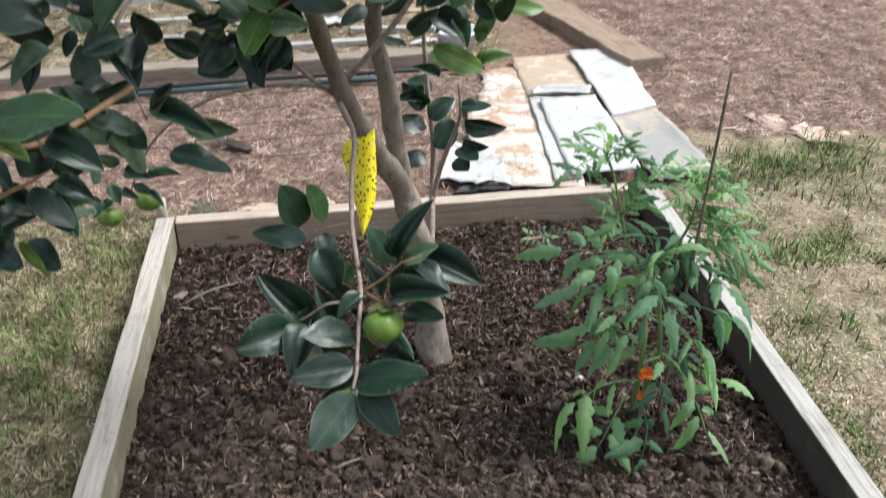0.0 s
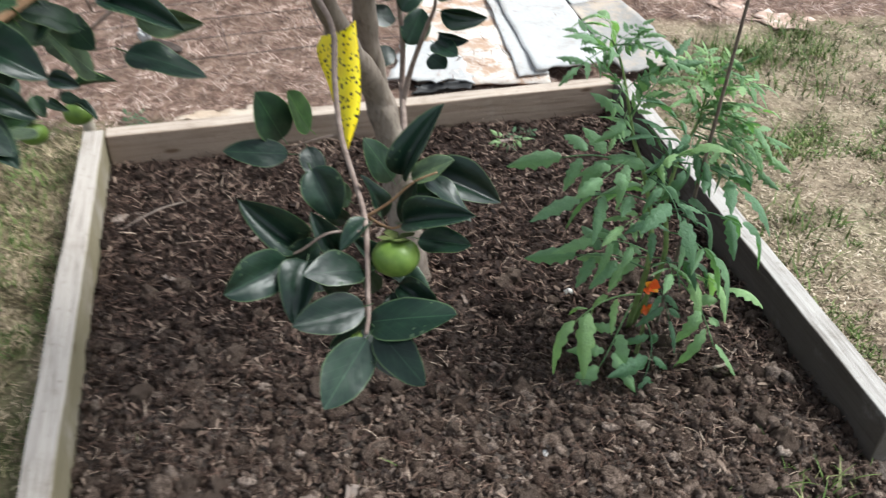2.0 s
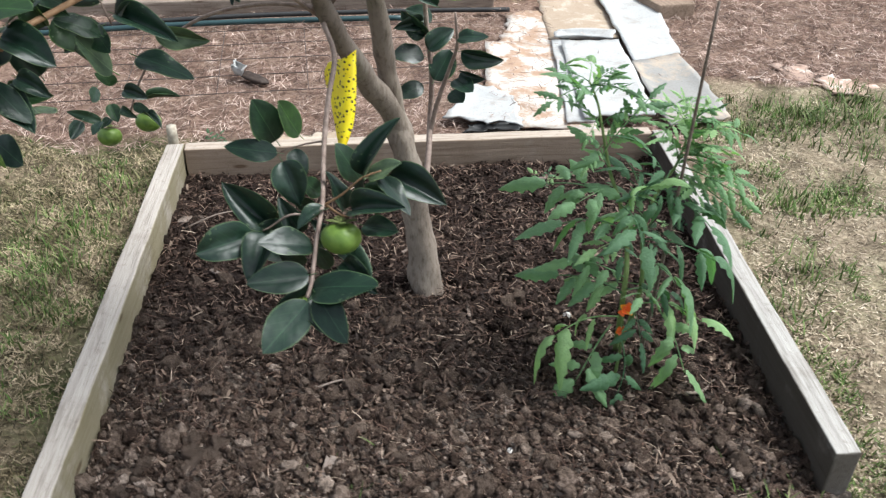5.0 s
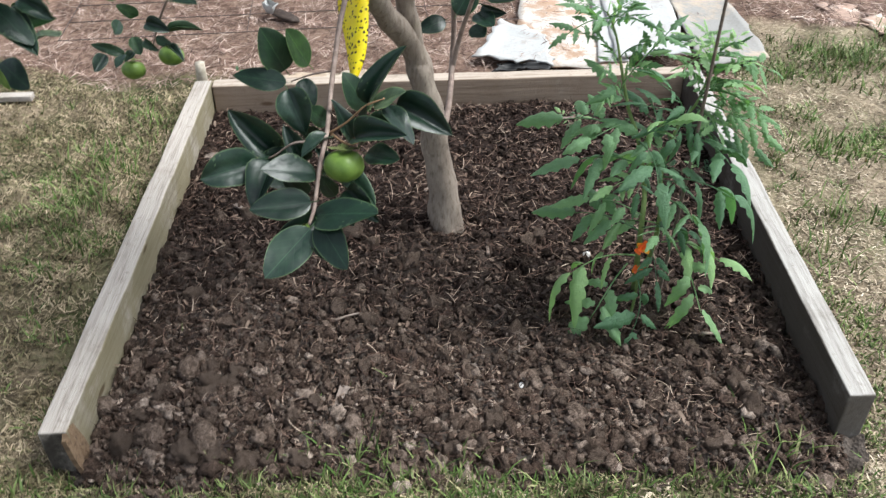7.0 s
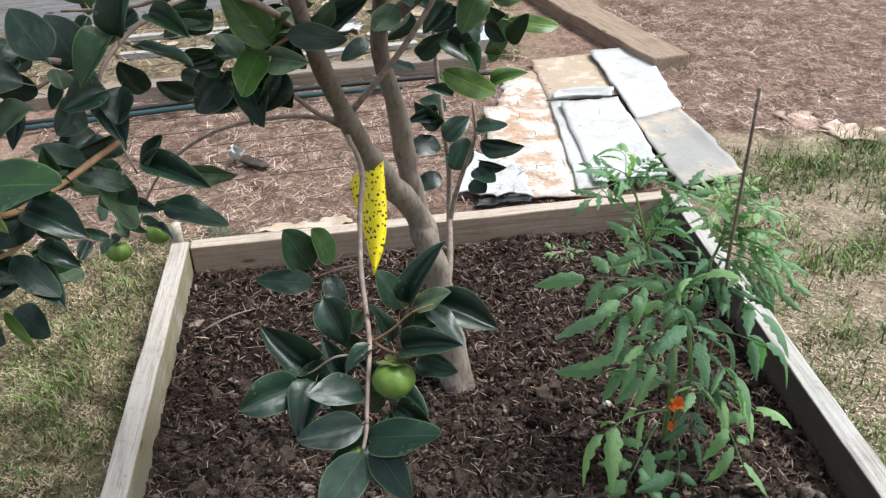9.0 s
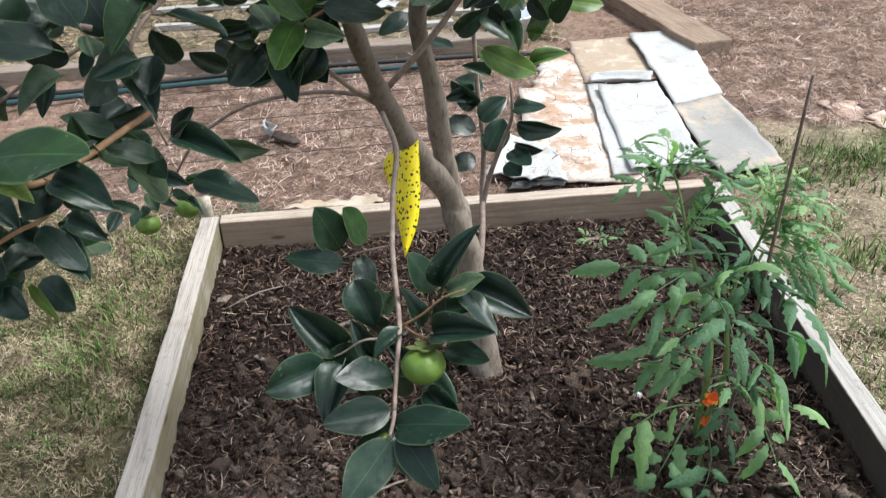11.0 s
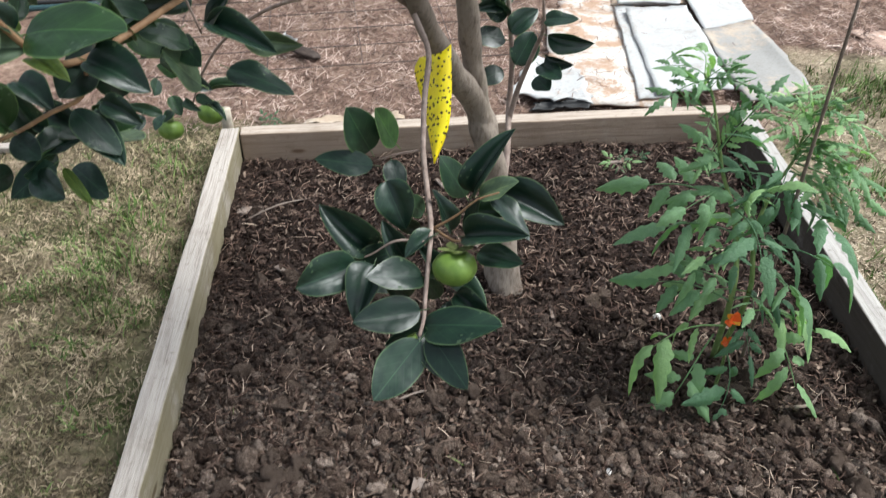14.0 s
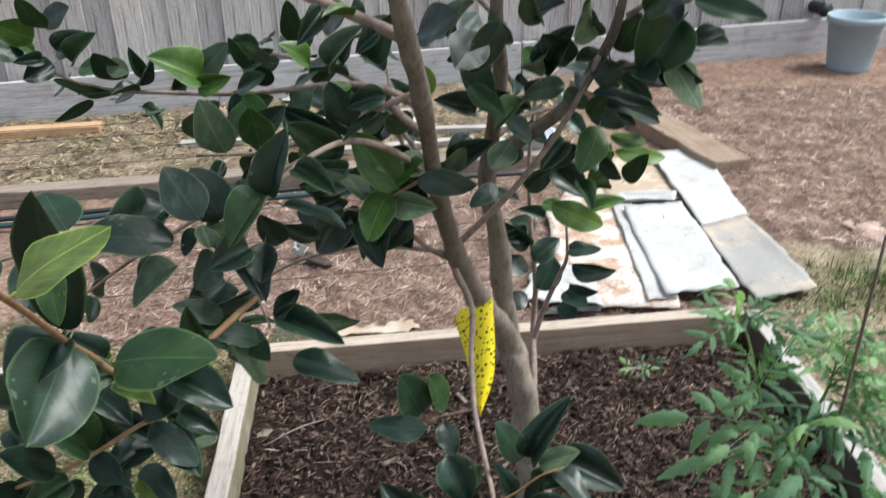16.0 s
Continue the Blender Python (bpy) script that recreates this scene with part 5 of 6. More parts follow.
leaf((-0.250, 1.450, 1.054), (-0.263, 1.427, 1.096), 0.6, -27, MID_LEAF)
leaf((-0.138, 1.460, 1.077), (-0.162, 1.432, 1.124), 0.6, -78)
leaf((-0.072, 1.450, 1.181), (-0.020, 1.400, 1.213), 0.5, 35)
# the thin stem behind the trunk
tube("branch", [(-0.036, 1.700, 0.190), (-0.020, 1.810, 0.270), (-0.020, 1.905, 0.360), (-0.018, 1.913, 0.480), (-0.033, 1.915, 0.633), (-0.040, 1.900, 0.800), (-0.030, 1.870, 0.950)], 0.0085, 0.004, TWIG, tree, "", 6, 5)
tube("branch", [(-0.020, 1.895, 0.330), (0.000, 1.890, 0.420), (0.030, 1.870, 0.520), (0.045, 1.850, 0.580), (0.040, 1.840, 0.660)], 0.007, 0.003, TWIG, tree, "", 6, 5)
leaf((0.056, 1.840, 0.568), (0.156, 1.821, 0.544), 0.45, 62)
leaf((0.044, 1.850, 0.598), (0.117, 1.826, 0.620), 0.5, 6)
leaf((0.055, 1.850, 0.515), (0.102, 1.797, 0.514), 0.45, 74)
leaf((0.042, 1.840, 0.499), (0.091, 1.778, 0.493), 0.6, 0)
leaf((0.035, 1.840, 0.470), (0.069, 1.789, 0.460), 0.7, 18)
leaf((-0.037, 1.900, 0.456), (-0.088, 1.842, 0.458), 0.6, -20)
leaf((-0.035, 1.900, 0.529), (-0.090, 1.859, 0.570), 0.65, 2)
leaf((-0.021, 1.880, 0.552), (0.032, 1.904, 0.609), 0.6, 3)
leaf((-0.033, 1.920, 0.576), (-0.088, 1.897, 0.629), 0.6, -61)
leaf((-0.010, 1.900, 0.470), (0.031, 1.932, 0.541), 0.7, 25)
leaf((-0.039, 1.930, 0.600), (-0.095, 1.877, 0.611), 0.5, -29)
leaf((-0.020, 1.950, 0.605), (-0.075, 1.908, 0.645), 0.5, -22)
leaf((-0.005, 1.900, 0.652), (-0.053, 1.864, 0.694), 0.4, -22)
leaf((0.032, 1.800, 0.710), (-0.014, 1.767, 0.742), 0.35, -45, YOUNG_LEAF)
leaf((0.078, 1.750, 0.781), (0.118, 1.775, 0.875), 0.5, -33, YOUNG_LEAF)
leaf((0.056, 1.750, 0.828), (0.002, 1.714, 0.875), 0.6, -32)
leaf((0.109, 1.700, 0.881), (0.209, 1.682, 0.862), 0.3, 55, YOUNG_LEAF)
leaf((0.046, 1.800, 0.824), (-0.011, 1.745, 0.815), 0.5, -3)
leaf((0.080, 1.800, 0.715), (0.149, 1.789, 0.754), 0.5, 14, YOUNG_LEAF)
leaf((0.114, 1.800, 0.822), (0.069, 1.783, 0.886), 0.5, -52)
# the back spray with two more fruits
tube("branch", [(-0.178, 1.454, 0.790), (-0.300, 1.500, 0.780), (-0.450, 1.580, 0.720), (-0.580, 1.660, 0.620), (-0.660, 1.710, 0.520), (-0.700, 1.720, 0.440)], 0.005, 0.002, TWIG, tree, "", 6, 5)
leaf((-0.655, 1.710, 0.477), (-0.583, 1.748, 0.492), 0.3, -12, MID_LEAF)
leaf((-0.759, 1.690, 0.428), (-0.828, 1.666, 0.463), 0.3, -27)
leaf((-0.696, 1.700, 0.502), (-0.639, 1.680, 0.500), 0.6, 17)
leaf((-0.734, 1.700, 0.467), (-0.702, 1.656, 0.440), 0.5, -8, MID_LEAF)
leaf((-0.747, 1.680, 0.515), (-0.745, 1.634, 0.497), 0.6, -51)
leaf((-0.688, 1.660, 0.539), (-0.709, 1.620, 0.567), 0.5, -74, MID_LEAF)
leaf((-0.689, 1.720, 0.460), (-0.657, 1.701, 0.450), 0.6, 42)
leaf((-0.737, 1.690, 0.436), (-0.744, 1.656, 0.431), 0.6, -15)
fruit((-0.675, 1.75, 0.402), 0.029)
fruit((-0.752, 1.7, 0.385), 0.027)
leaf((-0.667, 1.720, 0.436), (-0.620, 1.698, 0.429), 0.5, -22)
leaf((-0.790, 1.660, 0.440), (-0.795, 1.602, 0.426), 0.5, -18)
leaf((-0.698, 1.680, 0.470), (-0.665, 1.656, 0.456), 0.5, 40)
leaf((-0.743, 1.660, 0.443), (-0.751, 1.614, 0.436), 0.5, 18)

# sprays of the upper crown; those climbing past z 1.4 are unseen, added for shade
spray([(-0.204, 1.2, 1.12), (-0.25, 1.23, 1.135), (-0.32, 1.27, 1.133), (-0.443, 1.3, 1.113), (-0.56, 1.3, 1.114), (-0.676, 1.3, 1.126), (-0.8, 1.28, 1.2)], 0.006, 0.002, 16, 0.055, 11)
spray([(-0.213, 1.12, 1.225), (-0.273, 1.12, 1.253), (-0.4, 1.1, 1.31), (-0.55, 1.06, 1.38)], 0.009, 0.003, 12, 0.05, 12)
spray([(-0.203, 1.24, 1.07), (-0.32, 1.33, 1.13), (-0.45, 1.45, 1.13), (-0.52, 1.56, 1.12)], 0.006, 0.002, 12, 0.055, 13)
spray([(-0.22, 1.08, 1.3), (-0.18, 1.25, 1.4), (-0.1, 1.38, 1.5), (0.02, 1.45, 1.6)], 0.006, 0.002, 10, 0.07, 14)
spray([(-0.1, 1.53, 1.15), (-0.18, 1.6, 1.22), (-0.25, 1.7, 1.27), (-0.3, 1.82, 1.3)], 0.006, 0.002, 12, 0.06, 15)
spray([(-0.09, 1.5, 1.3), (0.02, 1.5, 1.4), (0.15, 1.5, 1.46), (0.3, 1.48, 1.5)], 0.007, 0.002, 14, 0.085, 16)
spray([(0.075, 1.45, 1.18), (0.16, 1.42, 1.24), (0.26, 1.36, 1.26)], 0.005, 0.002, 8, 0.09, 17)
spray([(-0.24, 1.04, 1.42), (-0.4, 1.1, 1.6), (-0.5, 1.05, 1.7)], 0.006, 0.002, 12, 0.085, 18)
spray([(-0.08, 1.5, 1.5), (-0.05, 1.55, 1.68), (0.0, 1.6, 1.82)], 0.006, 0.002, 12, 0.085, 19)
spray([(-0.12, 1.56, 1.0), (-0.03, 1.62, 1.04), (0.03, 1.72, 1.06)], 0.005, 0.002, 8, 0.075, 20)
spray([(-0.45, 1.06, 1.04), (-0.52, 1.06, 1.05), (-0.62, 1.02, 1.02), (-0.7, 1.0, 1.0)], 0.004, 0.002, 10, 0.08, 21)

spray([(-0.2, 1.3, 0.99), (-0.26, 1.42, 1.02), (-0.34, 1.54, 1.02), (-0.42, 1.64, 1.0)], 0.005, 0.002, 8, 0.06, 31)
spray([(-0.19, 1.37, 0.9), (-0.27, 1.5, 0.98), (-0.3, 1.62, 1.06), (-0.34, 1.75, 1.1)], 0.005, 0.002, 7, 0.058, 32)
spray([(-0.205, 1.18, 1.15), (-0.3, 1.22, 1.1), (-0.4, 1.22, 1.06), (-0.5, 1.2, 1.06)], 0.005, 0.002, 7, 0.06, 33)
spray([(-0.12, 1.57, 0.95), (-0.05, 1.62, 0.98), (0.04, 1.66, 0.98), (0.1, 1.68, 0.97)], 0.005, 0.002, 8, 0.065, 34)
spray([(-0.108, 1.535, 1.08), (-0.16, 1.62, 1.1), (-0.2, 1.72, 1.12)], 0.005, 0.002, 8, 0.06, 35)
spray([(0.02, 1.53, 1.06), (0.06, 1.46, 1.1), (0.12, 1.4, 1.13)], 0.004, 0.002, 7, 0.075, 36)
spray([(-0.35, 1.16, 1.07), (-0.45, 1.15, 1.02), (-0.55, 1.1, 0.97), (-0.62, 1.05, 0.93)], 0.004, 0.002, 7, 0.055, 37)


# the crown goes on above, out of view: sprays added to shade the bed
r = random.Random(77)
for k in range(9):
    a = k * 2.4
    top = Vector((-0.16 + 0.1 * math.cos(a), 1.3 + 0.14 * math.sin(a), 1.45 + 0.03 * k))
    way = Vector((math.cos(a), math.sin(a) * 0.9 + 0.12, r.uniform(0.05, 0.5)))
    reach = r.uniform(0.45, 0.75)
    spray([tuple(top), tuple(top + way * reach * 0.35), tuple(top + way * reach * 0.7 + Vector((0, 0, 0.04))), tuple(top + way * reach)], 0.007, 0.002, 15, 0.095, 60 + k, 0.04, 0.1)
tube("limb", [(-0.24, 1.04, 1.42), (-0.22, 1.12, 1.6), (-0.17, 1.25, 1.9)], 0.01, 0.004, BARK, tree, "", 10, 5)
tube("limb", [(-0.1, 1.48, 1.45), (-0.12, 1.44, 1.65), (-0.14, 1.4, 1.95)], 0.012, 0.004, BARK, tree, "", 10, 5)

# ---- yellow sticky trap ----
def trap_material():
    m = Mat("yellow_sticky_card", 0.45, 0.4)
    base = m.ramp(m.noise(30, 3), [(0.3, (0.82, 0.62, 0.004)), (0.7, (0.88, 0.74, 0.01))])
    dots = m.math("SUBTRACT", 1.0, m.step(m.math("SUBTRACT", m.voronoi(135), m.math("MULTIPLY", m.noise(85, 2), 0.55)), -0.02, 0.1))
    some = m.step(m.noise(60, 3), 0.34, 0.42)
    return m.color(m.mix(m.math("MULTIPLY", dots, some), base, (0.05, 0.035, 0.01))).m


def trap():
    """A folded card that hangs by its corner from the low branch, shaped to fit the camera's view."""
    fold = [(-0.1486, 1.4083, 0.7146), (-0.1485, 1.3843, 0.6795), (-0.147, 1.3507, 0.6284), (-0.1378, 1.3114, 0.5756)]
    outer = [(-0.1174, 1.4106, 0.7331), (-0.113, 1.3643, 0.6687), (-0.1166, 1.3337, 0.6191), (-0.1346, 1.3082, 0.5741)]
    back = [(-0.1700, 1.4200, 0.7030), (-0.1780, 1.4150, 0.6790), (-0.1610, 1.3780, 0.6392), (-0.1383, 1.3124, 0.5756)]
    rows = 12
    verts, faces = [], []
    cf, co, cb = (curve_points(p, 4) for p in (fold, outer, back))
    for a, b, c in zip(cb, cf, co):
        for k in range(4):
            verts.append(tuple(a.lerp(b, k / 4)))
        for k in range(6):
            q = b.lerp(c, k / 5)
            verts.append((q.x, q.y - 0.012 * math.sin(math.pi * k / 5), q.z))
    w = 10
    for j in range(rows):
        for k in range(w - 1):
            i = j * w + k
            faces.append((i, i + 1, i + w + 1, i + w))
    ob = from_data("sticky_trap", verts, faces, trap_material())
    md = ob.modifiers.new("thick", "SOLIDIFY")
    md.thickness = 0.0008
    tagged(ob, "bright yellow sticky trap card with black specks on a branch", "insect trap")


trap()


# ---- tomato ----
def tomato_material(name, stops):
    m = Mat(name, 0.5, 0.5)
    c = m.ramp(m.each(), stops)
    f = m.noise(9, 5, 0.6)
    c = m.mix(f, m.mix(1.0, c, (0.7, 0.72, 0.75), "MULTIPLY"), m.mix(1.0, c, (1.3, 1.3, 1.2), "MULTIPLY"))
    m.color(c).bump(m.noise(30, 4), 0.5, 0.01)
    tr = m.n.new("ShaderNodeBsdfTranslucent")
    m.l.new(m.mix(1.0, c, (1.5, 1.8, 0.8), "MULTIPLY"), tr.inputs["Color"])
    mx = m.n.new("ShaderNodeMixShader")
    mx.inputs[0].default_value = 0.3
    m.l.new(m.b.outputs[0], mx.inputs[1])
    m.l.new(tr.outputs[0], mx.inputs[2])
    m.l.new(mx.outputs[0], m.n["Material Output"].inputs["Surface"])
    return m.m


TOMATO = tomato_material("matt_tomato_leaf", [(0.0, (0.045, 0.11, 0.058)), (0.4, (0.1, 0.2, 0.105)), (0.75, (0.175, 0.3, 0.148)), (1.0, (0.25, 0.39, 0.17))])
NEW_TOMATO = tomato_material("bright_new_tomato_leaf", [(0.0, (0.075, 0.155, 0.075)), (0.4, (0.135, 0.25, 0.115)), (0.75, (0.21, 0.34, 0.155)), (1.0, (0.29, 0.43, 0.2))])


def tomato_leaf_mesh(k, fine=False):
    """A compound leaf along x from 0 to 1: an arched stalk with toothed leaflets, large and limp, or fine and upright on new growth."""
    r = random.Random(k + 50)
    arch = lambda x: Vector((x, 0.05 * math.sin(3 * x + k), 0.1 * math.sin(math.pi * x) - 0.16 * x * x))
    verts, faces = tube_data([arch(x) for x in (0, 0.25, 0.5, 0.75, 0.9)], 0.013, 0.006, 5, 2)
    verts, faces = list(verts), list(faces)
    spots = [(0.82, r.uniform(-0.3, 0.3), 0.36 if fine else 0.66)]
    for x, size in ((0.2, 0.28), (0.36, 0.34), (0.52, 0.36), (0.68, 0.34)) if fine else ((0.34, 0.46), (0.64, 0.58)):
        spots += [(x + r.uniform(-0.05, 0.05), s * r.uniform(0.65, 1.3), size * r.uniform(0.75, 1.2)) for s in (1, -1)]
    for x, ang, size in spots:
        base, sag, curl, turn = arch(x), r.uniform(0.0, 0.9) if fine else r.uniform(0.4, 1.9), r.uniform(0.1, 0.9), r.uniform(-0.7, 0.7)
        d, n0 = Vector((math.cos(ang), math.sin(ang), r.uniform(-0.25, 0.3))).normalized(), len(verts)
        s = Vector((-math.sin(ang), math.cos(ang), turn)).normalized()
        nu, wide, ph = 14, r.uniform(0.18, 0.25), r.uniform(0, 2)
        for i in range(nu + 1):
            t = i / nu
            lobe = 1 + (0.45 if fine else 0.26) * math.sin(t * 27 + ph) * (1 - 0.4 * t)
            w = max(0.005, wide * 1.9 * t ** 0.6 * (1 - t) ** 0.85 * lobe) if 0 < i < nu else 0.005
            c = base + d * size * (t * (1 - 0.2 * sag * t) + 0.1) + Vector((0, 0, -0.6 * sag * size * t * t))
            for v in (-1, -0.5, 0, 0.5, 1):
                back = d * -0.09 * abs(v) * w * 4 * size
                verts.append(tuple(c + back + s * w * v * size + Vector((0, 0, (0.25 * abs(v) - curl * v * v) * w * size))))
        for i in range(nu):
            for j in range(4):
                a = n0 + i * 5 + j
                faces.append((a, a + 5, a + 6, a + 1))
    me = bpy.data.meshes.new("leaf")
    me.from_pydata(verts, [], faces)
    me.polygons.foreach_set("use_smooth", [True] * len(me.polygons))
    me.materials.append(NEW_TOMATO if fine else TOMATO)
    return me


TOMATO_LEAVES = [tomato_leaf_mesh(k) for k in range(6)]
FINE_LEAVES = [tomato_leaf_mesh(k + 20, True) for k in range(5)]
tomato = thing("tomato_plant", "staked young tomato plant with soft grey-green leaves", "plant")


def tomato_leaf(base, tip):
    count[0] += 1
    high = count[0] % 5 and base[2] > 0.49 or (base[2] > 0.43 and base[0] > 0.5)
    ob = new("leaf", FINE_LEAVES[count[0] % 5] if high else TOMATO_LEAVES[count[0] % 6])
    ob.parent = tomato
    ob.matrix_world = aligned(base, tip, 1.0, (count[0] * 37) % 50 - 25, Vector((0.25, -0.2, 0.9)))


tube("stem", [(0.443, 1.481, 0.000), (0.425, 1.410, 0.235), (0.421, 1.430, 0.320), (0.398, 1.450, 0.412), (0.370, 1.460, 0.480), (0.348, 1.470, 0.558), (0.331, 1.485, 0.618), (0.311, 1.490, 0.659)], 0.0065, 0.0015, TOMATO_STEM, tomato, "", 7)
tube("stem", [(0.455, 1.491, 0.000), (0.463, 1.430, 0.224), (0.455, 1.460, 0.344), (0.479, 1.500, 0.420), (0.515, 1.540, 0.458), (0.531, 1.560, 0.511), (0.542, 1.580, 0.551)], 0.006, 0.0015, TOMATO_STEM, tomato, "", 7)
tomato_leaf((0.387, 1.460, 0.418), (0.230, 1.476, 0.446))
tomato_leaf((0.342, 1.470, 0.569), (0.255, 1.455, 0.650))
tomato_leaf((0.334, 1.480, 0.610), (0.272, 1.453, 0.683))
tomato_leaf((0.360, 1.460, 0.528), (0.431, 1.498, 0.648))
tomato_leaf((0.373, 1.460, 0.480), (0.315, 1.440, 0.559))
tomato_leaf((0.428, 1.440, 0.354), (0.270, 1.459, 0.371))
tomato_leaf((0.419, 1.430, 0.333), (0.348, 1.380, 0.348))
tomato_leaf((0.461, 1.460, 0.330), (0.613, 1.410, 0.323))
tomato_leaf((0.475, 1.500, 0.407), (0.589, 1.403, 0.402))
tomato_leaf((0.521, 1.540, 0.459), (0.664, 1.473, 0.433))
tomato_leaf((0.531, 1.560, 0.511), (0.593, 1.492, 0.577))
tomato_leaf((0.523, 1.540, 0.478), (0.579, 1.440, 0.479))
tomato_leaf((0.427, 1.410, 0.221), (0.271, 1.436, 0.247))
tomato_leaf((0.423, 1.400, 0.161), (0.268, 1.381, 0.127))
tomato_leaf((0.414, 1.400, 0.137), (0.318, 1.318, 0.039))
tomato_leaf((0.426, 1.390, 0.131), (0.430, 1.290, 0.025))
tomato_leaf((0.475, 1.430, 0.180), (0.609, 1.393, 0.183))
tomato_leaf((0.499, 1.420, 0.175), (0.581, 1.317, 0.084))
tomato_leaf((0.450, 1.420, 0.186), (0.472, 1.331, 0.146))
tomato_leaf((0.462, 1.450, 0.281), (0.531, 1.343, 0.299))
tomato_leaf((0.465, 1.480, 0.385), (0.410, 1.456, 0.484))
tomato_leaf((0.487, 1.500, 0.434), (0.423, 1.468, 0.551))
tomato_leaf((0.519, 1.540, 0.471), (0.456, 1.525, 0.572))
tomato_leaf((0.534, 1.560, 0.536), (0.504, 1.538, 0.615))
tomato_leaf((0.536, 1.570, 0.531), (0.576, 1.526, 0.612))
tomato_leaf((0.517, 1.540, 0.452), (0.556, 1.444, 0.438))
tomato_leaf((0.356, 1.470, 0.535), (0.308, 1.406, 0.518))
tomato_leaf((0.405, 1.450, 0.399), (0.456, 1.405, 0.503))
tomato_leaf((0.529, 1.570, 0.494), (0.565, 1.524, 0.506))
tomato_leaf((0.479, 1.500, 0.420), (0.533, 1.434, 0.442))
tomato_leaf((0.456, 1.440, 0.329), (0.496, 1.395, 0.348))
tomato_leaf((0.499, 1.500, 0.466), (0.457, 1.417, 0.435))
tomato_leaf((0.325, 1.490, 0.627), (0.353, 1.462, 0.683))
tomato_leaf((0.395, 1.430, 0.424), (0.432, 1.309, 0.401))
tomato_leaf((0.371, 1.460, 0.455), (0.294, 1.378, 0.448))
tomato_leaf((0.527, 1.550, 0.491), (0.608, 1.452, 0.545))
tomato_leaf((0.521, 1.550, 0.466), (0.528, 1.514, 0.581))
tomato_leaf((0.507, 1.540, 0.445), (0.552, 1.489, 0.547))
tomato_leaf((0.536, 1.570, 0.519), (0.475, 1.541, 0.600))
tomato_leaf((0.524, 1.550, 0.479), (0.644, 1.461, 0.483))
tomato_leaf((0.345, 1.470, 0.581), (0.388, 1.433, 0.633))
tomato_leaf((0.339, 1.470, 0.592), (0.303, 1.412, 0.572))
tomato_leaf((0.464, 1.460, 0.344), (0.392, 1.433, 0.447))
tomato_leaf((0.352, 1.445, 0.520), (0.400, 1.480, 0.616))
tomato_leaf((0.518, 1.548, 0.436), (0.655, 1.476, 0.397))
tomato_leaf((0.483, 1.485, 0.442), (0.399, 1.449, 0.505))
tomato_leaf((0.532, 1.604, 0.531), (0.566, 1.567, 0.582))
tomato_leaf((0.511, 1.534, 0.487), (0.520, 1.525, 0.505))
tomato_leaf((0.532, 1.571, 0.472), (0.677, 1.514, 0.451))


stems = [curve_points(p, 6) for p in ([(0.443, 1.481, 0.0), (0.425, 1.41, 0.235), (0.398, 1.45, 0.412), (0.348, 1.47, 0.558)], [(0.455, 1.491, 0.0), (0.463, 1.43, 0.224), (0.479, 1.5, 0.42), (0.542, 1.58, 0.551)])]
for tip, n in (((0.316, 1.489, 0.65), 6), ((0.54, 1.578, 0.546), 6)):
    for k in range(n):
        a = k * 2.4 + 0.6
        tomato_leaf(tip, Vector(tip) + Vector((math.cos(a) * 0.8, math.sin(a) * 0.7 - 0.1, 0.45 - 0.12 * k)).normalized() * (0.07 + 0.012 * k))
r = random.Random(21)
for k in range(9):
    line = stems[k % 2]
    p = line[int(len(line) * (0.2 + 0.75 * r.random()))]
    a, size = k * 2.4 + r.uniform(-0.5, 0.5), r.uniform(0.08, 0.125)
    tomato_leaf(p, p + Vector((math.cos(a), math.sin(a) * 0.8 - 0.2, r.uniform(-0.5, 0.5))).normalized() * size)


def weed(x, y, z, size, n, label):
    """A low seedling: a rosette of small toothed leaves."""
    ob = thing("weed", label, "weed", "weeds", (x, y, z))
    r = random.Random(int(x * 1000))
    for k in range(n):
        a = k * 2.4 + r.uniform(-0.4, 0.4)
        lf = new("leaf", TOMATO_LEAVES[k % 6])
        lf.parent = ob
        lf.matrix_local = aligned((0, 0, 0), (math.cos(a) * size, math.sin(a) * size, size * r.uniform(0.2, 0.7)), 1.1, r.uniform(-20, 20), Vector((0, -0.3, 0.9))) @ Matrix.Diagonal((1, 1, 0.6, 1))


weed(0.303, 2.25, 0.0, 0.04, 5, "low green weed seedling on the soil by the back board")
weed(0.36, 2.3, 0.0, 0.028, 4, "small green weed seedling on the dark soil")
weed(-0.775, 2.437, -0.01, 0.035, 4, "small pale weed sprouting behind the back board")
weed(0.66, 2.03, 0.0, 0.035, 4, "small green weed at the foot of the side board")


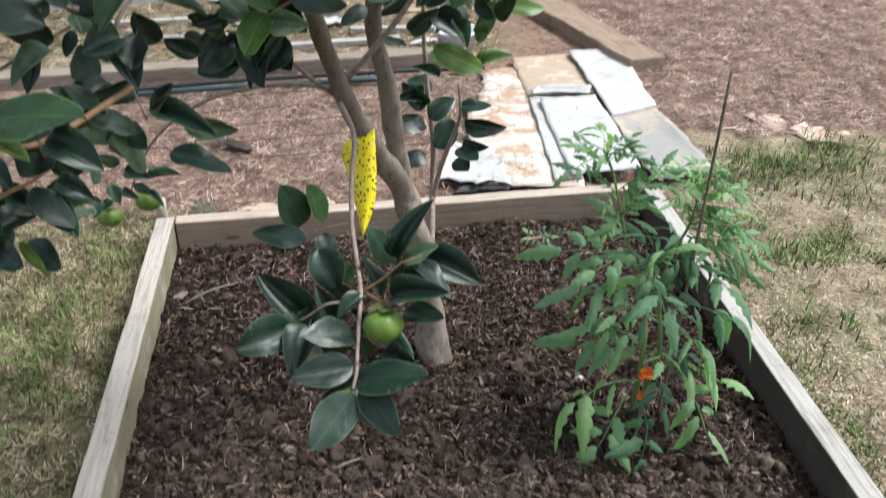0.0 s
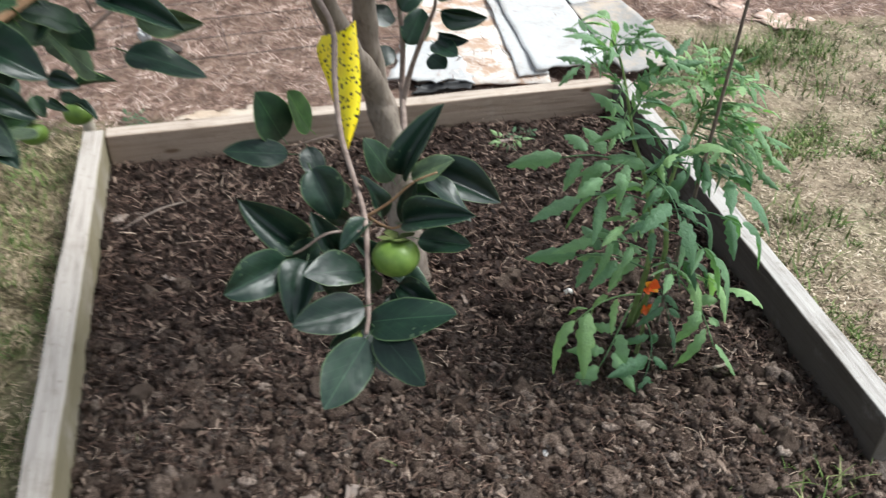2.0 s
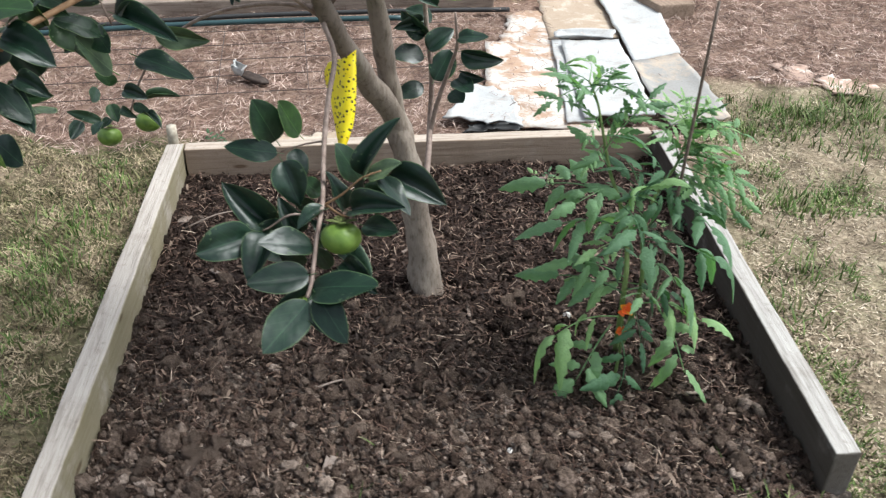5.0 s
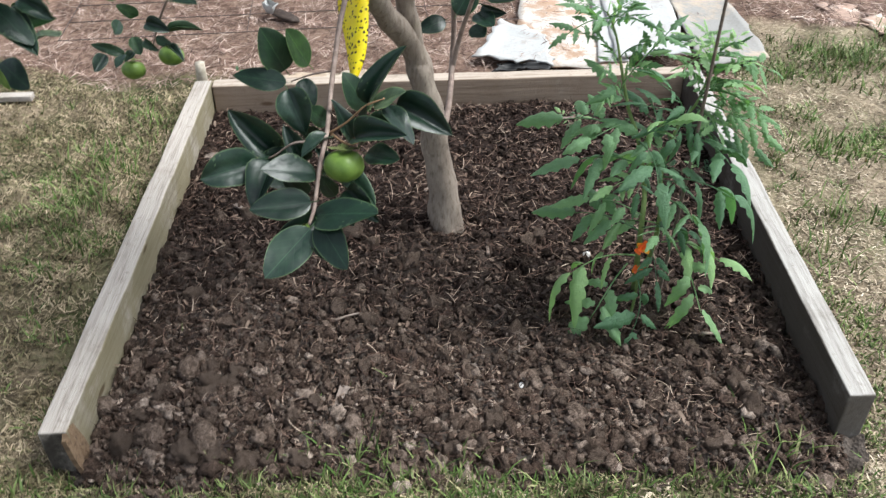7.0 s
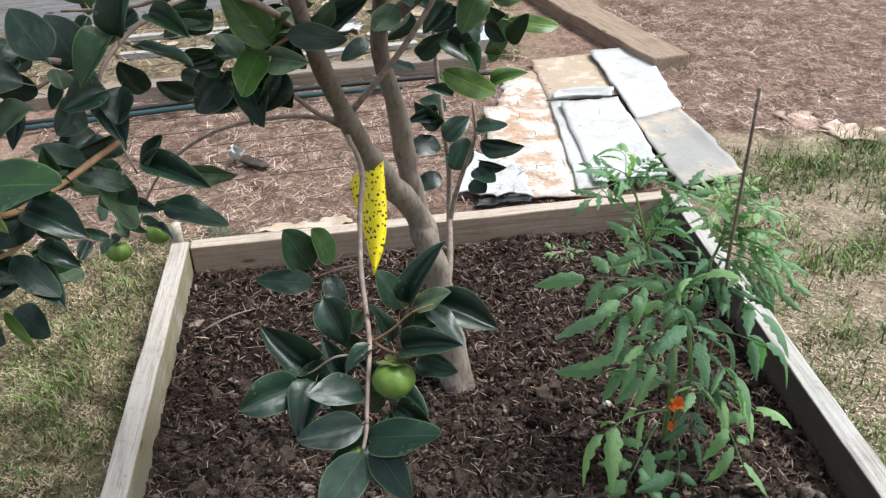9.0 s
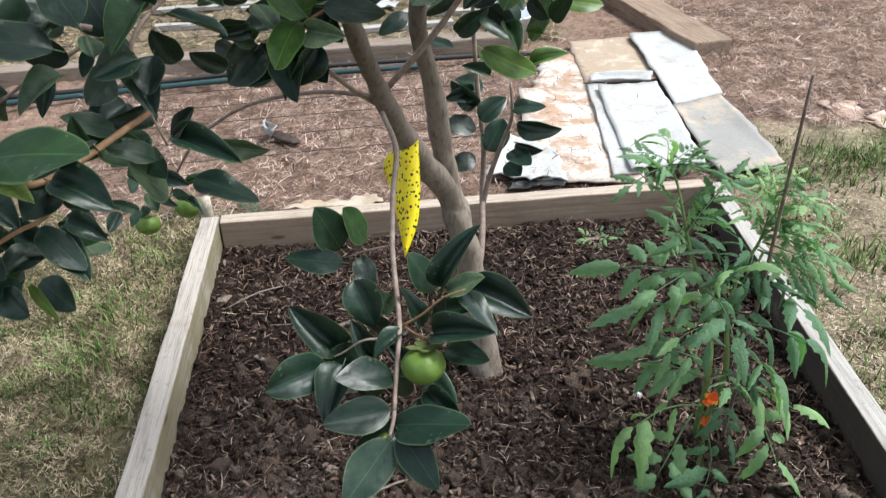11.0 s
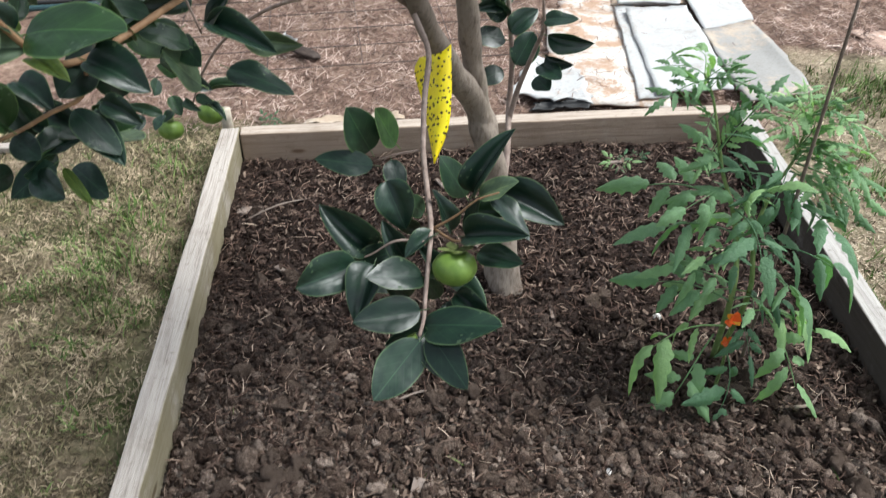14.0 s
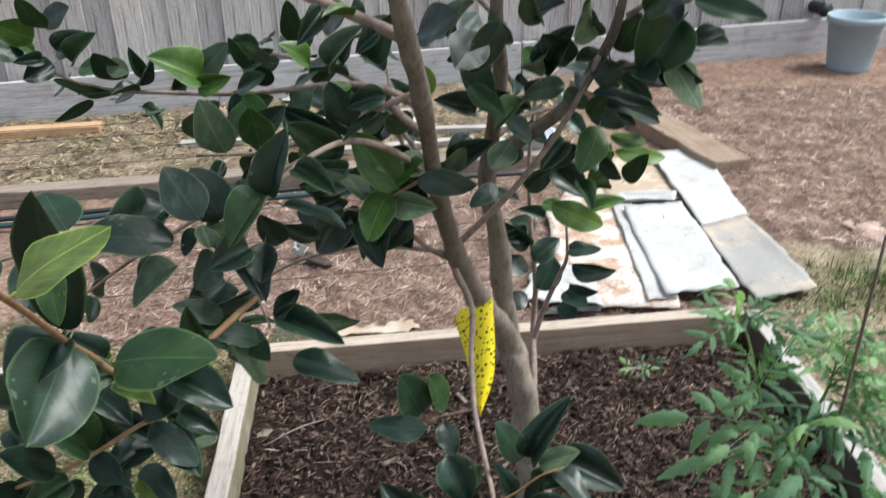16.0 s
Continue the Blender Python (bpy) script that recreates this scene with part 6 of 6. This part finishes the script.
def marigold(at, size, tilt, label):
    ob = thing("marigold_flower", label, "flower", "orange flowers under the tomato", at)
    tube("stalk", [(0, 0, -at[2] - 0.02), (0.006, 0.004, -at[2] * 0.5), (0, 0, 0)], 0.0018, 0.0014, TOMATO_STEM, ob, "", 6, 3)
    r = random.Random(int(size * 1e4))
    for k in range(9):
        verts, faces = [], []
        for i in range(5):
            t = i / 4
            w = size * (0.12 + 0.32 * math.sin(t * 2.2))
            for v in (-1, 0, 1):
                verts.append((size * t, w * v, size * (0.25 * t * t + 0.06 * math.sin(9 * t + v * 2))))
        faces = [(i * 3 + j, i * 3 + j + 3, i * 3 + j + 4, i * 3 + j + 1) for i in range(4) for j in range(2)]
        p = from_data("petal", verts, faces, ORANGE_TAG if k % 3 else PETAL_EDGE, ob)
        p.matrix_local = pose(0, 0, 0, tilt, 10, 0) @ pose(0, 0, 0, 0, 0, k * 33 + r.uniform(-10, 10)) @ pose(0, 0, 0.002 * (k % 3), 0, r.uniform(-55, 25), 0) @ Matrix.Diagonal((r.uniform(0.6, 1.35), r.uniform(0.6, 1.1), 1, 1))
    bm = bmesh.new()
    bmesh.ops.create_icosphere(bm, subdivisions=2, radius=size * 0.2)
    c = part("flower_centre", bm, PETAL_EDGE, ob, "dark yellow flower centre", True)
    c.matrix_local = pose(0, 0, size * 0.15)


PETAL_EDGE = plain_material("deep_yellow_petal", (0.72, 0.3, 0.02), 0.6, 0.3, 0.3, 80)
marigold((0.427, 1.385, 0.195), 0.0165, 48, "red-orange marigold flower among tomato leaves")
marigold((0.428, 1.378, 0.145), 0.0115, 60, "small orange and yellow marigold flower")

def splinter(at, size, seed):
    """The split, rotten inner corner of the left board."""
    bm = bmesh.new()
    bmesh.ops.create_grid(bm, x_segments=10, y_segments=14, size=0.5)
    bmesh.ops.solidify(bm, geom=bm.faces[:], thickness=0.3)
    for v in bm.verts:
        n = noise.noise(Vector((v.co.x * 7, v.co.y * 2, seed))) * 0.25
        v.co = Vector((v.co.z * size[0] + n * 0.02, v.co.x * size[1], v.co.y * size[2] * (1 + n) - 0.02 * abs(v.co.x)))
    ob = part("splinter", bm, SPLIT_TIMBER, bed, "orange-brown splintered corner", False)
    ob.matrix_world = pose(*at, 4, -5, 8)


splinter((-0.602, 0.885, 0.03), (0.03, 0.05, 0.11), 3)

# ---- behind the bed, small ----
stick = tube("corner_stake", [(-0.85, 2.292, -0.1), (-0.849, 2.29, 0.05), (-0.848, 2.288, 0.118)], 0.02, 0.018, PALE_STAKE, bed, "pale corner stake", 6, 2, 0.3)
tagged(board("timber_sleeper", (-2.7, 3.40, 0.05), (0.12, 3.96, 0.05), 0.1, 0.08, EDGE_TIMBER, None, "", 12, 0.008, 0.006), "grey weathered timber edging behind the mulch", "timber")
tagged(board("wooden_lath", (-1.75, 2.19, 0.0), (-1.41, 2.25, 0.0), 0.035, 0.02, SIDE_TIMBER, None, "", 13), "pale wooden slat lying on the grass edge", "timber")
tagged(board("timber_board", (-3.3, 4.22, 0.03), (-2.2, 4.44, 0.03), 0.09, 0.06, ORANGE_TIMBER, None, "", 14), "raw orange-brown board lying below the fence", "timber")
tagged(tube("garden_hose", [(-2.4, 3.12, 0.012), (-1.8, 3.275, 0.012), (-1.15, 3.47, 0.01), (-0.6, 3.59, 0.008), (-0.25, 3.66, 0.004)], 0.012, 0.012, PIPE, None, "", 10), "dark teal hose lying along the mulch", "hose")
tagged(tube("garden_hose", [(-2.4, 3.2, 0.012), (-1.7, 3.36, 0.012), (-1.0, 3.57, 0.014), (-0.3, 3.72, 0.012), (0.2, 3.8, 0.01)], 0.011, 0.011, BLACK, None, "", 10), "black hose lying along the mulch", "hose")


def wire_panel(name, origin, along, across, long_n, gap_l, cross_n, gap_c, label):
    ob = thing(name, label, "wire mesh")
    o, a, c = Vector(origin), Vector(along).normalized(), Vector(across).normalized()
    for k in range(long_n):
        p = o + c * gap_l * k
        tube("wire", [tuple(p + a * cross_n * gap_c * t / 5 + Vector((0, 0, 0.012 * noise.noise(Vector((t, k, 3)))))) for t in range(6)], 0.0016, 0.0016, WIRE, ob, "", 5, 3)
    for k in range(cross_n + 1):
        p = o + a * gap_c * k
        tube("wire", [tuple(p + c * gap_l * (long_n - 1) * t / 3 + Vector((0, 0, 0.008 * noise.noise(Vector((t, k, 9)))))) for t in range(4)], 0.0014, 0.0014, WIRE, ob, "", 5, 2)


wire_panel("wire_mesh", (-1.5, 2.62, 0.012), (0.97, 0.22, 0), (-0.22, 0.97, 0), 5, 0.16, 5, 0.33, "rusty wire mesh lying over the straw mulch")
wire_panel("wire_mesh", (-2.6, 3.62, 0.06), (0.97, 0.2, 0), (-0.2, 0.97, 0.05), 4, 0.17, 12, 0.14, "rusty square wire mesh lying behind the timber edging")

# loose scraps
sheet("card_sheet", [(-0.66, 2.40), (-0.34, 2.45), (-0.36, 2.5), (-0.6, 2.46)], 0.01, 0.006, TAN_CARD, "pale card strip behind the back board", 21, 0.012, 0.03, 0.02)
sheet("card_sheet", [(1.02, 3.15), (1.24, 3.16), (1.26, 3.3), (1.06, 3.32)], -0.022, 0.006, SCRAP_CARD, "torn brown and white card scrap on mulch", 22, 0.02, 0.05, 0.06)
sheet("card_sheet", [(1.26, 3.14), (1.42, 3.12), (1.4, 3.3), (1.28, 3.3)], -0.02, 0.006, SCRAP_CARD, "torn white card scrap on mulch", 23, 0.02, 0.05, 0.06)
sheet("card_sheet", [(1.4, 3.05), (1.66, 3.02), (1.62, 3.14), (1.42, 3.2)], -0.022, 0.006, SCRAP_CARD, "torn reddish card scrap on mulch", 24, 0.02, 0.05, 0.05)
bag = sheet("plastic_scrap", [(0.04, 2.545), (0.24, 2.575), (0.24, 2.61), (0.06, 2.6)], 0.002, 0.004, BLACK, "crumpled black plastic under the card", 25, 0.014, 0.06, 0.02)
bag["category"], bag["group"] = "plastic sheet", "loose scraps"


def chunk(name, at, size, material, label, category, seed, flat=0.6, group=""):
    bm = bmesh.new()
    bmesh.ops.create_icosphere(bm, subdivisions=3, radius=1.0)
    for v in bm.verts:
        s = 1 + 0.35 * noise.noise(v.co * 1.2 + Vector((seed * 4.3, 0, 0))) + 0.18 * noise.noise(v.co * 3.3 + Vector((0, seed, 0))) + 0.07 * noise.noise(v.co * 8)
        v.co = Vector((v.co.x * s * size, v.co.y * s * size * 0.8, v.co.z * s * size * flat))
    ob = part(name, bm, material, None, label, True)
    ob.location = at
    ob.rotation_euler = (0, 0, seed * 1.7)
    return tagged(ob, label, category, group)


CLODS = [(-0.482, 1.121, 0.028), (-0.596, 1.117, 0.022), (-0.396, 0.959, 0.036), (-0.5, 0.952, 0.03), (-0.42, 1.02, 0.018), (0.219, 1.191, 0.02), (0.416, 1.245, 0.022),
         (-0.24, 1.4, 0.018), (0.58, 1.2, 0.022), (0.02, 1.12, 0.02), (0.31, 1.1, 0.024), (-0.55, 1.04, 0.02), (0.5, 1.13, 0.02), (-0.3, 1.12, 0.018)]
CHIPS = [(-0.157, 1.085, 0.05, 0.022, 1.4, 0.012), (-0.451, 1.37, 0.04, 0.012, 0.1), (0.094, 1.223, 0.045, 0.009, -0.5), (-0.37, 1.85, 0.05, 0.014, 0.6), (0.285, 2.25, 0.05, 0.012, 0.2),
         (-0.7, 1.956, 0.07, 0.03, 0.2), (-0.076, 1.851, 0.04, 0.008, 1.1), (0.38, 1.9, 0.05, 0.008, 0.9), (-0.2, 2.1, 0.05, 0.01, 2.2), (-0.55, 1.7, 0.05, 0.012, 2.6), (0.1, 1.6, 0.04, 0.007, 1.7)]
TUFTS = [(-0.124, 0.969, 26, 0.095), (-0.05, 0.94, 34, 0.09), (-0.006, 0.97, 16, 0.08), (-0.526, 0.86, 14, 0.07), (-0.33, 0.93, 14, 0.07), (0.69, 1.08, 34, 0.095), (0.73, 1.02, 34, 0.09),
         (0.39, 0.96, 22, 0.06), (0.227, 0.94, 44, 0.075), (-0.137, 0.88, 40, 0.075), (-0.52, 1.227, 3, 0.05), (0.83, 1.2, 6, 0.05), (0.3, 0.88, 44, 0.075), (0.52, 0.97, 24, 0.055), (0.1, 0.9, 40, 0.075), (0.01, 0.84, 24, 0.06), (-0.26, 0.87, 20, 0.06),
         (1.264, 2.818, 40, 0.055), (1.316, 2.75, 54, 0.055), (1.471, 2.945, 44, 0.055), (1.465, 2.808, 58, 0.055), (1.15, 2.892, 48, 0.055), (1.186, 2.822, 62, 0.055), (1.226, 2.291, 52, 0.055), (1.125, 2.201, 42, 0.055), (1.072, 2.234, 56, 0.055), (0.965, 2.207, 46, 0.055), (1.489, 3.042, 60, 0.055), (1.032, 2.701, 50, 0.055), (1.318, 2.86, 40, 0.055), (1.181, 2.694, 54, 0.055), (1.374, 2.565, 44, 0.055), (0.994, 1.859, 58, 0.055), (0.893, 1.665, 48, 0.055), (-1.055, 1.942, 30, 0.05), (-1.053, 1.822, 30, 0.05), (-0.93, 1.73, 30, 0.05), (-1.006, 1.571, 30, 0.05), (-0.923, 1.532, 30, 0.05), (-0.972, 2.017, 30, 0.05), (-0.974, 1.89, 30, 0.05), (-0.978, 1.445, 30, 0.05), (-0.961, 2.128, 30, 0.05), (-1.014, 1.689, 30, 0.05)]
for k, (x, y, s) in enumerate(CLODS):
    chunk("soil_clod", (x, y, soil_height(x, y) + s * 0.2), s, CLOD, "large grey-brown lump of soil", "clod", k + 1, 0.7, "large lumps of soil")
r = random.Random(4)
clod_shapes = []
for k in range(10):
    bm = bmesh.new()
    bmesh.ops.create_icosphere(bm, subdivisions=3, radius=1.0)
    for v in bm.verts:
        q = v.co + Vector((k * 6.1, k * 2.3, 0))
        v.co *= 1.1 + 0.45 * noise.noise(q * 1.3) + 0.3 * noise.noise(q * 3.1) + 0.12 * noise.noise(q * 7) - 0.45 * noise.voronoi(q * 1.7)[0][0]
    me = bpy.data.meshes.new("soil_clod")
    bm.to_mesh(me)
    bm.free()
    me.polygons.foreach_set("use_smooth", [True] * len(me.polygons))
    me.materials.append(CLOD)
    clod_shapes.append(me)
made = 0
while made < 170:
    x, y = r.uniform(-0.62, 0.8), 0.92 + 0.8 * r.random() ** 1.7
    if in_bed(x, y) < 0.03:
        continue
    ob = tagged(new("soil_clod", clod_shapes[made % 10]), "crumbly grey-brown lump of soil", "clod", "lumps of soil")
    size = 0.011 + 0.017 * r.random() ** 1.8
    ob.matrix_world = pose(x, y, soil_height(x, y) + size * 0.3, r.uniform(0, 360), r.uniform(0, 360), r.uniform(0, 360)) @ Matrix.Diagonal((size * r.uniform(0.8, 1.3), size, size * r.uniform(0.6, 0.9), 1))
    made += 1
STONE = plain_material("pale_stone", (0.62, 0.6, 0.57), 0.7, 0.3, 0.2, 60)
for k, (x, y, s) in enumerate(((0.341, 1.609, 0.012), (-0.519, 1.072, 0.008), (0.652, 1.227, 0.006), (0.2, 1.16, 0.007))):
    chunk("pebble", (x, y, soil_height(x, y) + s * 0.5), s, STONE, "small pale pebble on the soil", "pebble", k + 31, 0.7, "pebbles")
CHIP = timber_material("grey_wood_chip", (0.24, 0.195, 0.165), (0.18, 0.135, 0.11))


def chip(x, y, length, width, turn, tilt=0.0):
    z = soil_height(x, y) + 0.008
    d = Vector((math.cos(turn), math.sin(turn), 0)) * length / 2
    ob = board("wood_chip", Vector((x, y, z)) - d, Vector((x, y, z + tilt)) + d, width, 0.005, CHIP, None, "", int(x * 100), 0.0012, 0.004)
    tagged(ob, "weathered grey-brown wood chip on the soil", "wood chip", "wood chips on soil")


def stick_on_soil(points, r, label):
    pts = [(x, y, soil_height(x, y) + 0.006 + h) for x, y, h in points]
    tagged(tube("twig", pts, r, r * 0.7, CHIP, None, "", 6, 4), label, "twig", "dead twigs on soil")


for args in CHIPS:
    chip(*args)
stick_on_soil([(0.176, 1.325, 0.006), (0.19, 1.29, 0.004), (0.192, 1.245, 0.0)], 0.0025, "pale bleached bent twig on the soil")
stick_on_soil([(0.575, 1.33, 0.01), (0.62, 1.36, 0.006), (0.66, 1.41, 0.0)], 0.004, "tan dead twig on the soil")
stick_on_soil([(-0.22, 1.30, 0.004), (-0.17, 1.33, 0.012), (-0.12, 1.34, 0.0)], 0.003, "grey-brown dead twig on the soil")
stick_on_soil([(-0.7, 1.9, 0.0), (-0.62, 1.95, 0.02), (-0.55, 2.02, 0.0)], 0.0025, "grey dead twig on the soil")


DARK_BARK = twig_material("dark_rotten_bark", (0.02, 0.014, 0.011), (0.07, 0.05, 0.04))


def debris(x, y):
    ob = chunk("bark_scrap", (x, y, 0.006), 0.045, DARK_BARK, "dark curled bark scrap with a torn white edge", "bark", 44, 0.5)
    ob.scale = (1.5, 0.75, 0.7)


debris(-0.76, 2.93)
sheet("card_sheet", [(-0.85, 2.93), (-0.795, 2.92), (-0.80, 2.97), (-0.84, 3.0)], 0.016, 0.004, WHITE_CARD, "torn scrap of white card on the mulch", 27, 0.02, 0.2, 0.03)


# pale litter between the edging and the fence
GREY_LATH = timber_material("bleached_lath", (0.38, 0.36, 0.335), (0.2, 0.18, 0.165))
for k, (x, y, length, turn) in enumerate([(-1.25, 4.28, 0.9, 8), (-0.55, 4.2, 0.7, 14), (-0.95, 4.62, 0.8, 18), (-0.2, 4.45, 0.55, 5), (-1.5, 4.55, 0.6, 12)]):
    d = Vector((math.cos(radians(turn)), math.sin(radians(turn)), 0)) * length / 2
    p = Vector((x, y, 0.004))
    tagged(board("wooden_lath", p - d, p + d, 0.05, 0.025, GREY_LATH, None, "", 50 + k, 0.002, 0.003), "bleached grey lath lying on dry ground", "timber", "loose laths by the fence")
for k, (x, y, w) in enumerate([(-1.1, 4.45, 0.16), (-0.7, 4.48, 0.2), (-0.35, 4.75, 0.22), (-1.35, 4.9, 0.24), (-0.8, 5.0, 0.24), (-0.15, 4.2, 0.14), (-1.6, 4.3, 0.15)]):
    sheet("card_sheet", [(x, y), (x + w, y + 0.03), (x + w * 0.9, y + w * 0.6), (x + w * 0.1, y + w * 0.5)], -0.004, 0.005, WHITE_CARD if k % 2 else TAN_CARD, "small torn card scrap on dry ground", 60 + k, 0.02, 0.05, 0.05)


def tuft(x, y, n, height, seed, spread_r=0.03):
    r = random.Random(seed)
    verts, faces = [], []
    z0 = max(soil_height(x, y) if in_bed(x, y) > 0 else -1, ground_height(x, y))
    for k in range(n):
        a, lean, l, w = r.uniform(0, 6.28), r.uniform(0.15, 1.0), height * r.uniform(0.5, 1.2), r.uniform(0.0018, 0.004)
        bx, by = x + r.gauss(0, spread_r), y + r.gauss(0, spread_r)
        for i in range(5):
            t = i / 4
            h = lean * l * t * (0.5 + 0.5 * t)
            c = Vector((bx + math.cos(a) * h, by + math.sin(a) * h, z0 - 0.01 + l * t * (1 - 0.35 * lean * t)))
            s = Vector((-math.sin(a), math.cos(a), 0)) * w * (1 - t * 0.9)
            verts += [tuple(c - s), tuple(c + s)]
        m = k * 10
        faces += [(m + 2 * i, m + 2 * i + 1, m + 2 * i + 3, m + 2 * i + 2) for i in range(4)]
    ob = from_data("grass_tuft", verts, faces, TUFT_GRASS)
    tagged(ob, "bright green tuft of grass in the lawn" if abs(x) > 0.88 else "bright green tuft of grass at the bed's open front", "grass tuft", "grass tufts", "stuff")


for k, (x, y, n, h) in enumerate(TUFTS):
    tuft(x, y, int(n * 1.6), h * 1.2 if abs(x) > 0.88 else h * 0.62, k, 0.05)


def on_card():
    x, y = rng.uniform(0.12, 0.95), rng.uniform(2.6, 4.0)
    keep = 0.8 if x < 0.4 else 0.05
    return (x, y, 0.022) if rng.random() < keep and abs(x - (0.52 + 0.06 * (y - 3.3))) < 0.42 else None


strips("card_straw", "straw blown over the card sheets", "straw", 420, on_card, 0.035, 0.002, MULCH_STRAW, 0.12, 0.2, 0.004)


def tub(x, y, material, label, lean=0.0):
    ob = thing("tub", label, "tub", "plastic tubs", (x, y, -0.02))
    ob.rotation_euler = (lean, 0, 0)
    prof = [(0.0, 0.01), (0.07, 0.01), (0.075, 0.0), (0.1, 0.12), (0.108, 0.122), (0.108, 0.13), (0.098, 0.13), (0.072, 0.015), (0.0, 0.015)]
    seg, verts, faces = 24, [], []
    for r, h in prof:
        verts += [(r * math.cos(2 * math.pi * k / seg), r * math.sin(2 * math.pi * k / seg), h) for k in range(seg)]
    for i in range(len(prof) - 1):
        faces += [(i * seg + k, i * seg + (k + 1) % seg, (i + 1) * seg + (k + 1) % seg, (i + 1) * seg + k) for k in range(seg)]
    from_data("body", verts, faces, material, ob)


tub(0.88, 5.35, BLUE, "small pale blue plastic tub on the mulch")
tub(0.075, 4.06, plain_material("cloudy_white_plastic", (0.6, 0.63, 0.68), 0.35, 0.5, 0.2, 30), "small cloudy white plastic tub behind the edging")


def pipe_cap(x, y, z):
    """A short black pipe end that sticks out of the fence."""
    ob = thing("pipe_end", "short black pipe end sticking out of the fence", "pipe", "", (x, y, z))
    d = Vector((0.282, -0.96, 0.0))
    tube("pipe", [tuple(d * -0.12), tuple(d * -0.04), tuple(d * 0.03)], 0.042, 0.042, BLACK, ob, "", 20, 2)
    tube("cap", [tuple(d * 0.015), tuple(d * 0.025), tuple(d * 0.036)], 0.047, 0.047, BLACK, ob, "black round cap", 20, 2)


pipe_cap(2.05, 6.03, 0.269)


def settle(ob, x, y, z=0.0):
    """Moves a thing's Empty to its base and leaves its parts where they are."""
    ob.location = (x, y, z)
    for c in ob.children:
        c.matrix_parent_inverse = Matrix.Translation((-x, -y, -z))


settle(tree, -0.006, 1.7)
settle(tomato, 0.449, 1.486)
settle(bed, 0.0, 1.65, -0.03)
settle(fence, 0.0, 5.45, -0.03)
